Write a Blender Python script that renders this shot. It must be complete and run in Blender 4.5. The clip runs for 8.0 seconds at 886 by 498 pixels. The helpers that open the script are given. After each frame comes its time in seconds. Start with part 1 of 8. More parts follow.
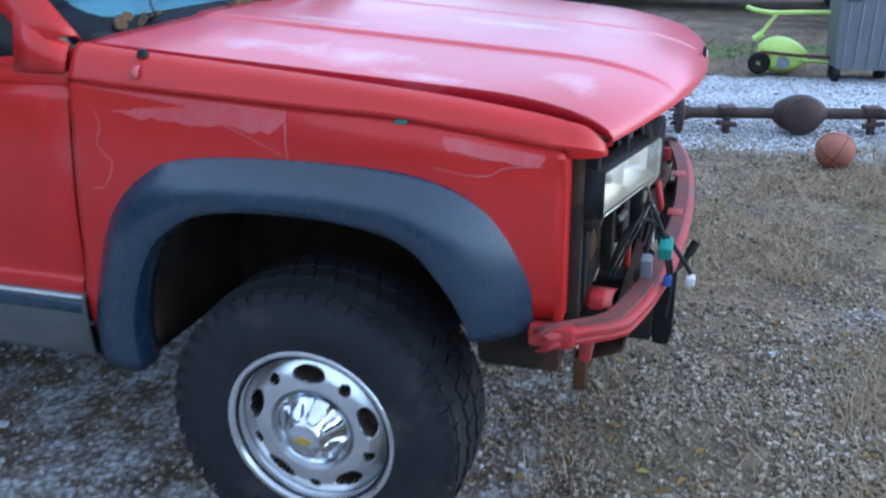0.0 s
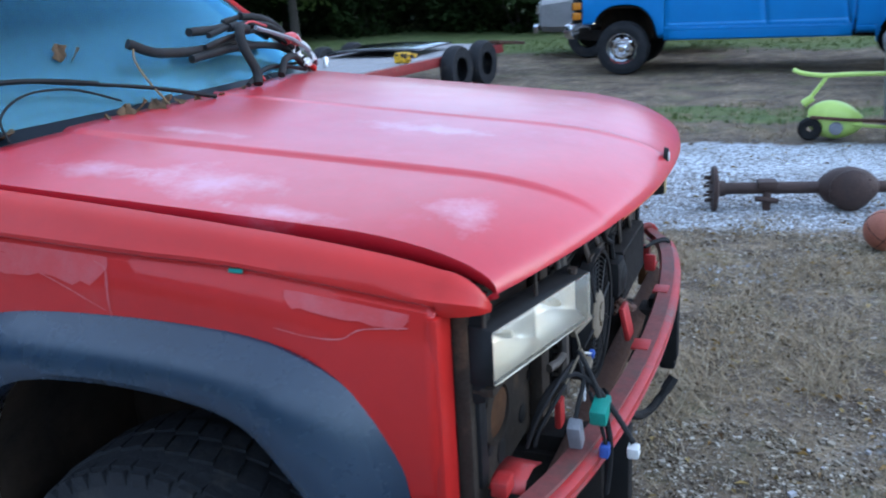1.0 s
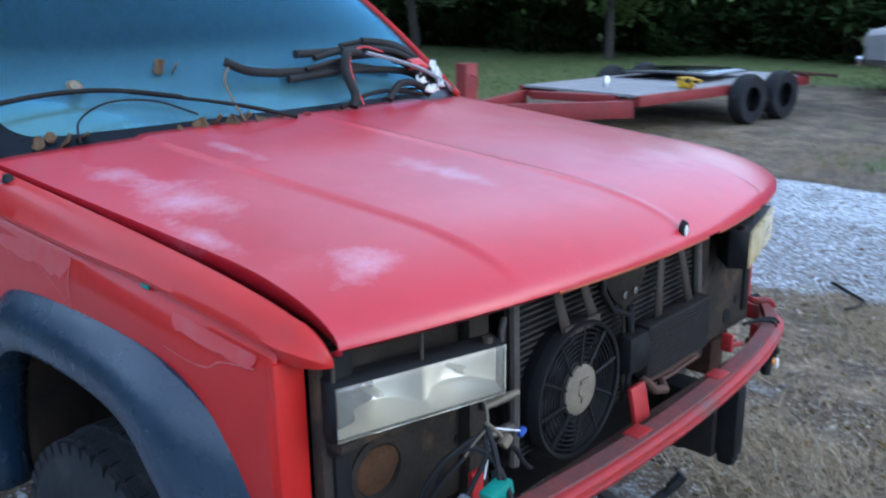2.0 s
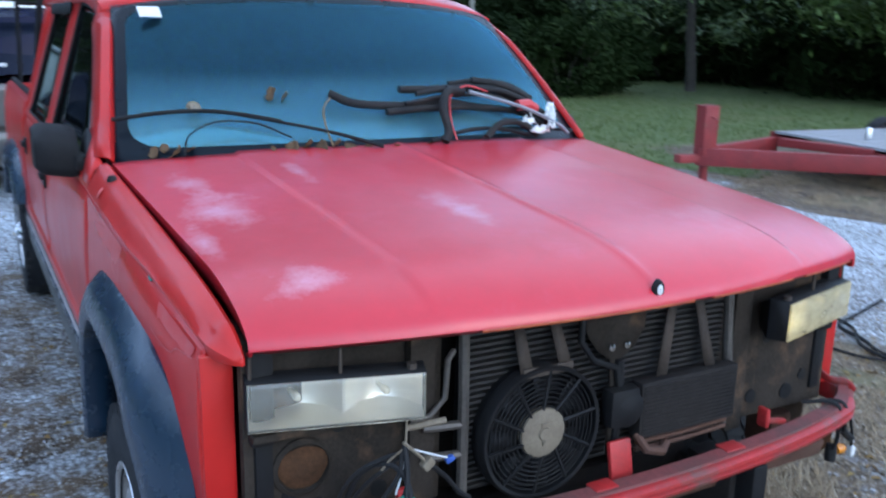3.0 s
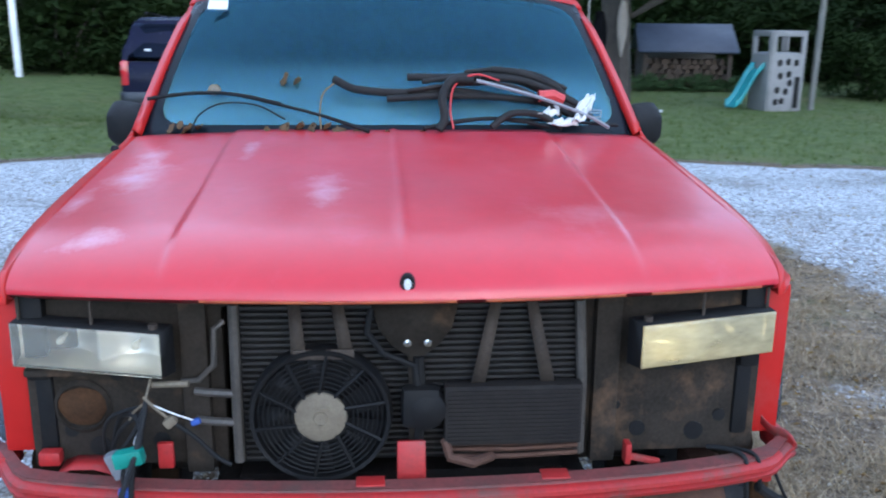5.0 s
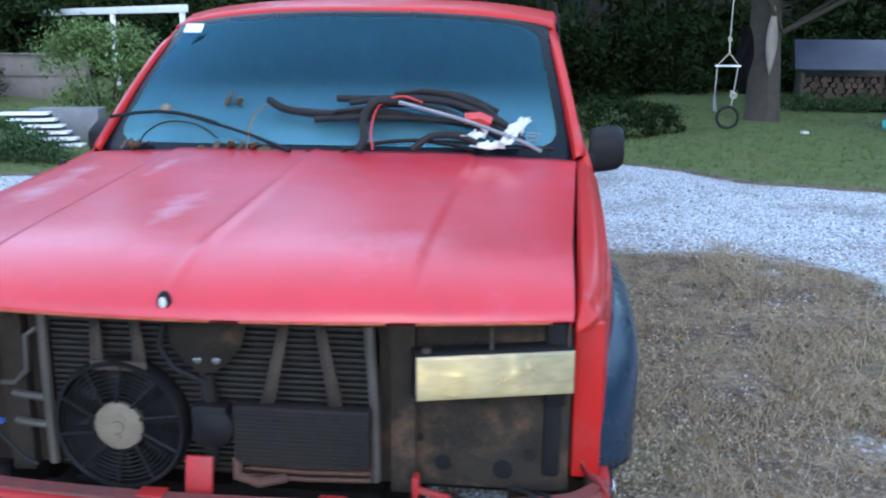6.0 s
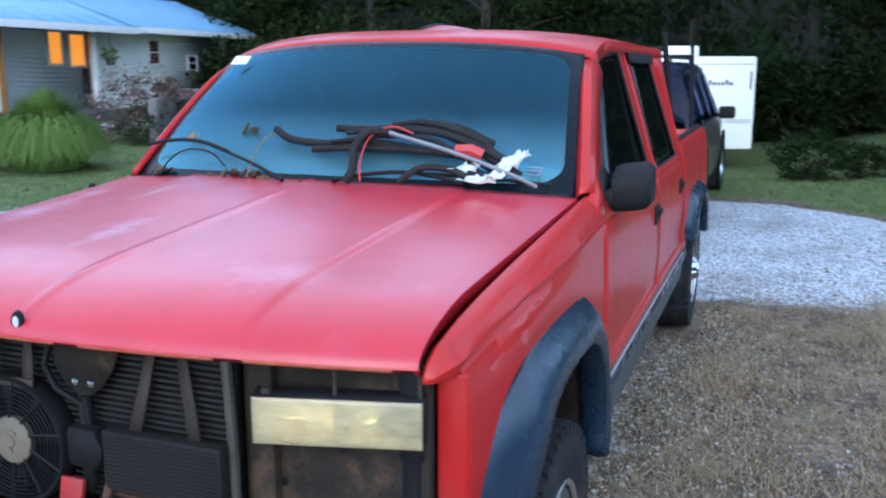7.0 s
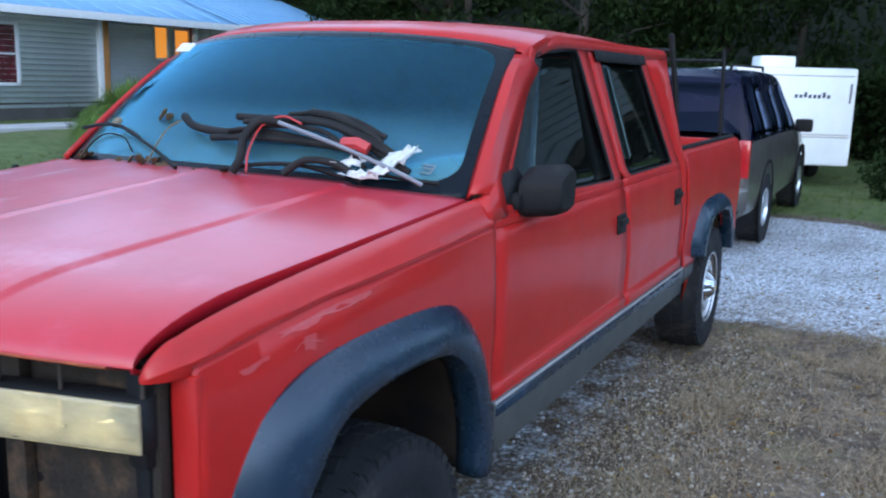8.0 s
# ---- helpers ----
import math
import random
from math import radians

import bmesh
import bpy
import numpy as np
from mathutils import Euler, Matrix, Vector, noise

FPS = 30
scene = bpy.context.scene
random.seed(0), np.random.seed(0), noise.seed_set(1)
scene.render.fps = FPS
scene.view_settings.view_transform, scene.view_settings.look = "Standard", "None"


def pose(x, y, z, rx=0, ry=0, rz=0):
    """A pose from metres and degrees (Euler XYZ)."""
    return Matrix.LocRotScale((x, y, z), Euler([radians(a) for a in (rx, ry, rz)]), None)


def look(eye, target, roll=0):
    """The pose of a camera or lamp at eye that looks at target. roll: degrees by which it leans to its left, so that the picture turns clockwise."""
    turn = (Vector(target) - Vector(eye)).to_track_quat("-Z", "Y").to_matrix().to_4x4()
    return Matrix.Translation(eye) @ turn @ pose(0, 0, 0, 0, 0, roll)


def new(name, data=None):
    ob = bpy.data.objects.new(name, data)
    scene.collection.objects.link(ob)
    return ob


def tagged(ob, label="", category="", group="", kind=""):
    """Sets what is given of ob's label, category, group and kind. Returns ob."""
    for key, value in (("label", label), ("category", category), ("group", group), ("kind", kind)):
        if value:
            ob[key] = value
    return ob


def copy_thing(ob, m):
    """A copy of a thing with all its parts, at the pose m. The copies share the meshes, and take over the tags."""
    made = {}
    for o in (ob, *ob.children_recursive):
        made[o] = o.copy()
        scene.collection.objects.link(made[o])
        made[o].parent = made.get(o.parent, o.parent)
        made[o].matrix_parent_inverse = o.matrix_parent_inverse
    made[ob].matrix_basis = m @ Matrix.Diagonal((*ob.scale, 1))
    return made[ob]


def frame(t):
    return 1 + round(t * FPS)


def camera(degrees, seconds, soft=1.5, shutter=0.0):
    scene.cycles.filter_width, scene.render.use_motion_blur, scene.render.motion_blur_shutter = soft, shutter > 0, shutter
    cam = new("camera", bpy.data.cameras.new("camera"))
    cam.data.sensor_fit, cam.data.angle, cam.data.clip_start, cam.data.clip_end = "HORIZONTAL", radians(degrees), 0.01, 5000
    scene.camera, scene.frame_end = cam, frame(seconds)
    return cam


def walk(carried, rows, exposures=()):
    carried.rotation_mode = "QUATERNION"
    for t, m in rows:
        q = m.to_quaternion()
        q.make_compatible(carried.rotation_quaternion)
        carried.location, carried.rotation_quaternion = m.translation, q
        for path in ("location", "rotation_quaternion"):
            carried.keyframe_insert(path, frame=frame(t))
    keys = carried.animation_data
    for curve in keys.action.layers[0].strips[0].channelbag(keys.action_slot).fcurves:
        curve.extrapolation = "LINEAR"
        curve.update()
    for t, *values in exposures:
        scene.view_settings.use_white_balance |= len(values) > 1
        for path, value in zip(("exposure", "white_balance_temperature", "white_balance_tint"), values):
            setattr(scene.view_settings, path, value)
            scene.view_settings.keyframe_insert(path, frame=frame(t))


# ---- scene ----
cam = camera(53.1, 8.0, soft=2.0, shutter=0.4)
ROWS = [
    (0.0, 0.2210, -2.7060, 1.6600, 68.43, 0.68, 17.41),
    (0.3, 0.2936, -2.5570, 1.6654, 70.91, 1.34, 17.71),
    (0.5, 0.3218, -2.4286, 1.6664, 72.94, 0.44, 17.01),
    (0.7, 0.3587, -2.3024, 1.6830, 73.47, 1.13, 18.64),
    (1.0, 0.4578, -2.1479, 1.6872, 72.59, 3.14, 21.54),
    (1.2, 0.5712, -2.0553, 1.6705, 72.85, 2.76, 24.97),
    (1.5, 0.7881, -1.9302, 1.6913, 71.79, 1.08, 31.57),
    (1.7, 0.8959, -1.8456, 1.7102, 72.60, 0.79, 36.10),
    (2.8, 1.4453, -1.3475, 1.7525, 75.67, -0.38, 58.40),
    (3.0, 1.5311, -1.2812, 1.7664, 75.92, -1.19, 61.43),
    (3.3, 1.6021, -1.1522, 1.7631, 78.28, -1.75, 66.41),
    (3.5, 1.6150, -1.0652, 1.7594, 76.49, -1.92, 67.83),
    (3.8, 1.6647, -0.8960, 1.7482, 75.43, -1.37, 70.97),
    (4.0, 1.7273, -0.7678, 1.7267, 75.61, -1.20, 75.09),
    (4.2, 1.8083, -0.6166, 1.7309, 74.64, -1.45, 77.65),
    (4.5, 1.8849, -0.4088, 1.7514, 75.46, -2.59, 79.22),
    (4.7, 1.8818, -0.2843, 1.7441, 75.70, -1.60, 81.18),
    (5.8, 1.8596, 0.6210, 1.7714, 75.65, -0.64, 96.03),
    (6.0, 1.8438, 0.7770, 1.7712, 76.44, -0.22, 96.67),
    (6.2, 1.7896, 0.9202, 1.7593, 76.89, -0.24, 97.80),
    (6.5, 1.6668, 1.1171, 1.7691, 77.85, -0.81, 100.66),
    (6.8, 1.5756, 1.3203, 1.7592, 78.16, 0.89, 106.01),
    (7.0, 1.5319, 1.4733, 1.7450, 78.73, 0.03, 110.65),
    (7.2, 1.4763, 1.6243, 1.7555, 78.56, -0.40, 111.92),
    (7.5, 1.3605, 1.8129, 1.7397, 79.25, 0.77, 113.37),
    (7.7, 1.2505, 1.8934, 1.7301, 79.34, -2.16, 115.07),
    (8.0, 1.1057, 2.0401, 1.7098, 78.93, -1.58, 117.79),
]
walk(cam, [(t, pose(*p)) for t, *p in ROWS], [(0.0, 2.36), (1.5, 2.20), (3.0, 2.26), (4.5, 2.34), (6.0, 2.42), (7.0, 2.38), (8.0, 2.16)])

# ---- world, sun, exposure ----
world = bpy.data.worlds.new("evening_sky")
scene.world = world
world.use_nodes = True
sky = world.node_tree.nodes.new("ShaderNodeTexSky")
sky.sky_type = "NISHITA"
sky.sun_disc = False
sky.sun_elevation, sky.sun_rotation = radians(24.0), radians(74.0)
sky.air_density, sky.dust_density, sky.ozone_density = 1.0, 0.5, 4.0
bg = world.node_tree.nodes["Background"]
world.node_tree.links.new(sky.outputs[0], bg.inputs[0])
bg.inputs[1].default_value = 0.12
sun_data = bpy.data.lights.new("sun", "SUN")
sun_data.energy, sun_data.angle, sun_data.color = 0.5, radians(150), (0.80, 0.91, 1.0)
sun = new("sun", sun_data)
sun.matrix_world = look((3, -1, 30), (0, 0, 0.5))


# ---- materials ----
def mat(name, c1, c2=None, scale=8.0, rough=0.6, metal=0.0, bump=0.0, bscale=60.0, fine=0.25, coat=0.0, spec=0.5, rvar=0.12, cut=(0.35, 0.68), rand=0.0, spot=None, coat_rough=0.08, patches=()):
    """A surface of two colours mixed by a coarse noise, with fine grain, uneven gloss and relief; spot adds (colour, scale, lo, hi) wear; patches are faded blotches (x, y, half length, half width, colour)."""
    m = bpy.data.materials.new(name)
    m.use_nodes = True
    nt = m.node_tree
    p = nt.nodes["Principled BSDF"]
    p.inputs["Metallic"].default_value = metal
    p.inputs["Coat Weight"].default_value = coat
    p.inputs["Coat Roughness"].default_value = coat_rough
    p.inputs["Specular IOR Level"].default_value = spec
    c2 = c2 or tuple(v * 0.7 for v in c1)
    tex = nt.nodes.new("ShaderNodeTexCoord")

    def nz(s, detail=5.0, r=0.6):
        n = nt.nodes.new("ShaderNodeTexNoise")
        n.inputs["Scale"].default_value, n.inputs["Detail"].default_value, n.inputs["Roughness"].default_value = s, detail, r
        nt.links.new(tex.outputs["Object"], n.inputs["Vector"])
        return n.outputs["Fac"]

    def ramp(src, lo, hi):
        r = nt.nodes.new("ShaderNodeMapRange")
        r.inputs["From Min"].default_value, r.inputs["From Max"].default_value = lo, hi
        nt.links.new(src, r.inputs["Value"])
        return r.outputs["Result"]

    def mix(fac, a, b, kind="MIX"):
        x = nt.nodes.new("ShaderNodeMix")
        x.data_type, x.blend_type = "RGBA", kind
        for sock, val in ((x.inputs["Factor"], fac), (x.inputs[6], a), (x.inputs[7], b)):
            if isinstance(val, (int, float)):
                sock.default_value = val
            elif isinstance(val, tuple):
                sock.default_value = (*val[:3], 1)
            else:
                nt.links.new(val, sock)
        return x.outputs[2]
    col = mix(ramp(nz(scale), *cut), c1, c2)
    if fine:
        g = ramp(nz(scale * 12, 4, 0.7), 0.3, 0.7)
        col = mix(fine, col, mix(g, tuple(v * 0.45 for v in c1), tuple(min(1, v * 1.5) for v in c1)))
    if rand:
        info = nt.nodes.new("ShaderNodeObjectInfo")
        col = mix(ramp(info.outputs["Random"], 0, 1 / rand), col, tuple(v * 0.4 for v in c1))
    if spot:
        col = mix(ramp(nz(spot[1], 6, 0.65), spot[2], spot[3]), col, spot[0])
    for px, py, lx, ly, tint in patches:
        mp = nt.nodes.new("ShaderNodeMapping")
        mp.vector_type = "TEXTURE"
        mp.inputs["Location"].default_value, mp.inputs["Scale"].default_value = (px, py, 0), (lx, ly, 1000)
        nt.links.new(tex.outputs["Object"], mp.inputs["Vector"])
        far = nt.nodes.new("ShaderNodeVectorMath")
        far.operation = "LENGTH"
        nt.links.new(mp.outputs["Vector"], far.inputs[0])
        ragged = nt.nodes.new("ShaderNodeMath")
        ragged.operation = "MULTIPLY_ADD"
        nt.links.new(nz(9.0, 8, 0.72), ragged.inputs[0])
        ragged.inputs[1].default_value = 2.9
        nt.links.new(far.outputs["Value"], ragged.inputs[2])
        worn = nt.nodes.new("ShaderNodeMath")
        worn.operation = "MULTIPLY"
        nt.links.new(ramp(ragged.outputs[0], 2.45, 1.35), worn.inputs[0])
        worn.inputs[1].default_value = 0.62
        col = mix(worn.outputs[0], col, tint)
    nt.links.new(col, p.inputs["Base Color"])
    rr = nt.nodes.new("ShaderNodeMapRange")
    rr.inputs["To Min"].default_value, rr.inputs["To Max"].default_value = max(0.03, rough - rvar), min(1, rough + rvar)
    nt.links.new(nz(scale * 2.3), rr.inputs["Value"])
    nt.links.new(rr.outputs["Result"], p.inputs["Roughness"])
    if bump:
        b = nt.nodes.new("ShaderNodeBump")
        b.inputs["Strength"].default_value, b.inputs["Distance"].default_value = bump, 0.02
        nt.links.new(nz(bscale, 6, 0.65), b.inputs["Height"])
        nt.links.new(b.outputs["Normal"], p.inputs["Normal"])
    return m


def glass(name, tint=(1, 1, 1), rough=0.02, milky=0.0, film=(0.6, 0.6, 0.6), ior=1.6, coat=(1, 1, 1), low_haze=0.0):
    """A thin pane: clear, with mirror gloss tinted by coat, and a dusty film where milky is more than 0."""
    m = bpy.data.materials.new(name)
    m.use_nodes = True
    nt = m.node_tree
    out = nt.nodes["Material Output"]
    nt.nodes.remove(nt.nodes["Principled BSDF"])
    clear, gloss, fres = (nt.nodes.new("ShaderNodeBsdf" + k) for k in ("Transparent", "Glossy", "Diffuse"))
    clear.inputs[0].default_value = (*tint, 1)
    gloss.inputs["Roughness"].default_value = rough
    gloss.inputs["Color"].default_value = (*coat, 1)
    fr = nt.nodes.new("ShaderNodeFresnel")
    fr.inputs["IOR"].default_value = ior
    a = nt.nodes.new("ShaderNodeMixShader")
    nt.links.new(fr.outputs[0], a.inputs[0])
    nt.links.new(clear.outputs[0], a.inputs[1])
    nt.links.new(gloss.outputs[0], a.inputs[2])
    last = a.outputs[0]
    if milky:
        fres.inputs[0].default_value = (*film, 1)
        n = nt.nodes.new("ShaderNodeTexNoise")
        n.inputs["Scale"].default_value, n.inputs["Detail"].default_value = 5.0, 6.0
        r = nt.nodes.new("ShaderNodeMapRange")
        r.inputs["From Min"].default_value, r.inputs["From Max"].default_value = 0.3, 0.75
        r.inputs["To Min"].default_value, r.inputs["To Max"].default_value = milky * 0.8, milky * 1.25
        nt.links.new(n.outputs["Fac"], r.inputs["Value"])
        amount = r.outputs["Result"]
        if low_haze:
            # film thickened towards the lower edge: paints in pale haze and sheen
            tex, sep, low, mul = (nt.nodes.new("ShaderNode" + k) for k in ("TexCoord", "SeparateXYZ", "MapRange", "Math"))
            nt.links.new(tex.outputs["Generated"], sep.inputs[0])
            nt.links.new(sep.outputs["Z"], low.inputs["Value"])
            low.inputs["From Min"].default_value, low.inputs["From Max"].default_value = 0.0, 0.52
            low.inputs["To Min"].default_value, low.inputs["To Max"].default_value = low_haze, 0.2
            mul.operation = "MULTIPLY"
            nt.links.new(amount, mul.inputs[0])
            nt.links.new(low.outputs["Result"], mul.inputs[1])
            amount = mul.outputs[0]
        b = nt.nodes.new("ShaderNodeMixShader")
        nt.links.new(amount, b.inputs[0])
        nt.links.new(last, b.inputs[1])
        nt.links.new(fres.outputs[0], b.inputs[2])
        last = b.outputs[0]
    nt.links.new(last, out.inputs["Surface"])
    return m


RED = mat("faded_red_paint", (0.50, 0.017, 0.014), (0.42, 0.012, 0.011), 2.2, 0.5, coat=0.42, coat_rough=0.14, fine=0.06, bump=0.02, bscale=9, rvar=0.12, spec=0.2, spot=((0.42, 0.05, 0.045), 5, 0.62, 0.85))
CHALK = (0.64, 0.34, 0.40)
HOOD_RED = mat("chalky_red_paint", (0.56, 0.017, 0.032), (0.47, 0.012, 0.022), 1.6, 0.46, coat=0.72, coat_rough=0.2, fine=0.07, bump=0.025, bscale=7, rvar=0.12, spec=0.35, spot=((0.56, 0.05, 0.085), 4.2, 0.56, 0.82),
               patches=((-0.63, -0.73, 0.17, 0.10, CHALK), (-0.90, -0.74, 0.12, 0.06, CHALK), (-0.41, -0.82, 0.13, 0.035, CHALK), (-0.38, -0.19, 0.17, 0.055, CHALK), (-0.10, -0.70, 0.08, 0.085, CHALK), (-0.85, -0.44, 0.13, 0.035, CHALK), (-0.16, 0.44, 0.12, 0.13, (0.58, 0.14, 0.17))))
PEEL = mat("peeled_coat_and_sheen", (0.52, 0.045, 0.045), (0.50, 0.09, 0.095), 22, 0.55, fine=0.15, cut=(0.42, 0.72), coat=0.3, coat_rough=0.3)
PEEL_EDGE = mat("pale_clear_coat_edge", (0.54, 0.13, 0.13), (0.48, 0.05, 0.05), 30, 0.6, fine=0.2)
DUSTY_RED = mat("dusty_red_steel", (0.42, 0.018, 0.018), (0.26, 0.03, 0.028), 9, 0.5, fine=0.3, bump=0.08, spot=((0.13, 0.07, 0.055), 9, 0.56, 0.72))
GRIMY_RED = mat("grimy_red_steel", (0.20, 0.04, 0.036), (0.10, 0.05, 0.042), 7, 0.7, fine=0.4, bump=0.1, spot=((0.07, 0.05, 0.04), 6, 0.5, 0.7))
FLARE = mat("grey_black_plastic", (0.010, 0.027, 0.050), (0.007, 0.019, 0.036), 5, 0.27, spec=0.65, fine=0.12, bump=0.05, bscale=120, rvar=0.08)
BLACK = mat("black_plastic", (0.008, 0.008, 0.009), (0.014, 0.013, 0.012), 9, 0.6, spec=0.2, fine=0.2, bump=0.1)
DARK = mat("grimy_dark_steel", (0.018, 0.015, 0.014), (0.03, 0.025, 0.021), 11, 0.75, spec=0.2, fine=0.4, bump=0.2)
WELL = mat("dark_recess_and_dirt", (0.012, 0.010, 0.009), (0.075, 0.048, 0.03), 2.2, 0.9, spec=0.1, fine=0.4, bump=0.2)
SUPPORT = mat("dusty_support_panel", (0.040, 0.031, 0.024), (0.018, 0.015, 0.012), 9, 0.85, spec=0.15, fine=0.35, bump=0.2, spot=((0.15, 0.085, 0.048), 7, 0.55, 0.78))
STRAP = mat("dusty_strap_steel", (0.07, 0.052, 0.04), (0.035, 0.027, 0.022), 10, 0.7, spec=0.25, fine=0.35)
ALUMINIUM = mat("dusty_aluminium", (0.11, 0.095, 0.082), (0.055, 0.046, 0.04), 9, 0.5, metal=0.3, fine=0.3)
RUST_PATCH = mat("orange_rust", (0.09, 0.042, 0.02), (0.03, 0.018, 0.012), 9, 0.9, fine=0.4, bump=0.3, spec=0.1)
AXLE = mat("oily_dark_rust", (0.036, 0.019, 0.015), (0.07, 0.034, 0.024), 7, 0.7, fine=0.4, bump=0.3, bscale=40)
LIP_RUST = mat("chipped_orange_edge", (0.45, 0.10, 0.03), (0.30, 0.02, 0.015), 26, 0.6, fine=0.3)
RUSTY = mat("rusty_iron", (0.075, 0.032, 0.02), (0.13, 0.06, 0.035), 9, 0.85, fine=0.45, bump=0.35, bscale=40)
ALLOY = mat("polished_alloy", (0.80, 0.80, 0.80), (0.66, 0.66, 0.67), 7, 0.3, metal=1.0, fine=0.12, rvar=0.08)
CHROME = mat("chrome", (0.72, 0.73, 0.75), (0.6, 0.61, 0.64), 5, 0.1, metal=1.0, fine=0.05, rvar=0.06)
GOLD = mat("gold_badge", (0.55, 0.36, 0.08), None, 9, 0.4, metal=0.4)
TYRE = mat("worn_tyre_rubber", (0.014, 0.015, 0.018), (0.024, 0.025, 0.027), 7, 0.75, spec=0.25, fine=0.3, bump=0.3, bscale=70, spot=((0.075, 0.065, 0.055), 6, 0.56, 0.78))
RUBBER = mat("black_rubber", (0.014, 0.014, 0.015), (0.02, 0.019, 0.018), 20, 0.65, spec=0.2, fine=0.3, bump=0.1)
FRIT = mat("black_glass_border", (0.003, 0.006, 0.010), (0.005, 0.009, 0.013), 6, 0.3, fine=0.1, spec=0.15)
ROCKER = mat("grey_lower_cladding", (0.055, 0.058, 0.056), (0.085, 0.085, 0.08), 5, 0.6, fine=0.3, bump=0.05)
SILVER = mat("silver_trim_strip", (0.45, 0.45, 0.45), (0.32, 0.31, 0.3), 9, 0.35, metal=0.3)
DASH = mat("grey_dashboard", (0.60, 0.70, 0.62), (0.42, 0.52, 0.47), 5, 0.7, fine=0.15)
SEAT = mat("dark_seat_cloth", (0.03, 0.03, 0.034), (0.05, 0.05, 0.052), 9, 0.9)
# blue coat colours the mirrored sky; teal film paints the pale lower haze
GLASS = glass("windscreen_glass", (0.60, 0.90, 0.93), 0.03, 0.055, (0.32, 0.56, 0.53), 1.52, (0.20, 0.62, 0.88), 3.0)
TINT = glass("tinted_side_glass", (0.010, 0.014, 0.013), 0.03, 0.008, (0.3, 0.34, 0.34), 1.38, (0.6, 0.72, 0.70))
CLEAR_LENS = glass("clear_lamp_lens", (0.97, 0.95, 0.90), 0.09, 0.15, (0.92, 0.86, 0.70))
YELLOW_LENS = glass("yellowed_lamp_lens", (0.98, 0.86, 0.55), 0.18, 0.32, (0.98, 0.80, 0.47))
REFLECTOR = mat("lamp_reflector", (0.95, 0.93, 0.88), (0.95, 0.86, 0.68), 5, 0.40, metal=1.0, fine=0.0, rvar=0.04)
BULB = mat("frosted_bulb", (0.72, 0.68, 0.58), (0.72, 0.62, 0.42), 30, 0.2, fine=0.0)
TEAL = mat("teal_connector", (0.0, 0.25, 0.19), None, 20, 0.5)
GREY_PL = mat("grey_connector", (0.22, 0.23, 0.25), None, 20, 0.5)
WHITE_PL = mat("white_plastic", (0.72, 0.72, 0.7), (0.6, 0.6, 0.57), 12, 0.5, fine=0.12)
BLUE_PL = mat("blue_connector", (0.03, 0.09, 0.35), None, 20, 0.5)
RED_PL = mat("red_plastic", (0.55, 0.04, 0.04), None, 20, 0.45)
TAN = mat("tan_fan_cap", (0.20, 0.16, 0.11), (0.12, 0.09, 0.06), 15, 0.75, fine=0.3)
BARK_BITS = mat("dry_leaf_brown", (0.14, 0.08, 0.035), (0.22, 0.14, 0.07), 30, 0.85, fine=0.4)
AMBER = mat("amber_lens", (0.65, 0.22, 0.02), None, 20, 0.25)
TAIL = mat("red_tail_lens", (0.5, 0.015, 0.02), (0.35, 0.01, 0.012), 20, 0.2, coat=0.5)


# ---- mesh helpers ----
def smooth(a, b, x):
    t = max(0.0, min(1.0, (x - a) / (b - a)))
    return t * t * (3 - 2 * t)


def lerp(table, x):
    """Straight lines through (x, value) pairs."""
    xs, vs = zip(*sorted(table))
    return float(np.interp(x, xs, vs))


def curve(table, x):
    """A smooth line through (x, value) pairs."""
    t = sorted(table)
    x = min(max(x, t[0][0]), t[-1][0])
    k = max(i for i in range(len(t) - 1) if x >= t[i][0] - 1e-9)
    (x0, y0), (x1, y1) = t[k], t[k + 1]
    s = lambda i: (t[min(i + 1, len(t) - 1)][1] - t[max(i - 1, 0)][1]) / (t[min(i + 1, len(t) - 1)][0] - t[max(i - 1, 0)][0])
    d, u = x1 - x0, (x - x0) / (x1 - x0)
    return (2 * u ** 3 - 3 * u * u + 1) * y0 + (u ** 3 - 2 * u * u + u) * d * s(k) + (3 * u * u - 2 * u ** 3) * y1 + (u ** 3 - u * u) * d * s(k + 1)


def spline(pts, n):
    """n + 1 points of a smooth curve through pts."""
    p = [Vector(q) for q in pts]
    p = [2 * p[0] - p[1]] + p + [2 * p[-1] - p[-2]]
    out, seg = [], len(p) - 3
    for i in range(n + 1):
        u = i / n * seg
        k = min(int(u), seg - 1)
        f = u - k
        a, b, c, d = p[k:k + 4]
        out.append(0.5 * ((2 * b) + (c - a) * f + (2 * a - 5 * b + 4 * c - d) * f * f + (3 * b - a - 3 * c + d) * f ** 3))
    return out


def grid(bm, rows, closed=False, caps=False, mi=0):
    """Faces between rows of points; closed joins each row's end to its start."""
    vs = [[bm.verts.new(p) for p in r] for r in rows]
    for a, b in zip(vs, vs[1:]):
        m = len(a)
        for i in range(m if closed else m - 1):
            j = (i + 1) % m
            try:
                f = bm.faces.new((a[i], a[j], b[j], b[i]))
                f.material_index = mi
            except ValueError:
                pass
    if caps:
        for r in (vs[0][::-1], vs[-1]):
            bm.faces.new(r).material_index = mi
    return vs


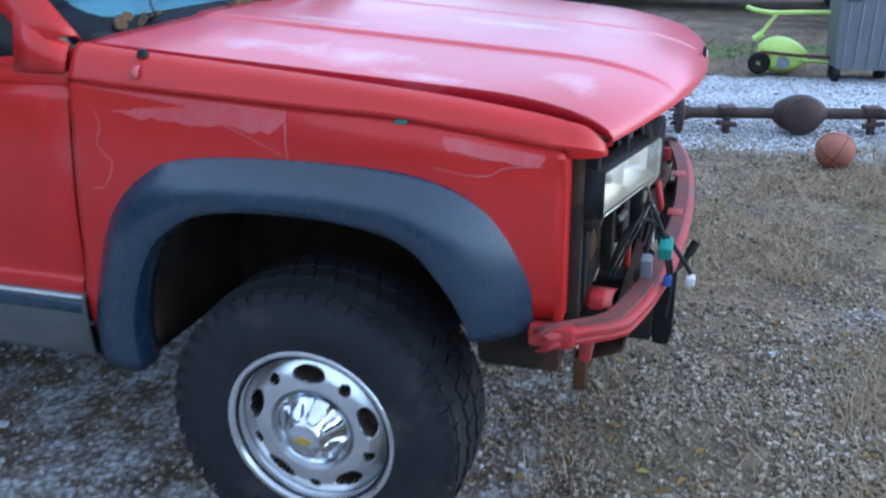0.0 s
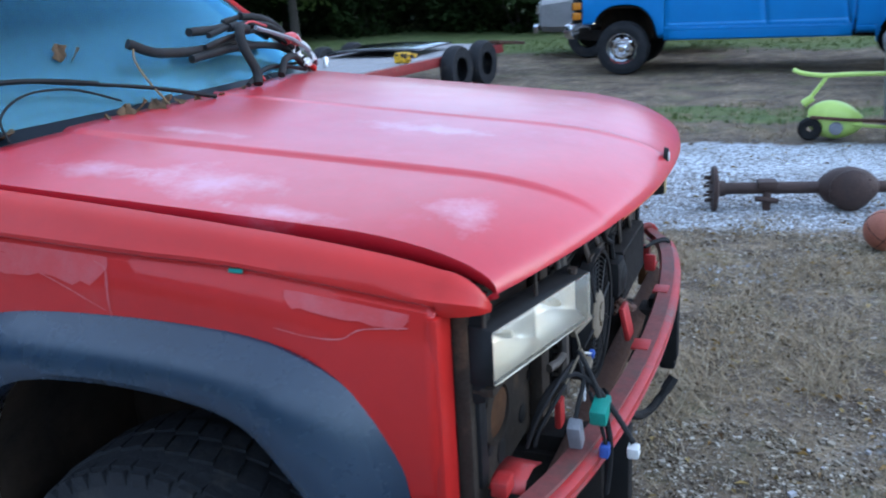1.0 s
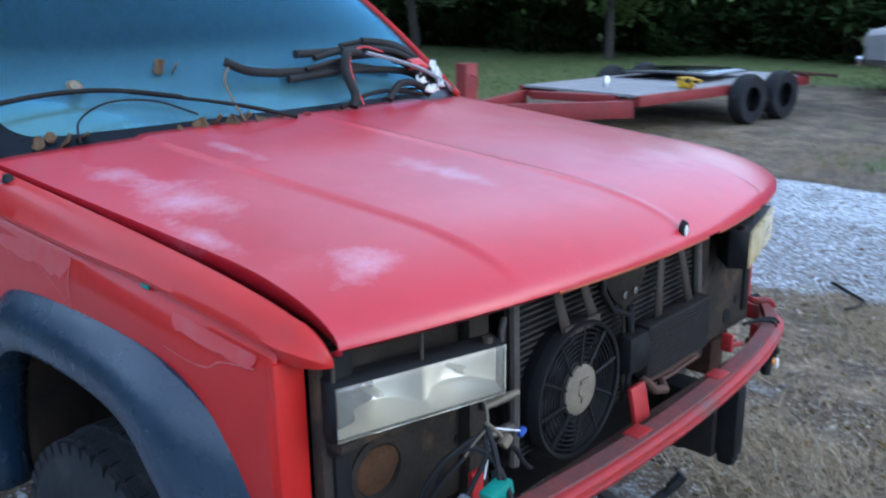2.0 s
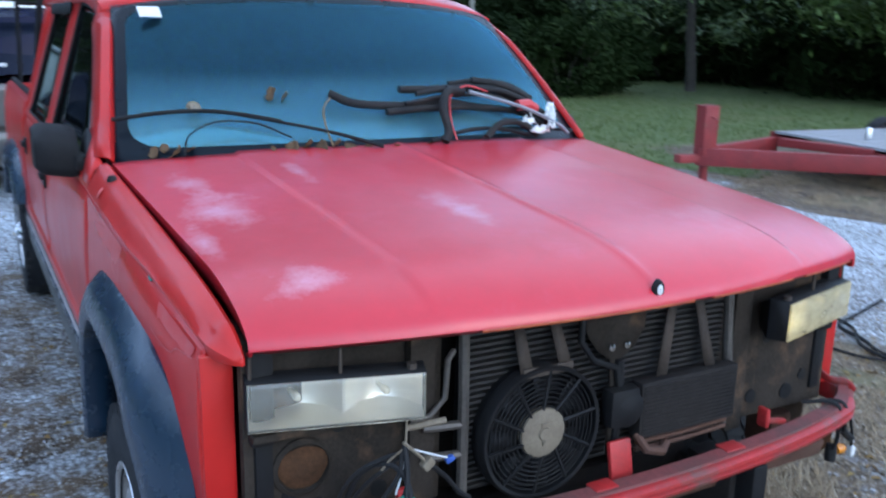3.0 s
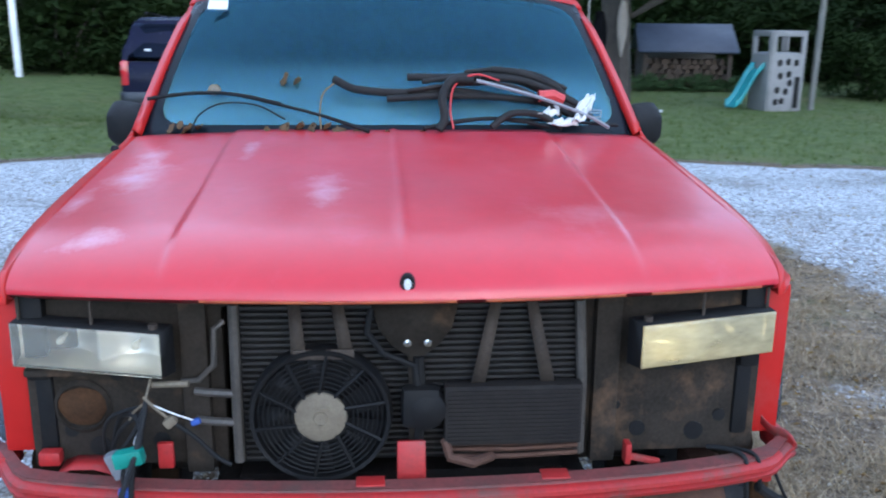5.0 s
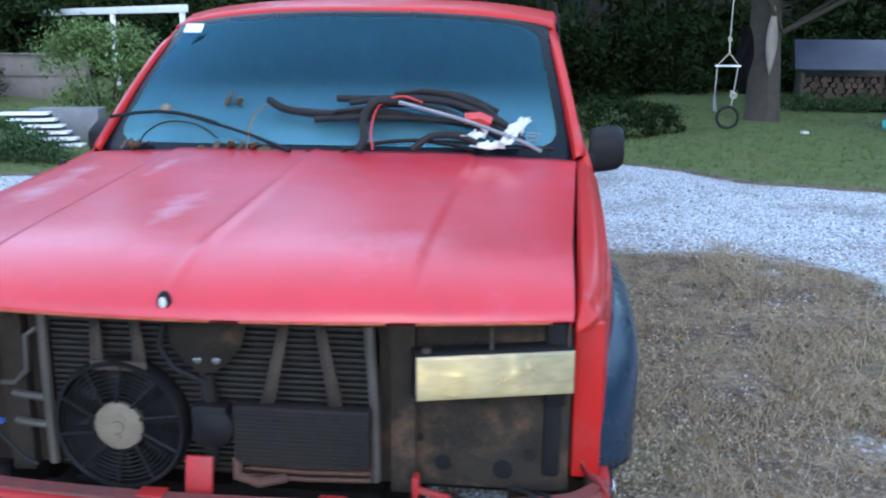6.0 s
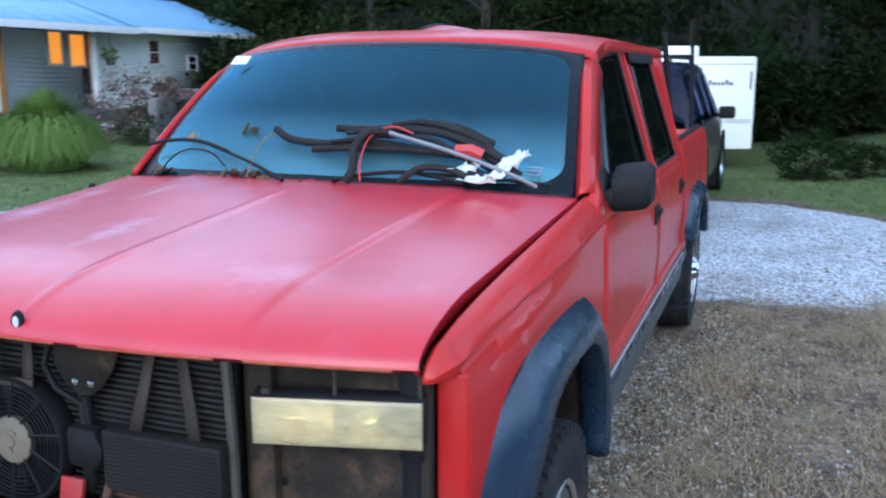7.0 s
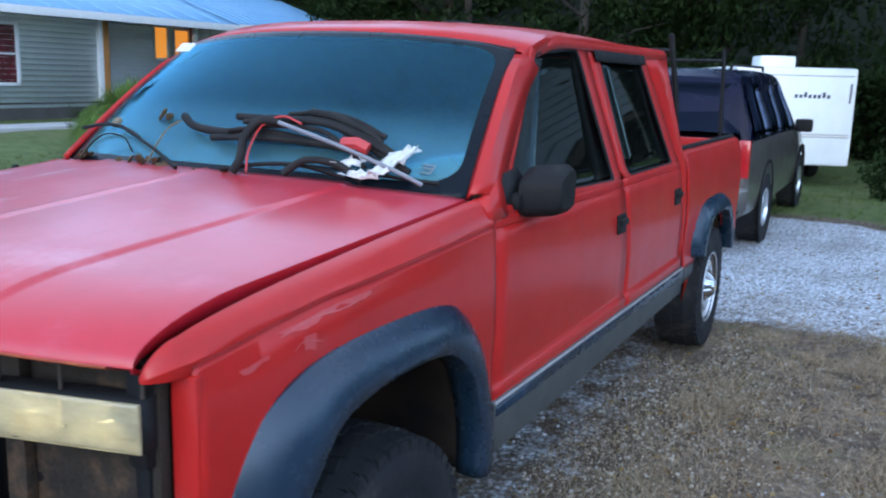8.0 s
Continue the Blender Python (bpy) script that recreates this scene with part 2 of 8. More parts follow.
def box(bm, c, s, bevel=0.0, m=None, mi=0):
    """A block of size s round c, with bevelled edges, turned by m."""
    r = bmesh.ops.create_cube(bm, size=1.0)
    vs = r["verts"]
    for v in vs:
        v.co = Vector((v.co.x * s[0], v.co.y * s[1], v.co.z * s[2]))
    fs = {f for v in vs for f in v.link_faces}
    if bevel:
        es = list({e for v in vs for e in v.link_edges})
        r2 = bmesh.ops.bevel(bm, geom=es, offset=min(bevel, min(s) * 0.45), segments=2, affect="EDGES", profile=0.6)
        vs = list({v for f in r2["faces"] for v in f.verts} | {v for v in vs if v.is_valid})
        fs = {f for v in vs for f in v.link_faces}
    for f in fs:
        f.material_index = mi
    t = Matrix.Translation(c) @ (m.to_4x4() if m else Matrix())
    for v in vs:
        v.co = t @ v.co
    return vs


def tube(bm, pts, r, n=8, mi=0, taper=None):
    """A pipe along pts, closed at both ends."""
    pts = [Vector(p) for p in pts]
    rows, up = [], None
    for i, p in enumerate(pts):
        d = (pts[min(i + 1, len(pts) - 1)] - pts[max(i - 1, 0)]).normalized()
        if up is None or abs(up.dot(d)) > 0.95:
            up = Vector((0, 0, 1)) if abs(d.z) < 0.9 else Vector((1, 0, 0))
        s = d.cross(up).normalized()
        up = s.cross(d).normalized()
        rr = r if taper is None else r * (1 + (taper - 1) * i / max(1, len(pts) - 1))
        rows.append([p + rr * (math.cos(a) * s + math.sin(a) * up) for a in (2 * math.pi * k / n for k in range(n))])
    grid(bm, rows, closed=True, caps=True, mi=mi)


def turn_profile(bm, profile, n=48, axis="y", c=(0, 0, 0), mi=0, closed=False):
    """Turns (radius, along) pairs round an axis through c."""
    rows = []
    for r, h in profile:
        row = []
        for k in range(n):
            a = 2 * math.pi * k / n
            u, w = r * math.cos(a), r * math.sin(a)
            row.append(Vector(c) + Vector({"y": (u, h, w), "z": (u, w, h), "x": (h, u, w)}[axis]))
        rows.append(row)
    grid(bm, rows, closed=True, mi=mi)


def mesh_of(name, bm, mats, flat=False):
    bmesh.ops.recalc_face_normals(bm, faces=bm.faces)
    me = bpy.data.meshes.new(name)
    bm.to_mesh(me)
    bm.free()
    for m in mats if isinstance(mats, (list, tuple)) else [mats]:
        me.materials.append(m)
    if not flat:
        me.shade_smooth()
        me.set_sharp_from_angle(angle=radians(38))
    return me


SPLIT = {"guard_ring", "guard_spoke", "fan_blade", "cooler_fin", "fender", "radiator_support", "opening", "corner_filler", "lamp_adjuster", "bulb", "condenser_pipe", "mounting_strap", "bolt", "horn", "cooler_line", "valance_bracket", "frame_horn", "chassis", "bed_rack", "windscreen_label", "grille_bar", "floor_pan", "seat", "cover_bolt", "stripe", "lettering_bars", "letter_bars", "plate_bars", "frame", "foundation", "porch_wall", "core", "awning", "headlight_cover", "window_sticker", "tow_hitch", "bed_floor_and_tailgate", "wire", "foot_wheel", "peeled_paint", "coupler"}


def islands(bm):
    seen, out = set(), []
    for v in bm.verts:
        if v in seen:
            continue
        stack, isl = [v], []
        seen.add(v)
        while stack:
            q = stack.pop()
            isl.append(q)
            for e in q.link_edges:
                w = e.other_vert(q)
                if w not in seen:
                    seen.add(w)
                    stack.append(w)
        out.append(isl)
    return out


def part(name, bm, mats, parent, label="", thick=0.0, flat=False, kind=""):
    """One mesh under a thing or a part; pieces that do not touch become parts of their own for the names in SPLIT."""
    if name in SPLIT:
        isl = islands(bm)
        if 1 < len(isl) < 60:
            last = None
            for vs in isl:
                b = bmesh.new()
                m = {v: b.verts.new(v.co) for v in vs}
                for f in {f for v in vs for f in v.link_faces}:
                    b.faces.new([m[v] for v in f.verts]).material_index = f.material_index
                ob = new(name, mesh_of(name, b, mats, flat))
                ob.parent = parent
                if thick:
                    s = ob.modifiers.new("thickness", "SOLIDIFY")
                    s.thickness, s.offset = thick, 0
                last = tagged(ob, label=label, kind=kind)
            bm.free()
            return last
    ob = new(name, mesh_of(name, bm, mats, flat))
    ob.parent = parent
    if thick:
        s = ob.modifiers.new("thickness", "SOLIDIFY")
        s.thickness, s.offset = thick, 0
    return tagged(ob, label=label, kind=kind)


def thing(name, label, category, m=None, group=""):
    ob = tagged(new(name), label, category, group)
    ob.empty_display_size = 0.2
    if m is not None:
        ob.matrix_world = m
    return ob


def solo(name, bm, mats, label, category, group="", kind="", thick=0.0, flat=False):
    ob = new(name, mesh_of(name, bm, mats, flat))
    if thick:
        s = ob.modifiers.new("thickness", "SOLIDIFY")
        s.thickness, s.offset = thick, 0
    return tagged(ob, label, category, group, kind)


def stuff(name, verts, faces, mats, label, category, attr=None, parent=None):
    """Many small pieces in one mesh."""
    me = bpy.data.meshes.new(name)
    me.from_pydata(verts, [], faces)
    for m in mats if isinstance(mats, (list, tuple)) else [mats]:
        me.materials.append(m)
    ob = tagged(new(name, me), label, category, "", "stuff")
    ob.parent = parent
    return ob


# ---- pickup trucks: shapes that the near one and the blue one share ----
SIDE = [(0.52, 0.915), (0.62, 0.95), (0.70, 0.965), (0.738, 0.9655), (0.752, 0.956), (0.80, 0.958), (0.95, 0.966), (1.10, 0.962), (1.20, 0.955), (1.255, 0.944), (1.29, 0.938), (1.34, 0.918), (1.84, 0.785)]
OUTER = [(-0.60, 0.535), (-0.585, 0.68), (-0.50, 0.93), (-0.38, 1.055), (-0.25, 1.102), (0.0, 1.118), (0.25, 1.106), (0.40, 1.065), (0.50, 0.98), (0.555, 0.87), (0.57, 0.75)]
INNER = [(-0.43, 0.535), (-0.43, 0.68), (-0.37, 0.85), (-0.285, 0.94), (-0.18, 0.985), (0.0, 1.0), (0.18, 0.99), (0.30, 0.955), (0.38, 0.87), (0.425, 0.79), (0.438, 0.74)]
FRONT_AXLE, REAR_AXLE, TYRE_R = -0.705, -4.72, 0.408


def side_y(z):
    return curve(SIDE, z)


def arch_z(x, axle, lift=0.0, reach=0.5):
    """The height of the panel's lower edge over a wheel, hidden behind its flare."""
    d = abs(x - axle)
    return None if d >= reach else 0.50 + 0.55 * math.sqrt(max(0.0, 1 - (d / reach) ** 2.6)) + lift


def rounded(poly, r, n=5):
    """The corners of a four-sided outline, rounded: n points a corner."""
    out = []
    k = len(poly)
    for i in range(k):
        a, b, c = Vector(poly[i - 1]), Vector(poly[i]), Vector(poly[(i + 1) % k])
        p, q = b + (a - b).normalized() * r, b + (c - b).normalized() * r
        for j in range(n):
            f = j / (n - 1)
            out.append((1 - f) ** 2 * p + 2 * f * (1 - f) * b + f * f * q)
    return out


def hood_z(x, y, k=1.0):
    a = abs(y) / 0.86
    z = 1.285 - 0.082 * x - 0.04 * a ** 2.5
    fade = smooth(0.06, -0.2, x) * k
    z += 0.008 * smooth(0.538 - 0.025 * smooth(-1.1, 0, x), 0.520 - 0.025 * smooth(-1.1, 0, x), abs(y)) * fade
    z += 0.0045 * math.exp(-((y) / 0.011) ** 2) * smooth(0.15, 0.02, x) * k
    return z


def hood_front(y):
    return 0.172 - 0.162 * (abs(y) / 0.845) ** 2.2


def make_hood(root, paint):
    bm = bmesh.new()
    ys = sorted(set(np.round(np.concatenate([np.linspace(-1, 1, 41), [s * v for s in (1, -1) for v in (0.012, 0.024, 0.04, 0.57, 0.58, 0.59, 0.6, 0.61, 0.62, 0.63, 0.64, 0.65)]]), 4)))
    rows = []
    for i in range(47):
        row = []
        for v in ys:
            if i < 36:
                u, down = (i / 35) ** 0.9, 0
            else:
                u, down = 1, i - 35
            w_front, w_rear = 0.845, 0.878
            xr = -1.12 - 0.14 * abs(v) ** 2
            yy = v * (w_rear + (w_front - w_rear) * u)
            xf = hood_front(yy)
            s_tot = 0.28
            if i < 36:
                x = xr + (xf - s_tot - xr) * u
                z = hood_z(x, yy)
            else:
                a = down / 11 * math.pi / 2
                x = xf - s_tot + s_tot * math.sin(a)
                z = hood_z(xf - s_tot, yy, math.cos(a)) - 0.082 * s_tot * math.sin(a) - 0.069 * (1 - math.cos(a))
            row.append((x, yy, z))
        rows.append(row)
    lip = [(x - 0.02, y, z - 0.012) for x, y, z in rows[-1]]
    rows.append(lip)
    for r in rows:
        (x0, y0, z0), (x1, y1, z1) = r[0], r[-1]
        k = 0.042 * (1 - max(0, rows.index(r) - 35) / 13) + 0.003
        r.insert(0, (x0, y0 + 0.004, z0 - k))
        r.append((x1, y1 - 0.004, z1 - k))
    grid(bm, rows)
    return part("hood", bm, paint, root, "faded red hood with chalky patches and three creases" if paint is HOOD_RED else "", thick=0.008)


def fender_top(x):
    return curve([(-1.33, 1.348), (-0.8, 1.303), (-0.4, 1.264), (-0.2, 1.238), (-0.08, 1.214), (-0.02, 1.19), (0.005, 1.165)], x)


def door_gap(s, z):
    """The slanted gap between front fender and door."""
    return lerp([(0.55, -1.335), (0.77, -1.312), (1.28, -1.272)], z) if s < 0 else -1.322


def make_fender(root, s, paint):
    bm = bmesh.new()
    xs = [-1.318 + 0.02 * i for i in range(62)] + [-0.078]
    rows = []
    for x in xs:
        zt = fender_top(x)
        yh = curve([(-1.33, 0.89), (0.0, 0.857)], x)
        ys = curve([(-1.33, 0.933), (-0.6, 0.932), (-0.2, 0.915), (-0.08, 0.897)], x)
        yc = curve([(-1.33, 0.952), (-0.65, 0.945), (-0.43, 0.933), (-0.2, 0.915), (-0.07, 0.902)], x)
        zc = curve([(-1.33, 1.272), (-0.65, 1.232), (-0.43, 1.218), (-0.07, 1.165)], x)
        pts = [(yh, zt - 0.05), (yh, zt - 0.006), (yh + 0.008, zt), ((yh + ys) / 2, zt - 0.004), (ys - 0.01, zt - 0.016), (ys, zt - 0.034),
               (yc + 0.004, zc + 0.008), (yc + 0.004, zc + 0.003), (yc - 0.007, zc - 0.004), (yc - 0.005, zc - 0.010), (yc + 0.004, zc - 0.016)]
        low = arch_z(x, FRONT_AXLE, 0.0, 0.515) or (0.545 if x < FRONT_AXLE else 0.775)
        if x > FRONT_AXLE:
            low = max(low, 0.775)
        low = min(low, zc - 0.05)
        pull = curve([(-1.33, 0.0), (-0.5, 0.0), (-0.07, -0.045)], x)
        for k in range(1, 9):
            z = zc - 0.016 + (low - zc + 0.016) * k / 8
            y = side_y(z) + pull
            f = smooth(0, 0.06, zc - z)
            pts.append(((yc + 0.004) * (1 - f) + y * f, z))
        rows.append([(x, s * y, z) for y, z in pts])
    grid(bm, rows)
    for v in bm.verts:
        v.co.x += (door_gap(s, v.co.z) + 0.004 + 1.318) * smooth(-1.12, -1.318, v.co.x)
    # nose over the lamp
    xn = -0.078
    nose, zt, yh, zb = [], fender_top(xn), curve([(-1.33, 0.89), (0.0, 0.857)], xn), 1.148
    ys = curve([(-1.33, 0.933), (-0.6, 0.932), (-0.2, 0.915), (-0.08, 0.897)], xn)
    yc = curve([(-1.33, 0.952), (-0.65, 0.945), (-0.43, 0.933), (-0.2, 0.915), (-0.07, 0.902)], xn)
    zc = curve([(-1.33, 1.272), (-0.65, 1.232), (-0.43, 1.218), (-0.07, 1.165)], xn)
    outline = [(yh, zb), (yh, zt - 0.006), (yh + 0.008, zt), ((yh + ys) / 2, zt - 0.004), (ys - 0.01, zt - 0.016), (ys, zt - 0.034), (yc + 0.004, zc + 0.008), (yc + 0.002, zc - 0.004), (yc - 0.004, zb)]
    for i in range(10):
        f = i / 9
        k = (1 - f ** 1.9) ** 0.75
        nose.append([(xn + 0.078 * f, s * (0.855 + (y - 0.855) * (0.06 + 0.94 * k)), zb + (z - zb) * (0.14 + 0.86 * k)) for y, z in outline])
    ring = grid(bm, nose, closed=True)
    bm.faces.new(ring[-1])
    bmesh.ops.remove_doubles(bm, verts=bm.verts, dist=0.0006)
    # front flange beside the lamp
    box(bm, (-0.080, s * 0.889, 0.958), (0.014, 0.060, 0.375), 0.004)
    box(bm, (-0.112, s * 0.86, 0.95), (0.06, 0.006, 0.36), 0.002)
    return part("fender", bm, paint, root, "red fender with peeling clear coat" if paint is RED else "", thick=0.006)


def make_flare(root, s, axle, mats, front=True):
    bm = bmesh.new()
    n = 40
    out = spline([(x, z, 0) for x, z in OUTER], n)
    inn = spline([(x, z, 0) for x, z in INNER], n)
    rows = []
    for o, i in zip(out, inn):
        row = []
        for f, y in ((0.0, 0.944), (0.0, 0.962), (0.06, 0.972), (0.3, 1.004), (0.6, 1.024), (0.86, 1.028), (0.97, 1.02), (1.0, 1.004), (1.0, 0.972), (0.96, 0.935)):
            p = o.lerp(i, f)
            x, z = p.x, p.y
            if not front:
                z = z * 0.86 + 0.05
                z = max(z, 0.6)
            yy = y - (0.035 * smooth(0.35, 0.57, x) if front else 0)
            row.append((axle + x, s * yy, z))
        rows.append(row)
    grid(bm, rows)
    return part("fender_flare", bm, mats, root, "wide grey-black plastic fender flare", thick=0.005)


def make_wheel_well(root, s, axle):
    bm = bmesh.new()
    front = axle == FRONT_AXLE
    rows = []
    for p in spline([(x, z, 0) for x, z in INNER], 30):
        x, z = p.x * 1.03, p.y + 0.012
        if not front:
            z = max(z * 0.86 + 0.05, 0.6)
        y0 = 0.955 - (0.035 * smooth(0.35, 0.45, p.x) if front else 0)
        rows.append([(axle + x, s * y, z) for y in (y0, 0.9, 0.7, 0.5)] + [(axle + x, s * 0.48, z - 0.02)] + [(axle + x * 0.9, s * 0.48, 0.56)])
    grid(bm, rows)
    return part("wheel_well_liner", bm, WELL, root, "dirty black wheel well", thick=0.008)


def make_wheel(root, c, s, rim_paint, steer=0.0):
    """A wheel at c that faces outwards (s): tyre with tread blocks, slotted alloy rim, hub cap."""
    hub = tagged(new("wheel"), "large worn off-road tyre on a slotted alloy rim")
    hub.parent = root
    hub.matrix_basis = Matrix.Translation(c) @ Matrix.Rotation(radians(steer) + (0 if s < 0 else math.pi), 4, "Z")
    # built facing -y
    bm = bmesh.new()
    R = TYRE_R
    prof = [(0.205, 0.13), (0.225, 0.135), (0.25, 0.137), (0.33, 0.145), (0.385, 0.132), (0.408, 0.112), (0.416, 0.09), (0.418, 0.0), (0.416, -0.09), (0.408, -0.112), (0.396, -0.128), (0.385, -0.134), (0.36, -0.141), (0.33, -0.145), (0.30, -0.147), (0.27, -0.143), (0.25, -0.138), (0.24, -0.139), (0.228, -0.136), (0.205, -0.125)]
    turn_profile(bm, [(0.23 + (r - 0.23) * 0.885 if r > 0.23 else r, y) for r, y in prof], 72)
    part("tyre", bm, TYRE, hub)
    bm = bmesh.new()
    for k in range(44):
        a = 2 * math.pi * k / 44
        for j, (yy, w) in enumerate(((-0.098, 0.046), (-0.036, 0.052), (0.036, 0.052), (0.098, 0.046))):
            aa = a + (0.5 if j % 2 else 0) * 2 * math.pi / 44
            m = Matrix.Rotation(-aa, 3, "Y") @ Matrix.Rotation(radians(90), 3, "Y") @ Matrix.Rotation(radians(14 if j in (1, 2) else 0), 3, "Z")
            lift = 0.0 if j in (1, 2) else 0.009
            box(bm, ((R - 0.017 - lift) * math.cos(aa), yy, (R - 0.017 - lift) * math.sin(aa)), (0.048, w, 0.022), 0, m)
        for yy in (-0.131,):
            m = Matrix.Rotation(-a, 3, "Y")
            box(bm, (0.373 * math.cos(a), yy, 0.373 * math.sin(a)), (0.030, 0.014, 0.034), 0, m)
    part("tread", bm, TYRE, hub, "worn tread blocks", kind="stuff")
    bm = bmesh.new()
    turn_profile(bm, [(0.232, -0.118), (0.235, -0.131), (0.229, -0.139), (0.219, -0.138), (0.213, -0.128), (0.210, -0.112), (0.205, -0.100)], 72)
    n, rings = 320, 40
    rows = []
    for j in range(rings + 1):
        r = 0.207 - (0.207 - 0.09) * j / rings
        row = []
        for k in range(n):
            a = 2 * math.pi * k / n
            y = -0.098 - 0.026 * smooth(0.205, 0.15, r) + 0.020 * smooth(0.118, 0.104, r)
            deep = 0
            for q in range(10):
                ca = 2 * math.pi * q / 10 + 0.3
                da = (a - ca + math.pi) % (2 * math.pi) - math.pi
                big = q % 2 == 0
                u, w = da * 0.162, r - 0.162
                e = math.hypot(u / (0.040 if big else 0.0135), w / (0.019 if big else 0.0125))
                deep = max(deep, smooth(1.10, 0.92, e) )
            row.append((r * math.cos(a), y + 0.045 * deep, r * math.sin(a)))
        rows.append(row)
    grid(bm, rows, closed=True)
    # slot floors coloured near-black, painting in the shade of open slots
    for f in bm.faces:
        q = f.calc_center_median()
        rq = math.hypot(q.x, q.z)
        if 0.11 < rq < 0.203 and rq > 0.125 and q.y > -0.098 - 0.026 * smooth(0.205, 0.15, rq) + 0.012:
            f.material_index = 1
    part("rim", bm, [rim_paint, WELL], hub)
    bm = bmesh.new()
    rows = []
    for r, y in ((0.106, -0.104), (0.105, -0.116), (0.098, -0.119), (0.093, -0.116), (0.088, -0.122), (0.080, -0.134), (0.070, -0.146), (0.060, -0.157), (0.054, -0.163), (0.050, -0.164), (0.048, -0.170), (0.044, -0.173), (0.030, -0.174), (0.002, -0.174)):
        row = []
        for k in range(96):
            a = 2 * math.pi * k / 96
            flute = 0.017 * smooth(0.1, 0.75, math.cos(8 * a)) * smooth(0.052, 0.060, r) * smooth(0.094, 0.084, r)
            row.append((r * math.cos(a), y + flute, r * math.sin(a)))
        rows.append(row)
    grid(bm, rows, closed=True)
    cap = part("hub_cap", bm, CHROME, hub, "chrome hub cap with a small gold badge")
    bm = bmesh.new()
    turn_profile(bm, [(0.205, -0.09), (0.2, 0.0), (0.205, 0.12)], 40)
    box(bm, (0, -0.03, 0), (0.3, 0.05, 0.3), 0.1)
    part("brake_drum", bm, WELL, hub)
    bm = bmesh.new()
    box(bm, (0, -0.1745, 0), (0.048, 0.006, 0.012), 0.002)
    box(bm, (0, -0.175, 0), (0.019, 0.006, 0.022), 0.002)
    part("badge", bm, GOLD, hub)
    return hub


def side_sheet(bm, s, x_of, zs, n=10, low=None):
    """A body side between two edges x_of(z) -> (front, rear)."""
    rows = []
    for z in zs:
        a, b = x_of(z)
        rows.append([(a + (b - a) * k / n, s * side_y(z), z) for k in range(n + 1)])
    grid(bm, rows)


def make_door(root, s, lower, upper_out, window, handle, paint, glass_mat, visor=False):
    """A door: lower panel, window frame, glass and handle. lower: x(z) edges."""
    bm = bmesh.new()
    side_sheet(bm, s, lower, [0.665, 0.70, 0.725, 0.738, 0.745, 0.752, 0.77, 0.85, 0.95, 1.05, 1.15, 1.21, 1.242, 1.25, 1.256, 1.27, 1.285], 14)
    for v in bm.verts:
        if 1.245 < v.co.z < 1.253:
            v.co.y -= s * 0.006
    o, i = rounded(upper_out, 0.05), rounded(window, 0.045)
    rows = [[(p.x, s * side_y(p.y), p.y) for p in r] for r in (o, [a.lerp(b, 0.55) for a, b in zip(o, i)], i)]
    rows.append([(p.x, s * (side_y(p.y) - 0.014), p.y) for p in i])
    grid(bm, rows, closed=True)
    door = part("door", bm, paint, root, thick=0.006)
    bm = bmesh.new()
    c = sum((Vector(p) for p in i), Vector((0, 0))) / len(i)
    q = [c + (Vector(p) - c) * 1.05 for p in window]
    rows = []
    for f in np.linspace(0, 1, 7):
        a, b = q[0].lerp(q[3], float(f)), q[1].lerp(q[2], float(f))
        rows.append([(a.x + (b.x - a.x) * g, s * (side_y(a.y + (b.y - a.y) * g) - 0.010), a.y + (b.y - a.y) * g) for g in np.linspace(0, 1, 5)])
    grid(bm, rows)
    g = part("window_glass", bm, glass_mat, door, "dark tinted side window", thick=0.004)
    bm = bmesh.new()
    rows = [[(p.x, s * (side_y(p.y) + d), p.y) for p in r] for r, d in ((i, 0.003), ([p + (c - p).normalized() * 0.014 for p in i], 0.001), ([p + (c - p).normalized() * 0.014 for p in i], -0.008))]
    grid(bm, rows, closed=True)
    part("window_seal", bm, RUBBER, door)
    bm = bmesh.new()
    x, z = handle
    box(bm, (x, s * (side_y(z) + 0.004), z), (0.115, 0.02, 0.085), 0.008)
    box(bm, (x, s * (side_y(z) + 0.018), z + 0.01), (0.095, 0.022, 0.03), 0.008)
    part("door_handle", bm, BLACK, door, "black plastic flap handle")
    if visor:
        bm = bmesh.new()
        a, b = Vector(upper_out[2]), Vector(upper_out[3])
        rows = []
        for f in np.linspace(0.06, 0.94, 8):
            p = a.lerp(b, float(f))
            rows.append([(p.x, s * (side_y(p.y) + d), p.y - h) for d, h in ((0.004, 0.012), (0.02, 0.03), (0.03, 0.065), (0.028, 0.075))])
        grid(bm, rows)
        part("rain_visor", bm, BLACK, door, "smoked plastic rain visor", thick=0.004)
    return door


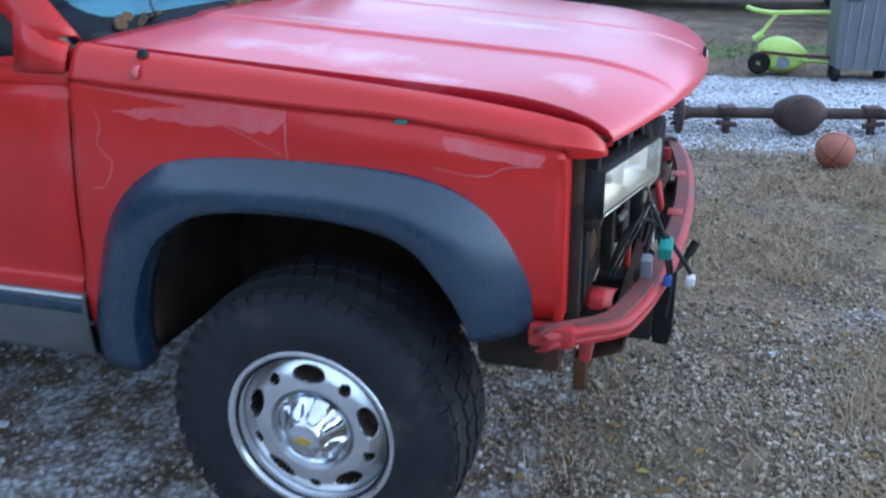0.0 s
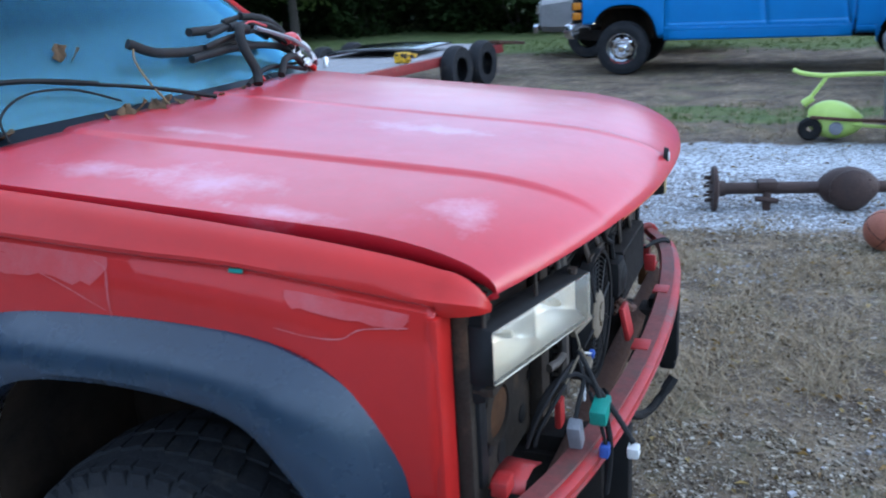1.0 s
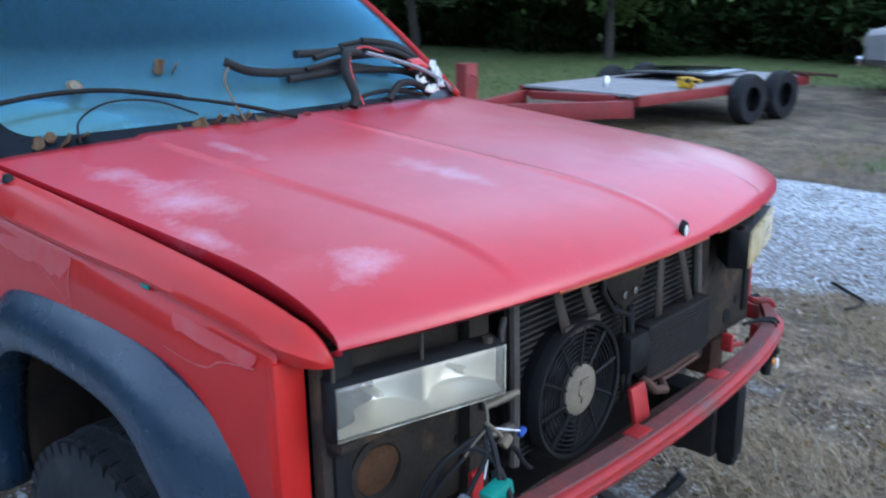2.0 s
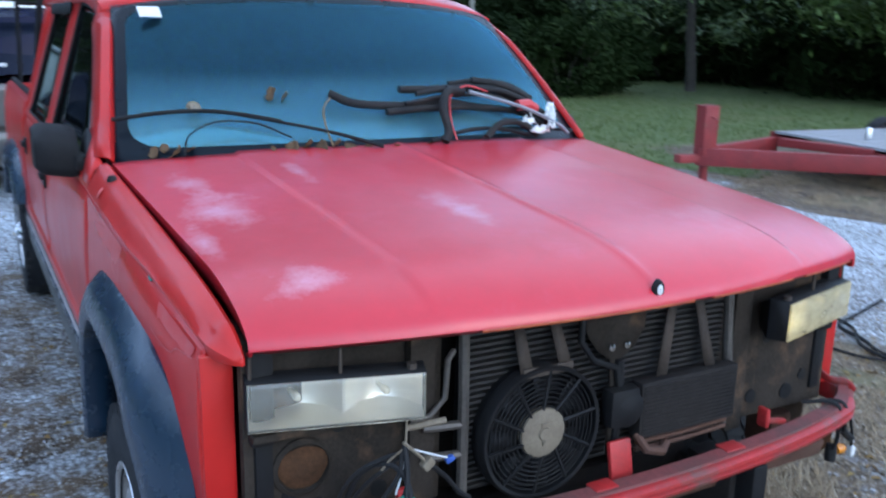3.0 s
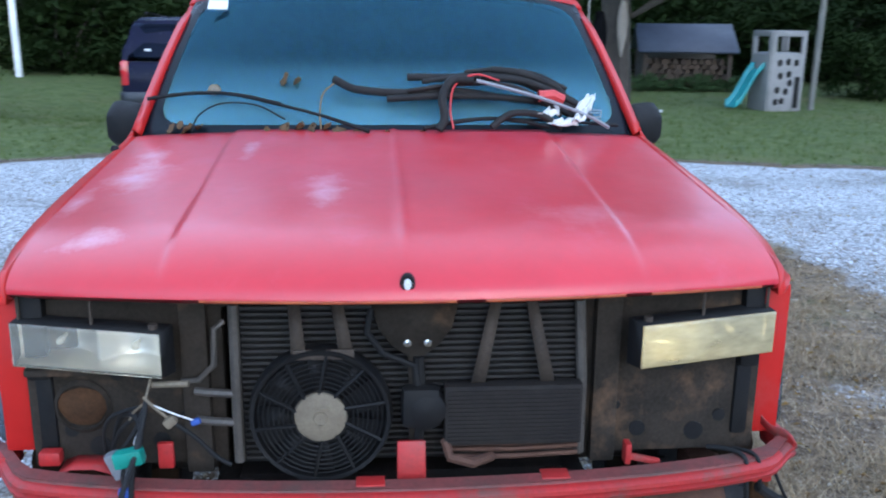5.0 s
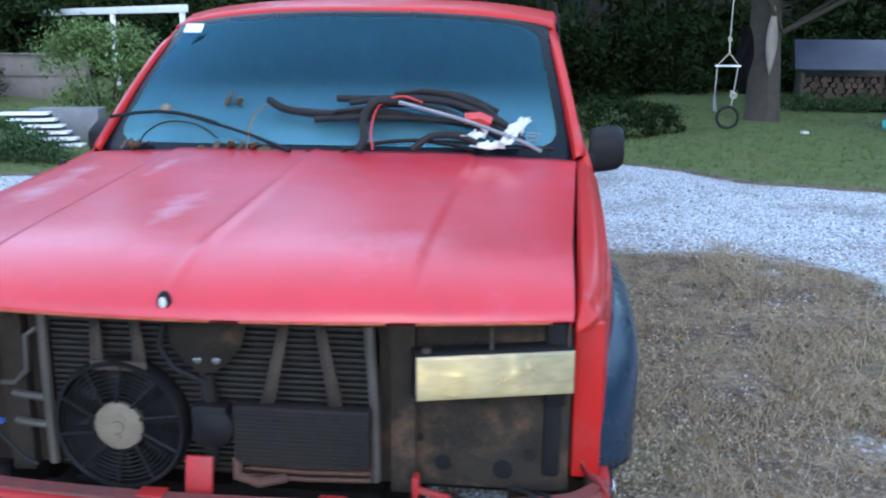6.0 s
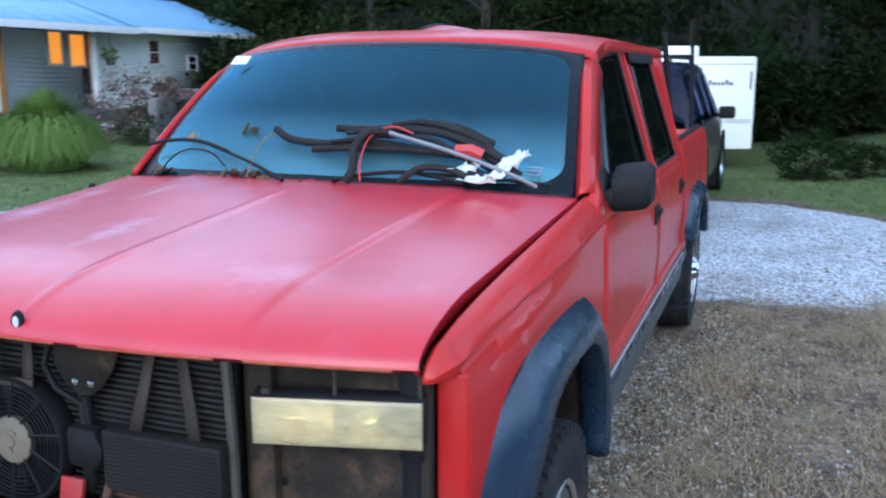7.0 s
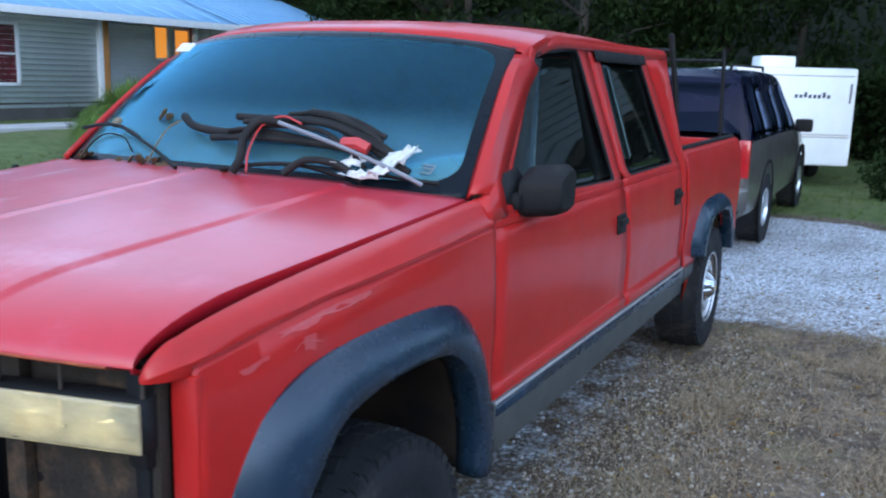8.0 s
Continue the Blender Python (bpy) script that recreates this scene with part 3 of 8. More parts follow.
def make_cab(root, paint, glass_mat, tint):
    """Roof, pillars, windscreen, doors, rear wall, dashboard and seats."""
    # roof
    bm = bmesh.new()
    rows = []
    for i in range(21):
        u = i / 20
        row = []
        for k in range(25):
            v = -1 + 2 * k / 24
            x0, x1 = -1.765 - 0.10 * v * v, -3.86
            x = x0 + (x1 - x0) * u
            edge = 0.788 + 0.004 * math.sin(u * 3.1)
            y = v * edge
            zt = 1.90 + 0.035 * math.sin(math.pi * min(1, u * 1.1)) * 1 - 0.012 * u
            z = zt - 0.055 * abs(v) ** 3.2 - 0.045 * smooth(0.10, 0, u) - 0.05 * smooth(0.94, 1, u)
            row.append((x, y, z))
        row.insert(0, (row[0][0], row[0][1] - 0.004, row[0][2] - 0.035))
        row.append((row[-1][0], row[-1][1] + 0.004, row[-1][2] - 0.035))
        rows.append(row)
    grid(bm, rows)
    part("roof", bm, paint, root, "red roof panel", thick=0.012)
    # windscreen, with its dark border
    bm = bmesh.new()

    def screen(u, v):
        xb, zb = -1.085 - 0.215 * abs(v) ** 2.2, 1.362 - 0.022 * v * v
        xt, zt = -1.752 - 0.115 * abs(v) ** 2.2, 1.862 - 0.05 * abs(v) ** 2.5
        bow = 0.02 * math.sin(math.pi * u)
        return (xb + (xt - xb) * u + bow * 0.6, (0.885 - 0.12 * u) * v, zb + (zt - zb) * u + bow)
    # rings from the edge inwards, in the glass's own two directions: u up, v across
    edge = [(0.0, v) for v in np.linspace(-1, 1, 37)[:-1]] + [(u, 1.0) for u in np.linspace(0, 1, 25)[:-1]] + [(1.0, v) for v in np.linspace(1, -1, 37)[:-1]] + [(u, -1.0) for u in np.linspace(1, 0, 25)[:-1]]
    inner = []
    for u, v in edge:
        # metres across and up, with rounded corners
        px, py = 0.80 * v, 0.80 * (0.07 + 0.885 * u)
        cx, r, lo, hi = 0.80 - 0.10, 0.10, 0.80 * 0.07, 0.80 * 0.955
        qx, qy = max(-cx, min(cx, px)), max(lo + r, min(hi - r, py))
        dx, dy = px - qx, py - qy
        d = math.hypot(dx, dy)
        if d > 1e-6 and abs(dx) > 1e-6 and abs(dy) > 1e-6:
            px, py = qx + dx / d * r, qy + dy / d * r
        inner.append((py / 0.80, px / 0.80 * 0.94))
    rows = []
    for f in (0.0, 0.5, 1.0):
        rows.append([screen(a[0] + (b[0] - a[0]) * f, a[1] + (b[1] - a[1]) * f) for a, b in zip(edge, inner)])
    grid(bm, rows, closed=True, mi=1)
    # the clear part: blended between its four edges
    foot, side, head, flank = inner[:37], inner[36:61], inner[60:97][::-1], (inner[96:] + inner[:1])[::-1]
    rows = []
    for j in range(25):
        g = j / 24
        row = []
        for i in range(37):
            f = i / 36
            q = []
            for k in (0, 1):
                blend = (1 - g) * foot[i][k] + g * head[i][k] + (1 - f) * flank[j][k] + f * side[j][k]
                blend -= (1 - f) * (1 - g) * foot[0][k] + f * (1 - g) * foot[36][k] + (1 - f) * g * head[0][k] + f * g * head[36][k]
                q.append(blend)
            row.append(screen(*q))
        rows.append(row)
    grid(bm, rows)
    bmesh.ops.remove_doubles(bm, verts=bm.verts, dist=0.0004)
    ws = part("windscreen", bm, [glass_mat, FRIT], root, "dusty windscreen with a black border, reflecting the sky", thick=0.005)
    ws.visible_shadow = False
    for s in (1, -1):
        # pillar between windscreen and door
        bm = bmesh.new()
        rows = []
        for u in np.linspace(0.02, 1.0, 14):
            xb, xt = -1.30, -1.868
            x = xb + (xt - xb) * u
            y = 0.888 + (0.768 - 0.888) * u
            z = 1.338 + (1.798 - 1.338) * u + 0.018 * math.sin(math.pi * max(0, u)) - 0.022 * smooth(0.75, 1.0, u)
            rows.append([(x + 0.028, s * (y - 0.012), z - 0.004), (x + 0.03, s * (y + 0.002), z + 0.012), (x + 0.005, s * (y + 0.022), z + 0.014), (x - 0.045, s * (side_y(z) + 0.004), z + 0.004), (x - 0.09, s * (side_y(z - 0.05) + 0.0), z - 0.035)])
        grid(bm, rows)
        part("windscreen_pillar", bm, paint, root, thick=0.008)
        bm = bmesh.new()
        box(bm, (-1.318, s * 0.893, 1.308), (0.05, 0.03, 0.05), 0.010)
        part("pillar_base", bm, paint, root)
        bm = bmesh.new()
        grid(bm, [[(-1.282, s * 0.951, 1.283), (-1.284, s * 0.932, 1.325), (-1.29, s * 0.905, 1.345)], [(-1.33, s * 0.951, 1.283), (-1.335, s * 0.934, 1.332), (-1.345, s * 0.910, 1.364)], [(-1.38, s * 0.950, 1.283), (-1.385, s * 0.932, 1.345), (-1.395, s * 0.906, 1.395)], [(-1.43, s * 0.948, 1.283), (-1.435, s * 0.928, 1.355), (-1.445, s * 0.900, 1.425)]])
        part("pillar_foot", bm, paint, root, thick=0.004)
        # roof rail
        bm = bmesh.new()
        rows = []
        for x in np.linspace(-1.94, -3.86, 28):
            d = 0.052 * smooth(-2.2, -1.93, x)
            rows.append([(x, s * (0.80 - 0.2 * d), 1.83 - d), (x, s * (0.797 - 0.2 * d), 1.855 - d), (x, s * (0.785 - 0.2 * d), 1.872 - d), (x, s * 0.765, 1.872 - d)])
        grid(bm, rows)
        part("drip_rail", bm, paint, root, thick=0.01)
        f_lower = lambda z, s=s: (door_gap(s, z) - 0.004, lerp([(0.66, -2.778), (1.255, -2.70)], z))
        r_lower = lambda z: (lerp([(0.66, -2.786), (1.255, -2.708)], z), lerp([(0.64, -3.895), (0.72, -3.86), (1.25, -3.765)], z))
        make_door(root, s, f_lower, [(door_gap(s, 1.28) - 0.008, 1.285), (-2.70, 1.285), (-2.55, 1.862), (-1.945, 1.832)], [(-1.455, 1.318), (-2.60, 1.288), (-2.445, 1.835), (-1.975, 1.808)], (-2.63, 1.098), paint, tint)
        make_door(root, s, r_lower, [(-2.708, 1.285), (-3.765, 1.285), (-3.45, 1.862), (-2.558, 1.862)], [(-2.80, 1.288), (-3.615, 1.288), (-3.36, 1.822), (-2.70, 1.835)], (-3.665, 1.108), paint, tint, True)
        # sill below the doors
        bm = bmesh.new()
        rows = []
        for x in np.linspace(-1.32, -3.90, 12):
            k = lerp([(-1.32, 0.703), (-3.9, 0.678)], x)
            rows.append([(x, s * y, z) for y, z in ((0.935, k + 0.01), (0.966, k), (0.972, k - 0.012), (0.972, 0.60), (0.966, 0.53), (0.945, 0.512), (0.80, 0.51))])
        grid(bm, rows)
        part("sill_cladding", bm, ROCKER if paint is RED else paint, root, "grey lower cladding with scuffs" if paint is RED else "", thick=0.01)
        bm = bmesh.new()
        tube(bm, [(x, s * 0.975, lerp([(-1.32, 0.698), (-3.9, 0.673)], x)) for x in np.linspace(-1.325, -3.9, 6)], 0.0055, 6)
        part("trim_strip", bm, SILVER if paint is RED else paint, root, "thin silver trim strip" if paint is RED else "")
        bm = bmesh.new()
        rows = []
        for x in np.linspace(-1.33, -3.89, 8):
            k = lerp([(-1.32, 0.703), (-3.9, 0.678)], x)
            rows.append([(x, s * 0.975, k - 0.016), (x, s * 0.979, k - 0.02), (x, s * 0.979, k - 0.045), (x, s * 0.975, k - 0.05)])
        grid(bm, rows)
        part("sill_insert", bm, FLARE if paint is RED else paint, root, "dark ribbed insert strip" if paint is RED else "", thick=0.004)
        # rear corner
        bm = bmesh.new()
        rows = [[(lerp([(0.6, -3.9), (1.25, -3.77), (1.3, -3.77), (1.86, -3.46)], z), s * side_y(z), z), (-3.91, s * (side_y(z) - 0.004), z), (-3.925, s * (side_y(z) - 0.03), z), (-3.925, s * 0.45, z)] for z in (0.6, 0.8, 1.0, 1.25, 1.4, 1.6, 1.75, 1.86)]
        grid(bm, rows)
        part("rear_corner", bm, paint, root, thick=0.01)
    bm = bmesh.new()
    box(bm, (-3.915, 0, 0.95), (0.02, 0.92, 0.75))
    part("rear_wall", bm, paint, root)
    bm = bmesh.new()
    box(bm, (-3.915, 0, 1.57), (0.008, 0.92, 0.48), 0.003)
    part("rear_window", bm, tint, root)
    bm = bmesh.new()
    box(bm, (-2.6, 0, 0.60), (2.6, 1.75, 0.05))
    box(bm, (-1.33, 0, 0.95), (0.04, 1.7, 0.7))
    part("floor_pan", bm, WELL, root)
    bm = bmesh.new()
    rows = []
    for v in np.linspace(-1, 1, 21):
        xf = -1.14 - 0.20 * abs(v) ** 2.2
        y = 0.83 * v
        hump = 0.02 * smooth(0.25, 0.4, v) * smooth(0.8, 0.65, v)
        rows.append([(xf, y, 1.325), (xf - 0.1, y, 1.335), (xf - 0.25, y, 1.325 + hump), (-1.72, y, 1.31 + hump), (-1.76, y, 1.28), (-1.74, y, 1.02)])
    grid(bm, rows)
    part("dashboard", bm, DASH, root, "pale grey dusty dashboard", thick=0.01)
    bm = bmesh.new()
    turn_profile(bm, [(0.185 + 0.016 * math.cos(a), 0.016 * math.sin(a)) for a in np.linspace(0, 2 * math.pi, 9)], 32, "x")
    box(bm, (0, 0, 0), (0.03, 0.33, 0.05), 0.01)
    w = part("steering_wheel", bm, BLACK, root)
    w.matrix_basis = pose(-1.90, 0.40, 1.30, 0, 28, 0)
    for x in (-2.25, -3.35):
        for y in ((0.42, -0.42) if x > -3 else (0.0,)):
            bm = bmesh.new()
            wd = 0.56 if x > -3 else 1.45
            box(bm, (x, y, 0.92), (0.5, wd, 0.16), 0.05)
            box(bm, (x - 0.26, y, 1.22), (0.14, wd, 0.55), 0.05, Matrix.Rotation(radians(-10), 3, "Y"))
            if x > -3:
                box(bm, (x - 0.33, y, 1.56), (0.09, 0.26, 0.16), 0.04)
            part("seat", bm, SEAT, root)


def make_bed(root, paint, rail=None):
    for s in (1, -1):
        bm = bmesh.new()
        rows = []
        for x in np.linspace(-3.945, -5.64, 44):
            low = arch_z(x, REAR_AXLE, -0.13, 0.50) or 0.60
            pts = [(s * 0.84, 1.27), (s * 0.84, 1.322), (s * 0.90, 1.326), (s * 0.925, 1.312), (s * 0.934, 1.285)]
            for k in range(9):
                z = 1.27 + (low - 1.27) * k / 8
                pts.append((s * (side_y(z) - 0.002), z))
            rows.append([(x, y, z) for y, z in pts])
        grid(bm, rows)
        part("bed_side", bm, paint, root, thick=0.008)
        bm = bmesh.new()
        rows = []
        for x in (-3.945, -4.0, -4.10, -4.20):
            rows.append([(x, s * y, z) for y, z in ((0.94, 0.655), (0.966, 0.642), (0.966, 0.60), (0.94, 0.55))])
        grid(bm, rows)
        part("sill_cladding", bm, ROCKER if paint is RED else paint, root, thick=0.008)
        if rail:
            bm = bmesh.new()
            tube(bm, [(x, s * 0.885, 1.337) for x in (-3.96, -5.6)], 0.018, 8)
            part("bed_rail", bm, rail, root, "black rail cap on the bed side")
    bm = bmesh.new()
    box(bm, (-3.955, 0, 1.05), (0.03, 1.7, 0.55))
    box(bm, (-4.8, 0, 0.78), (1.7, 1.7, 0.04))
    box(bm, (-5.63, 0, 1.03), (0.05, 1.7, 0.56), 0.01)
    part("bed_floor_and_tailgate", bm, paint, root)
    bm = bmesh.new()
    box(bm, (-5.72, 0, 0.66), (0.12, 1.85, 0.17), 0.03)
    part("rear_bumper", bm, BLACK, root)


def make_mirror(root, s, mats):
    bm = bmesh.new()
    rows = []
    for k in range(9):
        f = k / 8
        y = 0.945 + 0.125 * f
        swell = max(0.55, 1 - abs((f - 0.45) / 0.58) ** 7) ** 0.5
        row = []
        for a in np.linspace(0, 2 * math.pi, 21)[:-1]:
            c, n = math.cos(a), math.sin(a)
            ex, ez = abs(c) ** 0.42 * (1 if c > 0 else -1), abs(n) ** 0.42 * (1 if n > 0 else -1)
            deep = 0.085 if c > 0 else 0.055
            low = 0.080 if n < 0 else 0.084 * (1 - 0.42 * max(0.0, ex))
            row.append((-1.60 - 0.05 * f + deep * ex * (0.75 + 0.25 * swell), s * y, 1.342 + 0.012 * f + low * ez * swell))
        rows.append(row)
    grid(bm, rows, closed=True, caps=True)
    mir = part("side_mirror", bm, mats, root, "black plastic side mirror", thick=0.003)
    bm = bmesh.new()
    box(bm, (-1.535, s * 0.935, 1.318), (0.09, 0.05, 0.055), 0.02)
    part("mirror_arm", bm, mats, mir)
    bm = bmesh.new()
    rows = [[(-1.365, s * 0.929, 1.295), (-1.62, s * 0.934, 1.29)], [(-1.40, s * 0.922, 1.345), (-1.61, s * 0.920, 1.38)], [(-1.47, s * 0.905, 1.41), (-1.58, s * 0.905, 1.42)]]
    grid(bm, rows)
    part("sail_panel", bm, mats, mir, thick=0.008)
    bm = bmesh.new()
    box(bm, (-1.673, s * 1.01, 1.348), (0.006, 0.105, 0.12), 0.002, Matrix.Rotation(radians(-s * 20), 3, "Z"))
    part("mirror_glass", bm, CHROME, mir)


def make_chassis(root):
    bm = bmesh.new()
    for s in (1, -1):
        box(bm, (-2.7, s * 0.42, 0.57), (5.4, 0.08, 0.16), 0.01)
        box(bm, (0.02, s * 0.40, 0.60), (0.16, 0.09, 0.18), 0.01)
    for x in (FRONT_AXLE, REAR_AXLE):
        tube(bm, [(x, -0.78, 0.43), (x, 0.78, 0.43)], 0.05, 10)
        tube(bm, [(x, -0.16, 0.43), (x, 0.16, 0.43)], 0.13, 12)
    tube(bm, [(-0.75, -0.3, 0.55), (-2.5, -0.2, 0.52), (-4.7, 0, 0.45)], 0.05, 8)
    box(bm, (-0.15, 0, 0.62), (0.08, 0.8, 0.10), 0.01)
    box(bm, (-0.75, 0.0, 0.78), (0.9, 0.62, 0.45), 0.08)
    box(bm, (-0.68, 0, 1.05), (1.0, 1.3, 0.16), 0.05)
    part("chassis", bm, DARK, root, "grimy frame rails and axles")


def make_pickup(root, paint, hood_paint, glass_mat, tint, rim, flares=FLARE):
    make_hood(root, hood_paint)
    make_cab(root, paint, glass_mat, tint)
    make_bed(root, paint, BLACK)
    make_chassis(root)
    for s in (1, -1):
        make_fender(root, s, paint)
        if flares:
            make_flare(root, s, FRONT_AXLE, flares)
            make_flare(root, s, REAR_AXLE, flares, False)
        make_wheel_well(root, s, FRONT_AXLE)
        make_wheel_well(root, s, REAR_AXLE)
        make_mirror(root, s, BLACK)
        make_wheel(root, (FRONT_AXLE + 0.014, s * 0.845, TYRE_R - 0.005), s, rim, 0)
        make_wheel(root, (REAR_AXLE, s * 0.845, TYRE_R - 0.005), s, rim, 0)


# ---- the red pickup ----
truck = thing("pickup_truck", "red crew-cab pickup, grille and bumper removed, parked on gravel", "pickup truck", pose(0, 0, 0))
make_pickup(truck, RED, HOOD_RED, GLASS, TINT, ALLOY)


def make_front_end(root):
    # support panel behind the lamps, with its openings
    for s in (1, -1):
        bm = bmesh.new()
        box(bm, (-0.06, s * 0.63, 0.955), (0.03, 0.44, 0.43), 0.006)
        box(bm, (-0.03, s * 0.47, 0.94), (0.03, 0.06, 0.42), 0.006)
        if s < 0:
            box(bm, (-0.03, s * 0.69, 0.985), (0.05, 0.30, 0.018), 0.006)
        if s < 0:
            turn_profile(bm, [(0.062, -0.02), (0.064, -0.005), (0.055, 0.002), (0.052, -0.03)], 24, "x", (-0.035, -0.73, 0.89))
        part("radiator_support", bm, SUPPORT, root, "dusty brown radiator support panel")
        bm = bmesh.new()
        for (y, z, r) in ((0.505, 0.862, 0.011), (0.60, 0.965, 0.016), (0.65, 0.968, 0.018), (0.76, 0.83, 0.016), (0.56, 0.80, 0.02), (0.70, 0.79, 0.024)):
            turn_profile(bm, [(0.001, 0.0), (r, 0.0), (r, -0.02)], 16, "x", (-0.0425, s * y, z))
        part("opening", bm, BLACK, root, "black hole in the panel")
        if s < 0:
            bm = bmesh.new()
            rows = []
            for j in range(6):
                r = 0.001 + 0.056 * j / 5
                rows.append([(-0.028 - 0.012 * (j / 5) ** 2, -0.73 + r * math.cos(b) * (1 + 0.12 * math.sin(3 * b)), 0.89 + 0.8 * r * math.sin(b)) for b in np.linspace(0, 2 * math.pi, 25)[:-1]])
            grid(bm, rows, closed=True)
            part("rusted_bowl", bm, RUST_PATCH, root, "rusty orange dished panel")
        # black filler beside the lamp
        bm = bmesh.new()
        box(bm, (-0.055, s * 0.815, 1.06), (0.07, 0.05, 0.20), 0.012)
        box(bm, (-0.06, s * 0.81, 0.88), (0.05, 0.04, 0.2), 0.012)
        part("corner_filler", bm, BLACK, root)
        # lamp body
        bm = bmesh.new()
        z0, z1 = 1.008, 1.106
        o, i = Vector((0.0, s * 0.852, 0)), Vector((0.086, s * 0.517, 0))
        d = (i - o).normalized()
        nrm = Vector((d.y, -d.x, 0)) * (1 if d.y * -1 * s < 0 else -1)
        if nrm.x < 0:
            nrm = -nrm
        back = -nrm
        rows = []
        for q, grow in ((0.0, 0.0), (0.05, 0.004), (0.085, -0.02)):
            a, b = o + back * q - d * grow, i + back * q + d * grow
            rows.append([(a.x, a.y, z0 - grow), (b.x, b.y, z0 - grow), (b.x, b.y, z1 + grow), (a.x, a.y, z1 + grow)])
        grid(bm, rows, closed=True)
        bm.faces.new([bm.verts.new(p) for p in rows[-1]])
        lamp = part("headlight", bm, BLACK, root, "clear clouded headlight" if s < 0 else "yellowed headlight", thick=0.004)
        bm = bmesh.new()
        L = (i - o).length
        rows = []
        for j in range(19):
            w = j / 18
            row = []
            for k in range(61):
                u = k / 60
                c, wd = (0.27, 0.275) if u < 0.545 else (0.775, 0.235)
                e = max(0, 1 - ((u - c) / wd) ** 2)
                shelf = smooth(0.0, 0.16 + 0.10 * e, w) * smooth(1.0, 0.86, w)
                p = o + d * L * u + back * (0.006 + 0.070 * (0.25 + 0.75 * e) * shelf * (1 if 0.004 < e else 0.3))
                row.append((p.x, p.y, z0 + (z1 - z0) * w))
            rows.append(row)
        grid(bm, rows)
        part("reflector", bm, REFLECTOR, lamp, "silvered twin reflector")
        bm = bmesh.new()
        for u in (0.27, 0.78):
            p = o + d * L * u + back * 0.05
            q = p + nrm * 0.012 + Vector((0, 0, 1.062))
            turn_profile(bm, [(0.001, 0.020), (0.006, 0.017), (0.0085, 0.009), (0.008, -0.004), (0.005, -0.016), (0.005, -0.03)], 14, "x", q)
        part("bulb", bm, BULB, lamp)
        bm = bmesh.new()
        rows = []
        for q, grow in ((-0.006, 0.0), (0.005, 0.0), (0.009, -0.006)):
            a, b = o + nrm * q - d * grow, i + nrm * q + d * grow
            rows.append([(a.x, a.y, z0 - grow), (b.x, b.y, z0 - grow), (b.x, b.y, z1 + grow), (a.x, a.y, z1 + grow)])
        vs = grid(bm, rows, closed=True)
        bm.faces.new(vs[-1])
        lens = part("lens", bm, CLEAR_LENS if s < 0 else YELLOW_LENS, lamp, "scratched clear lens" if s < 0 else "hazy yellow lens")
        lens.visible_shadow = False
        # adjusters above the lamp
        bm = bmesh.new()
        for f in (0.02, 0.52, 0.93):
            p = o + d * L * f + back * 0.02
            tube(bm, [p + Vector((0, 0, 1.10)), p + Vector((0, 0, 1.165 if f < 0.9 else 1.12))], 0.004 if f < 0.9 else 0.01, 8)
        part("lamp_adjuster", bm, STRAP, root)
    # upper tie bar, lower edge of the hood
    bm = bmesh.new()
    rows = []
    for y in np.linspace(-0.84, 0.84, 25):
        x = -0.09 + 0.05 * (1 - (y / 0.84) ** 2)
        rows.append([(x - 0.12, y, 1.165), (x, y, 1.165), (x + 0.015, y, 1.155), (x + 0.01, y, 1.125), (x - 0.02, y, 1.12)])
    grid(bm, rows)
    part("tie_bar", bm, SUPPORT, root, thick=0.006)
    # condenser with fins and side tanks
    bm = bmesh.new()
    box(bm, (-0.04, 0.015, 0.945), (0.02, 0.78, 0.40), 0.004)
    cond = part("condenser", bm, BLACK, root, "grimy black condenser with horizontal fins")
    bm = bmesh.new()
    box(bm, (0, 0, 0), (0.02, 0.76, 0.0055))
    fin = mesh_of("condenser_fin", bm, STRAP)
    fin.materials[0] = mat("dull_fin", (0.024, 0.020, 0.017), (0.013, 0.011, 0.010), 9, 0.7)
    for k in range(26):
        f = new("condenser_fin", fin)
        f.parent = cond
        f.location = (-0.022, 0.015, 0.765 + 0.0145 * k)
    bm = bmesh.new()
    for y, t in ((-0.378, 0.0), (0.408, 0.012)):
        tube(bm, [(-0.005, y - t, 1.14), (0.0, y, 0.95), (0.0, y, 0.765)], 0.0125, 8)
    for z in (0.86, 0.93):
        tube(bm, [(-0.0, -0.378, z), (-0.0, -0.44, z + 0.005), (-0.01, -0.47, z + 0.005)], 0.010, 8)
    tube(bm, [(-0.01, -0.40, 1.10), (0.0, -0.42, 1.085), (0.0, -0.425, 1.0), (0.0, -0.46, 0.965), (-0.01, -0.5, 0.96)], 0.007, 8)
    part("condenser_pipe", bm, ALUMINIUM, root, "dusty aluminium pipe")
    # straps
    bm = bmesh.new()
    for a, b in (((0.0, -0.245, 1.14), (0.028, -0.235, 1.03)), ((0.0, -0.15, 1.14), (0.028, -0.13, 1.03)), ((0.0, 0.205, 1.14), (0.022, 0.165, 0.955)), ((0.0, 0.285, 1.14), (0.022, 0.325, 0.95))):
        a, b = Vector(a), Vector(b)
        w = Vector((0, 0.013, 0))
        grid(bm, [[a - w, a + w], [b - w * 1.25, b + w * 1.25]])
    box(bm, (0.03, -0.18, 1.032), (0.004, 0.13, 0.02), 0.001)
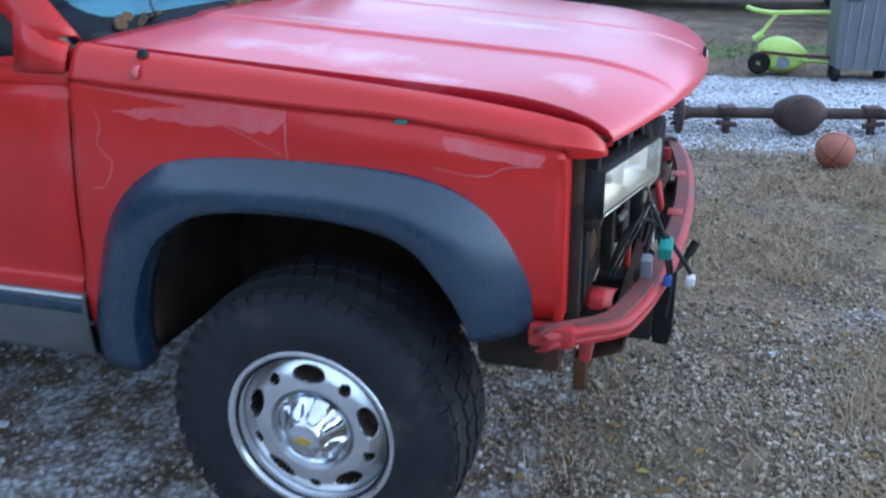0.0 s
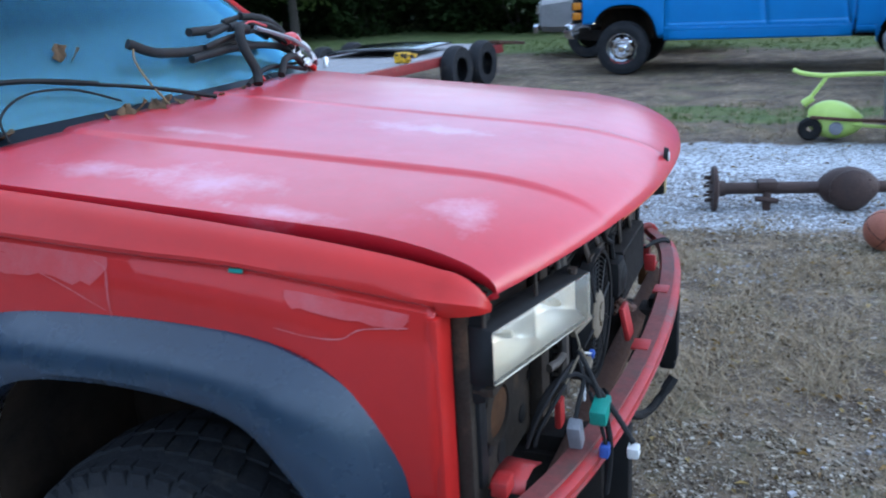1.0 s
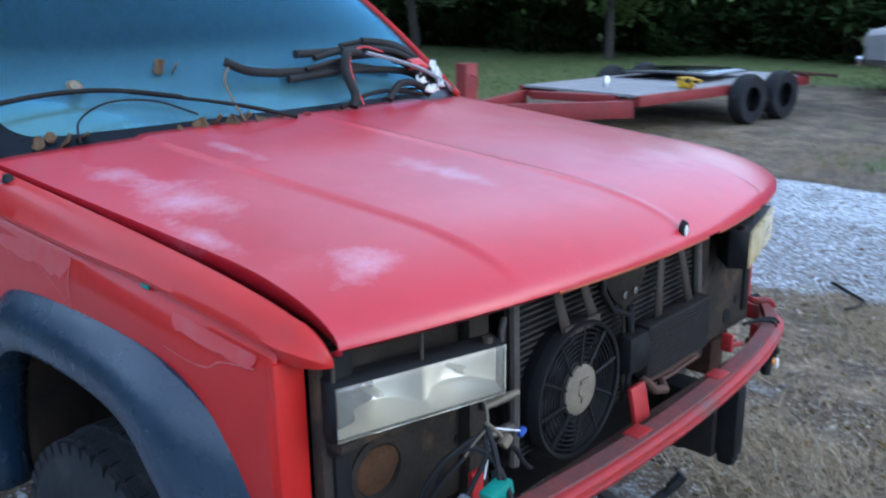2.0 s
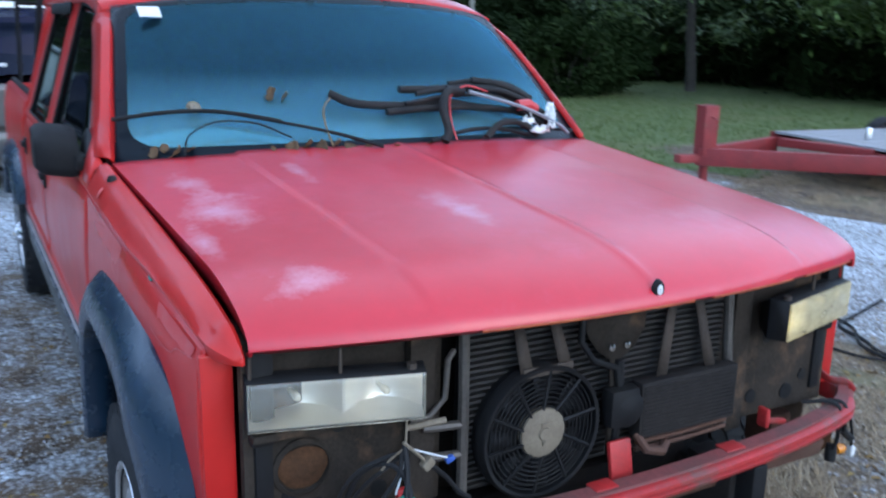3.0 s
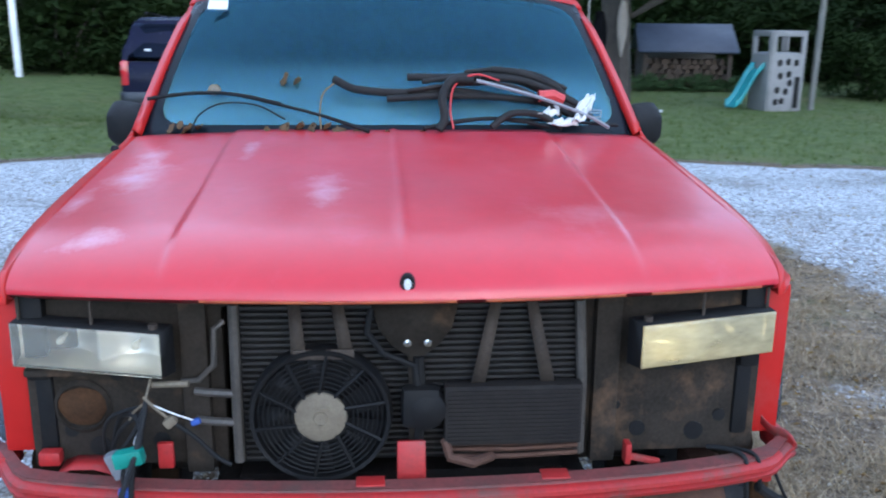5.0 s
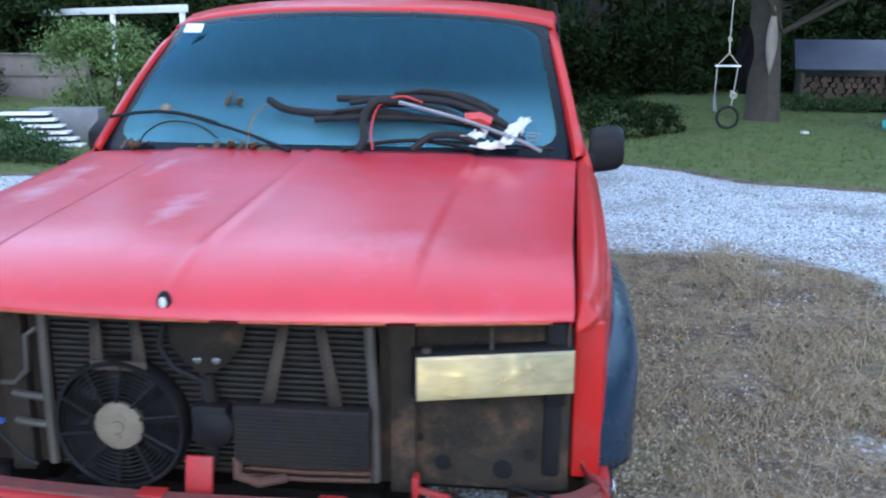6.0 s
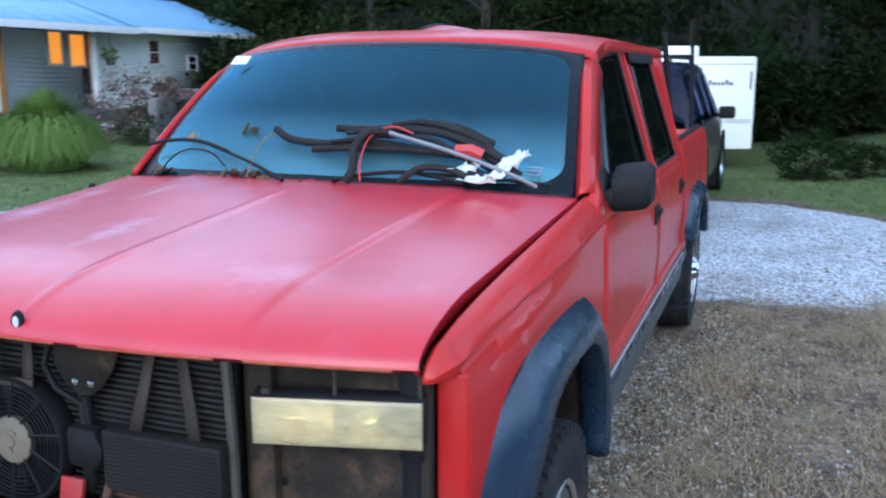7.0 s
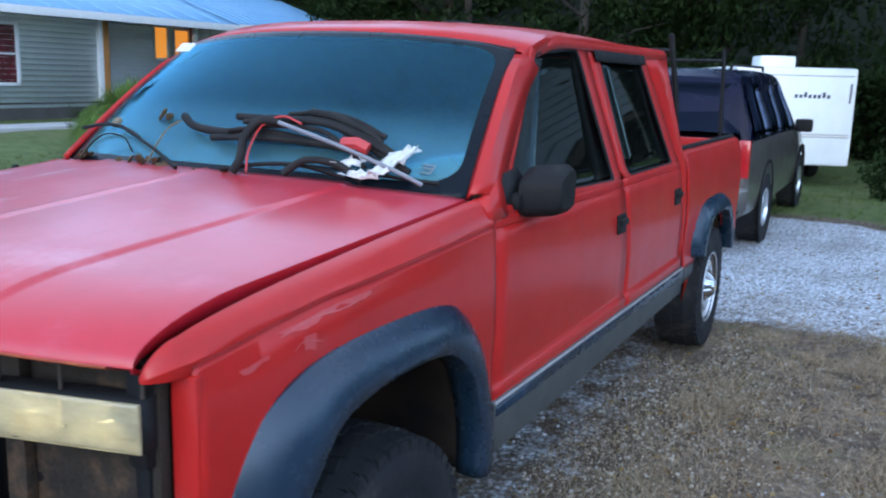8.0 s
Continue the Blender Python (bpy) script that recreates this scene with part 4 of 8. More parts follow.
    part("mounting_strap", bm, STRAP, root, "brown dusty sheet-metal straps", thick=0.004)
    # hood latch plate
    bm = bmesh.new()
    rows = [[(0.0, -0.075, 1.14), (0.0, 0.12, 1.14)], [(0.012, -0.06, 1.085), (0.012, 0.105, 1.085)], [(0.015, -0.03, 1.045), (0.015, 0.075, 1.045)], [(0.015, 0.005, 1.02), (0.015, 0.04, 1.02)], [(0.018, 0.008, 0.95), (0.018, 0.036, 0.95)], [(0.02, 0.008, 0.78), (0.02, 0.034, 0.78)]]
    grid(bm, rows)
    part("hood_latch_plate", bm, SUPPORT, root, "brown dusty latch plate", thick=0.006)
    bm = bmesh.new()
    for y in (0.005, 0.05):
        turn_profile(bm, [(0.001, 0.02), (0.009, 0.018), (0.01, 0.0)], 12, "x", (0.006, y, 1.052))
    part("bolt", bm, CHROME, root, "bright bolt head")
    bm = bmesh.new()
    tube(bm, [(0.01, -0.075, 1.13), (0.02, -0.085, 1.08), (0.025, -0.05, 1.03), (0.025, 0.02, 1.00), (0.03, 0.03, 0.93)], 0.008, 8)
    tube(bm, [(0.02, 0.03, 1.02), (0.02, 0.035, 0.95), (0.02, 0.03, 0.80)], 0.012, 8)
    box(bm, (0.03, 0.035, 0.905), (0.05, 0.09, 0.10), 0.02)
    turn_profile(bm, [(0.001, 0.05), (0.03, 0.048), (0.045, 0.04), (0.048, 0.02), (0.03, 0.0)], 20, "x", (0.01, 0.045, 0.90))
    part("horn", bm, BLACK, root, "small black horn")
    # electric fan
    c = (0.012, -0.19, 0.885)
    bm = bmesh.new()
    turn_profile(bm, [(0.001, -0.016), (0.157, -0.016), (0.160, -0.010), (0.160, 0.006), (0.150, 0.010), (0.150, -0.010), (0.001, -0.010)], 48, "x", (0.002, -0.19, 0.885))
    shroud = part("cooling_fan", bm, BLACK, root, "black electric cooling fan with a tan centre cap")
    bm = bmesh.new()
    for k in range(9):
        r = 0.062 + 0.011 * k
        tube(bm, [(c[0] + 0.022 - 0.004 * smooth(0.12, 0.16, r), c[1] + r * math.cos(a), c[2] + r * math.sin(a)) for a in np.linspace(0, 2 * math.pi, 37)], 0.002, 5)
    part("guard_ring", bm, BLACK, shroud)
    bm = bmesh.new()
    turn_profile(bm, [(0.148, 0.0), (0.148, 0.026), (0.156, 0.028), (0.16, 0.02), (0.162, 0.0)], 40, "x", (c[0], c[1], c[2]))
    part("shroud_rim", bm, BLACK, shroud)
    bm = bmesh.new()
    for k in range(10):
        a = 2 * math.pi * k / 10 + 0.2
        p = Vector((0, math.cos(a + 0.15), math.sin(a + 0.15)))
        q = Vector((0, math.cos(a), math.sin(a)))
        tube(bm, [Vector(c) + Vector((0.024, 0, 0)) + p * 0.055, Vector(c) + Vector((0.02, 0, 0)) + q * 0.155], 0.0042, 5)
    part("guard_spoke", bm, BLACK, shroud)
    bm = bmesh.new()
    for k in range(8):
        a = 2 * math.pi * k / 8
        rows = []
        for r in (0.05, 0.09, 0.14):
            rows.append([(c[0] + 0.002, c[1] + r * math.cos(a - 0.16), c[2] + r * math.sin(a - 0.16)), (c[0] + 0.014, c[1] + r * math.cos(a + 0.2), c[2] + r * math.sin(a + 0.2))])
        grid(bm, rows)
    part("fan_blade", bm, BLACK, shroud, thick=0.002)
    bm = bmesh.new()
    turn_profile(bm, [(0.001, 0.034), (0.014, 0.034), (0.016, 0.03), (0.05, 0.03), (0.058, 0.026), (0.06, 0.012)], 32, "x", c)
    box(bm, (c[0] + 0.033, c[1] + 0.005, c[2] + 0.022), (0.004, 0.03, 0.01), 0.001)
    box(bm, (c[0] + 0.033, c[1], c[2] - 0.022), (0.004, 0.012, 0.012), 0.001)
    part("fan_cap", bm, TAN, shroud, "tan dusty centre cap")
    # oil cooler
    bm = bmesh.new()
    box(bm, (0.025, 0.245, 0.882), (0.04, 0.315, 0.145), 0.006)
    cooler = part("oil_cooler", bm, DARK, root, "dark finned oil cooler")
    bm = bmesh.new()
    for k in range(13):
        box(bm, (0.046, 0.245, 0.822 + 0.01 * k), (0.006, 0.30, 0.0035))
    part("cooler_fin", bm, DARK, cooler)
    bm = bmesh.new()
    for z in (0.805, 0.79, 0.772):
        tube(bm, [(0.02, 0.10, z), (0.022, 0.25, z - 0.002), (0.02, 0.40, z + 0.003)], 0.006, 6)
    tube(bm, [(0.03, 0.09, 0.82), (0.06, 0.10, 0.79), (0.06, 0.15, 0.775), (0.02, 0.2, 0.77)], 0.012, 8)
    part("cooler_line", bm, RUSTY, root)
    # red steel valance bar that carried the bumper
    bm = bmesh.new()
    rows = []
    for v in np.linspace(-1, 1, 61):
        y = 0.975 * v - 0.03 * smooth(0.85, 1.0, v)
        x = 0.172 - 0.10 * abs(v) ** 2 - 0.05 * abs(v) ** 6 - (0.11 if v < 0 else 0.025) * smooth(0.86, 1.0, abs(v))
        z = 0.764 + 0.012 * smooth(0.9, 1.0, v)
        w = 0.062 - 0.02 * smooth(0.85, 1, abs(v))
        rows.append([(x - w, y * 0.985, z - 0.012), (x - w * 0.9, y * 0.987, z + 0.004), (x - w * 0.35, y * 0.992, z + 0.004), (x - 0.026, y * 0.996, z + 0.002), (x - 0.022, y * 0.996, z - 0.006), (x - 0.010, y * 0.998, z - 0.007), (x - 0.003, y, z - 0.012), (x - 0.002, y, z - 0.019), (x - 0.012, y, z - 0.023), (x - 0.012, y, z - 0.028), (x - 0.003, y, z - 0.033), (x - 0.006, y, z - 0.040), (x - 0.03, y, z - 0.044)])
    grid(bm, rows)
    for f in bm.faces:
        if f.calc_center_median().z > 0.7605:
            f.material_index = 1
    part("valance_bar", bm, [DUSTY_RED, GRIMY_RED], root, "dusty red curved steel bar", thick=0.005)
    bm = bmesh.new()
    for y in (-0.08, 0.33):
        x = 0.172 - 0.10 * (y / 0.975) ** 2 - 0.05
        box(bm, (x - 0.0, y, 0.769), (0.04, 0.06, 0.004), 0.003)
    for y in (-0.72,):
        x = 0.03 - 0.1 * (y / 0.975) ** 2
        rows = [[(x + 0.05, y - 0.06, 0.752), (x - 0.03, y - 0.06, 0.755)], [(x + 0.045, y - 0.03, 0.764), (x - 0.03, y - 0.03, 0.766)], [(x + 0.045, y + 0.02, 0.764), (x - 0.03, y + 0.02, 0.766)], [(x + 0.05, y + 0.06, 0.752), (x - 0.03, y + 0.06, 0.755)]]
        grid(bm, rows)
    box(bm, (0.068, 0.012, 0.790), (0.012, 0.062, 0.088), 0.005, Matrix.Rotation(radians(-12), 3, "Y"))
    box(bm, (0.055, 0.545, 0.772), (0.012, 0.085, 0.012), 0.003, Matrix.Rotation(radians(-14), 3, "X"))
    box(bm, (0.05, 0.51, 0.787), (0.03, 0.012, 0.05), 0.004)
    box(bm, (-0.01, -0.80, 0.782), (0.03, 0.045, 0.03), 0.005)
    box(bm, (0.03, -0.535, 0.80), (0.012, 0.032, 0.06), 0.004)
    for s in (1, -1):
        box(bm, (-0.02, s * 0.87, 0.695), (0.025, 0.045, 0.06), 0.006)
        box(bm, (-0.09, s * 0.93, 0.742), (0.10, 0.035, 0.05), 0.008)
    # torn strip that folds back from the bar's end to the wing
    rows = []
    for q in np.linspace(0, 1, 11):
        c = Vector((-0.002, 0.925, 0.772)).lerp(Vector((-0.10, 0.857, 0.812)), q) + Vector((0, 0, 0.006 * math.sin(9 * q)))
        h = 0.017 - 0.006 * math.sin(3 * q)
        rows.append([c + Vector((0.004, 0.006, -h)), c + Vector((0.012, 0.012, 0)), c + Vector((0.002, 0.004, h))])
    grid(bm, rows)
    part("valance_bracket", bm, DUSTY_RED, root, "red sheet-steel tabs and brackets", thick=0.003)
    # frame horns and tow hook below
    for s in (1, -1):
        bm = bmesh.new()
        box(bm, (0.11, s * 0.40, 0.62), (0.09, 0.05, 0.20), 0.01)
        box(bm, (0.125, s * 0.40, 0.515), (0.05, 0.045, 0.05), 0.015)
        part("frame_horn", bm, BLACK, root, "black frame horn end")
        bm = bmesh.new()
        box(bm, (-0.14, s * 0.76, 0.63), (0.10, 0.09, 0.12), 0.02)
        part("body_mount", bm, RUSTY, root)
        bm = bmesh.new()
        box(bm, (-0.03, s * 0.87, 0.63), (0.03, 0.045, 0.09), 0.006)
        part("bumper_stub", bm, RUST_PATCH, root, "short rusty bracket stub")
        bm = bmesh.new()
        box(bm, (-0.20, s * 0.84, 0.68), (0.16, 0.12, 0.12), 0.03)
        part("splash_guard", bm, WELL, root, "grimy black splash guard")
    bm = bmesh.new()
    rows = []
    for y in np.linspace(-0.75, 0.75, 13):
        rows.append([(0.02, y, 0.70), (0.06, y, 0.67), (0.05, y, 0.63), (-0.02, y, 0.60)])
    grid(bm, rows)
    part("lower_crossmember", bm, RUSTY, root, "rusty lower crossmember", thick=0.008)
    # rusted lower lip of the hood
    for y0, y1 in ((-0.42, 0.10), (0.16, 0.46), (0.52, 0.80)):
        bm = bmesh.new()
        pts = []
        for y in np.linspace(y0, y1, 14):
            x = hood_front(y)
            pts.append((x - 0.001, y, hood_z(x - 0.28, y, 0.0) - 0.082 * 0.28 - 0.074))
        tube(bm, pts, 0.0045, 6)
        part("hood_lip", bm, LIP_RUST, root, "rust-orange chipped edge of the hood")
    # hood ornament base
    bm = bmesh.new()
    turn_profile(bm, [(0.001, 0.010), (0.013, 0.010), (0.015, 0.006), (0.016, 0.0)], 20, "x", (0.158, 0.0, 1.232))
    for v in bm.verts:
        v.co.z = 1.232 + (v.co.z - 1.232) * 1.45
    emb = part("hood_badge", bm, BLACK, root, "small oval badge on the hood lip, white in a black ring")
    bm = bmesh.new()
    turn_profile(bm, [(0.001, 0.0125), (0.0065, 0.0125), (0.0075, 0.011), (0.008, 0.006)], 20, "x", (0.158, 0.0, 1.232))
    for v in bm.verts:
        v.co.z = 1.232 + (v.co.z - 1.232) * 1.6
    part("badge_face", bm, WHITE_PL, emb, "worn white oval")
    # antenna grommet
    bm = bmesh.new()
    turn_profile(bm, [(0.001, 0.014), (0.009, 0.013), (0.013, 0.005), (0.016, -0.004)], 16, "z", (-1.085, -0.910, 1.327))
    part("antenna_base", bm, BLACK, root, "black antenna grommet")
    # cowl grille
    bm = bmesh.new()
    rows = []
    for v in np.linspace(-1, 1, 33):
        x = -1.075 - 0.20 * abs(v) ** 2.2
        y = 0.875 * v
        rows.append([(x + 0.06, y, 1.335 - 0.02 * v * v), (x + 0.05, y, 1.352 - 0.02 * v * v), (x + 0.0, y, 1.362 - 0.022 * v * v), (x - 0.02, y, 1.35 - 0.02 * v * v)])
    grid(bm, rows)
    for v in np.linspace(-0.93, 0.93, 90):
        x = -1.075 - 0.20 * abs(v) ** 2.2
        box(bm, (x + 0.035, 0.875 * v, 1.362 - 0.022 * v * v), (0.05, 0.006, 0.008))
    part("cowl_grille", bm, BLACK, root, "slotted black cowl grille", thick=0.003)
    # wipers
    for (y0, y1, tip) in ((-0.08, -0.86, 0.21), (0.80, 0.10, 0.07)):
        bm = bmesh.new()
        def on_glass(y, up):
            v = y / 0.86
            xb, xt = -1.085 - 0.215 * abs(v) ** 2.2, -1.752 - 0.115 * abs(v) ** 2.2
            return Vector((xb + (xt - xb) * up + 0.03, y, 1.362 + 0.5 * up + 0.028))
        arm = [on_glass(y0, 0.0), on_glass(y0 + (y1 - y0) * 0.25, tip * 0.5), on_glass(y0 + (y1 - y0) * 0.62, tip)]
        tube(bm, spline(arm, 10), 0.0075, 6, taper=0.6)
        blade = [on_glass(y0 + (y1 - y0) * f, tip + h) for f, h in ((0.38, -0.06), (0.52, -0.02), (0.66, 0.0), (0.82, -0.012), (1.0, -0.055))]
        tube(bm, spline(blade, 14), 0.0075, 6)
        part("wiper", bm, BLACK, root, "black windscreen wiper")
    # parking sticker and label in the windscreen
    bm = bmesh.new()
    box(bm, (-1.728, -0.66, 1.795), (0.004, 0.075, 0.055), 0.001, Matrix.Rotation(radians(-52), 3, "Y"))
    part("windscreen_sticker", bm, WHITE_PL, root, "white rounded sticker")
    bm = bmesh.new()
    lab = Matrix.Translation((-1.300, 0.715, 1.425)) @ Matrix.Rotation(radians(-18), 4, "Z") @ Matrix.Rotation(radians(-46), 4, "Y")
    for cy, cz, sy, sz in ((0, 0.016, 0.08, 0.005), (0, -0.016, 0.08, 0.005), (0.038, 0, 0.005, 0.036), (-0.038, 0, 0.005, 0.036), (0, 0.003, 0.06, 0.005)):
        q = lab @ Vector((0, cy, cz))
        box(bm, q, (0.002, sy, sz), 0, lab.to_3x3())
    part("windscreen_label", bm, GREY_PL, root, "pale rectangular etched label")
    bm = bmesh.new()
    box(bm, (-1.648, -0.01, 1.770), (0.012, 0.055, 0.03), 0.006, Matrix.Rotation(radians(-52), 3, "Y"))
    part("mirror_mount", bm, GREY_PL, root, "small grey mirror mount on the glass")
    # black rack behind the cab
    bm = bmesh.new()
    for s in (1, -1):
        tube(bm, [(-4.02, s * 0.86, 1.33), (-4.0, s * 0.84, 1.62), (-3.95, s * 0.80, 1.97)], 0.016, 8)
        tube(bm, [(-5.3, s * 0.86, 1.33), (-5.3, s * 0.84, 1.94)], 0.014, 8)
    tube(bm, [(-3.98, -0.81, 1.88), (-3.98, 0.81, 1.88)], 0.014, 8)
    tube(bm, [(-5.3, -0.84, 1.86), (-5.3, 0.84, 1.86)], 0.012, 8)
    part("bed_rack", bm, BLACK, root, "black tube rack above the bed")
    # old pad on the roof
    bm = bmesh.new()
    box(bm, (-3.2, 0.35, 1.915), (0.35, 0.25, 0.02), 0.008)
    part("roof_patch", bm, STRAP, root, "grey mounting pad on the roof")


make_front_end(truck)


# ---- ground: one sheet, with gravel, dry and green cover ----
def far_edge(y):
    return lerp([(-40, -6.0), (-8, -8.0), (-3.3, -9.9), (-1, -11.2), (1.6, -11.3), (3.1, -9.6), (5, -8.9), (6.6, -8.6), (7.4, -6.0)], y)


def covers(x, y):
    """Shares of gravel, dry grass and green grass at a place."""
    n = noise.noise(Vector((x * 0.7, y * 0.7, 3.1))) * 0.5 + noise.noise(Vector((x * 2.3, y * 2.3, 7.7))) * 0.25
    e = far_edge(y) + 0.6 * n
    gravel = smooth(e - 0.2, e + 0.5, x) * smooth(6.75 + 0.5 * n, 6.2 + 0.5 * n, y)
    gravel = max(gravel, smooth(-5, -7, x) * smooth(7.6, 6.8, y) * smooth(e - 0.2, e + 0.4, x))
    w = noise.noise(Vector((x * 0.45, y * 0.45, 11.3))) * 1.2 + n
    patch = smooth(0.75, 1.15, y + 0.3 * n) * smooth(3.9, 2.9, y + 0.6 * w) * smooth(-6.1, -4.5, x + 0.8 * n)
    patch *= 1 - 0.45 * smooth(0.1, 0.45, noise.noise(Vector((x * 1.3, y * 1.3, 21.0))))
    front = smooth(-0.35, 0.15, x + 0.35 * n) * smooth(-2.6, -1.7, y + 0.8 * w) * smooth(4.0, 3.1, y + 0.8 * w) * smooth(4.6, 3.2, x + 0.9 * w) * (1 - 0.4 * smooth(0.4, 1.3, y + 0.5 * n))
    dry = max(patch, front * 0.85)
    gravel *= 1 - 0.9 * dry
    gravel *= 1 - 0.58 * smooth(2.1, 1.3, abs(y) + 0.5 * n) * smooth(0.8, 0.2, x) * smooth(-6.2, -5.2, x)
    green = smooth(e + 0.1, e - 0.7, x) * (1 - smooth(7.5, 8.5, y) * smooth(-10, -8, x))
    green = max(green, 0.75 * smooth(7.4, 7.9, y + n) * smooth(9.0, 8.3, y + n) * smooth(-3, -1.2, x), smooth(14.5, 16.5, y + n))
    green = max(green, smooth(-6.5, -8.5, y + n) * 0.85 if x < 4 else 0)
    back = smooth(6.4, 7.0, y) * (1 - green)
    dry = max(dry, back * 0.7)
    return gravel, dry, green


def ground_z(x, y):
    z = 0.018 * noise.noise(Vector((x * 0.5, y * 0.5, 0))) + 0.008 * noise.noise(Vector((x * 2, y * 2, 5)))
    z *= smooth(0.2, 1.5, max(abs(x + 2.5) - 3.2, abs(y) - 1.2) + 0.2)
    z -= 0.42 * smooth(-13.0, -18.5, x) * smooth(4.5, 2.0, y) * smooth(-9, -5, y)
    z += 0.3 * smooth(-9, -16, y) * smooth(-5, -12, x)
    return z


def ground():
    def axis(a, b, step, lo, hi):
        mid = list(np.arange(a, b + step / 2, step))
        out, d = [], step
        p = mid[0]
        left = []
        while p > lo:
            d *= 1.22
            p -= d
            left.append(p)
        d, p, right = step, mid[-1], []
        while p < hi:
            d *= 1.22
            p += d
            right.append(p)
        return left[::-1] + mid + right
    xs, ys = axis(-20, 5, 0.2, -600, 600), axis(-12, 14, 0.2, -600, 600)
    verts = [(x, y, ground_z(x, y)) for x in xs for y in ys]
    m = len(ys)
    faces = [(i * m + j, (i + 1) * m + j, (i + 1) * m + j + 1, i * m + j + 1) for i in range(len(xs) - 1) for j in range(m - 1)]
    me = bpy.data.meshes.new("ground")
    me.from_pydata(verts, [], faces)
    cov = [covers(x, y) for x, y, _ in verts]
    for k, name in enumerate(("gravel", "dry", "green")):
        at = me.attributes.new(name, "FLOAT", "POINT")
        at.data.foreach_set("value", [c[k] for c in cov])
    me.shade_smooth()
    m = bpy.data.materials.new("ground_cover")
    m.use_nodes = True
    nt = m.node_tree
    p = nt.nodes["Principled BSDF"]
    tex = nt.nodes.new("ShaderNodeTexCoord")
    L = nt.links.new

    def nz(s, detail=6.0, r=0.62):
        n = nt.nodes.new("ShaderNodeTexNoise")
        n.inputs["Scale"].default_value, n.inputs["Detail"].default_value, n.inputs["Roughness"].default_value = s, detail, r
        L(tex.outputs["Object"], n.inputs["Vector"])
        return n.outputs["Fac"]

    def rng(src, lo, hi, a=0.0, b=1.0):
        r = nt.nodes.new("ShaderNodeMapRange")
        for k, v in zip(("From Min", "From Max", "To Min", "To Max"), (lo, hi, a, b)):
            r.inputs[k].default_value = v
        L(src, r.inputs["Value"])
        return r.outputs["Result"]

    def mix(fac, a, b):
        x = nt.nodes.new("ShaderNodeMix")
        x.data_type = "RGBA"
        for sock, val in ((x.inputs["Factor"], fac), (x.inputs[6], a), (x.inputs[7], b)):
            if isinstance(val, (int, float)):
                sock.default_value = val
            elif isinstance(val, tuple):
                sock.default_value = (*val, 1)
            else:
                L(val, sock)
        return x.outputs[2]

    def math_(op, a, b):
        x = nt.nodes.new("ShaderNodeMath")
        x.operation = op
        for sock, val in zip(x.inputs, (a, b)):
            if isinstance(val, (int, float)):
                sock.default_value = val
            else:
                L(val, sock)
        return x.outputs[0]

    def attr(name):
        a = nt.nodes.new("ShaderNodeAttribute")
        a.attribute_name = name
        return a.outputs["Fac"]
    vo = nt.nodes.new("ShaderNodeTexVoronoi")
    vo.inputs["Scale"].default_value = 42
    L(tex.outputs["Object"], vo.inputs["Vector"])
    sep = nt.nodes.new("ShaderNodeSeparateColor")
    L(vo.outputs["Color"], sep.inputs[0])
    stone = mix(sep.outputs[0], (0.40, 0.43, 0.46), (0.80, 0.87, 0.93))
    stone = mix(rng(vo.outputs["Distance"], 0.42, 0.75), stone, (0.17, 0.165, 0.16))
    stone = mix(rng(nz(1.1), 0.48, 0.72, 0, 0.55), stone, (0.16, 0.14, 0.115))
    soil = mix(rng(nz(2.2), 0.35, 0.65), (0.050, 0.033, 0.020), (0.15, 0.104, 0.066))
    soil = mix(rng(nz(40), 0.54, 0.64, 0, 0.85), soil, (0.42, 0.38, 0.32))
    straw = mix(rng(nz(26, 8, 0.75), 0.36, 0.66), (0.155, 0.103, 0.064), (0.52, 0.395, 0.25))
    straw = mix(rng(nz(1.9, 8, 0.75), 0.42, 0.56), straw, (0.095, 0.066, 0.044))
    straw = mix(rng(nz(8, 8, 0.8), 0.40, 0.60, 0, 0.75), straw, (0.085, 0.062, 0.042))
    straw = mix(rng(nz(15, 8, 0.8), 0.54, 0.66, 0, 0.7), straw, (0.55, 0.46, 0.35))
    straw = mix(rng(nz(1.3, 6, 0.7), 0.52, 0.64, 0, 0.55), straw, (0.15, 0.15, 0.065))
    turf = mix(rng(nz(3.2, 8, 0.7), 0.32, 0.68), (0.055, 0.09, 0.026), (0.14, 0.175, 0.06))
    turf = mix(rng(nz(0.45), 0.5, 0.75, 0, 0.6), turf, (0.16, 0.135, 0.06))
    col = mix(rng(math_("ADD", attr("gravel"), math_("MULTIPLY", math_("SUBTRACT", nz(5, 7, 0.7), 0.5), 1.1)), 0.35, 0.6), soil, stone)
    col = mix(rng(math_("ADD", attr("dry"), math_("MULTIPLY", math_("SUBTRACT", nz(2.4, 8, 0.72), 0.5), 2.2)), 0.3, 0.7, 0, 0.92), col, straw)
    col = mix(rng(math_("ADD", attr("green"), math_("MULTIPLY", math_("SUBTRACT", nz(3.5, 8, 0.72), 0.5), 1.0)), 0.35, 0.65), col, turf)
    grit = math_("MULTIPLY", rng(nz(75, 3, 0.6), 0.6, 0.68), math_("SUBTRACT", 1.0, attr("green")))
    col = mix(math_("MULTIPLY", grit, 0.75), col, (0.42, 0.41, 0.40))
    L(col, p.inputs["Base Color"])
    p.inputs["Roughness"].default_value = 0.9
    p.inputs["Specular IOR Level"].default_value = 0.3
    b = nt.nodes.new("ShaderNodeBump")
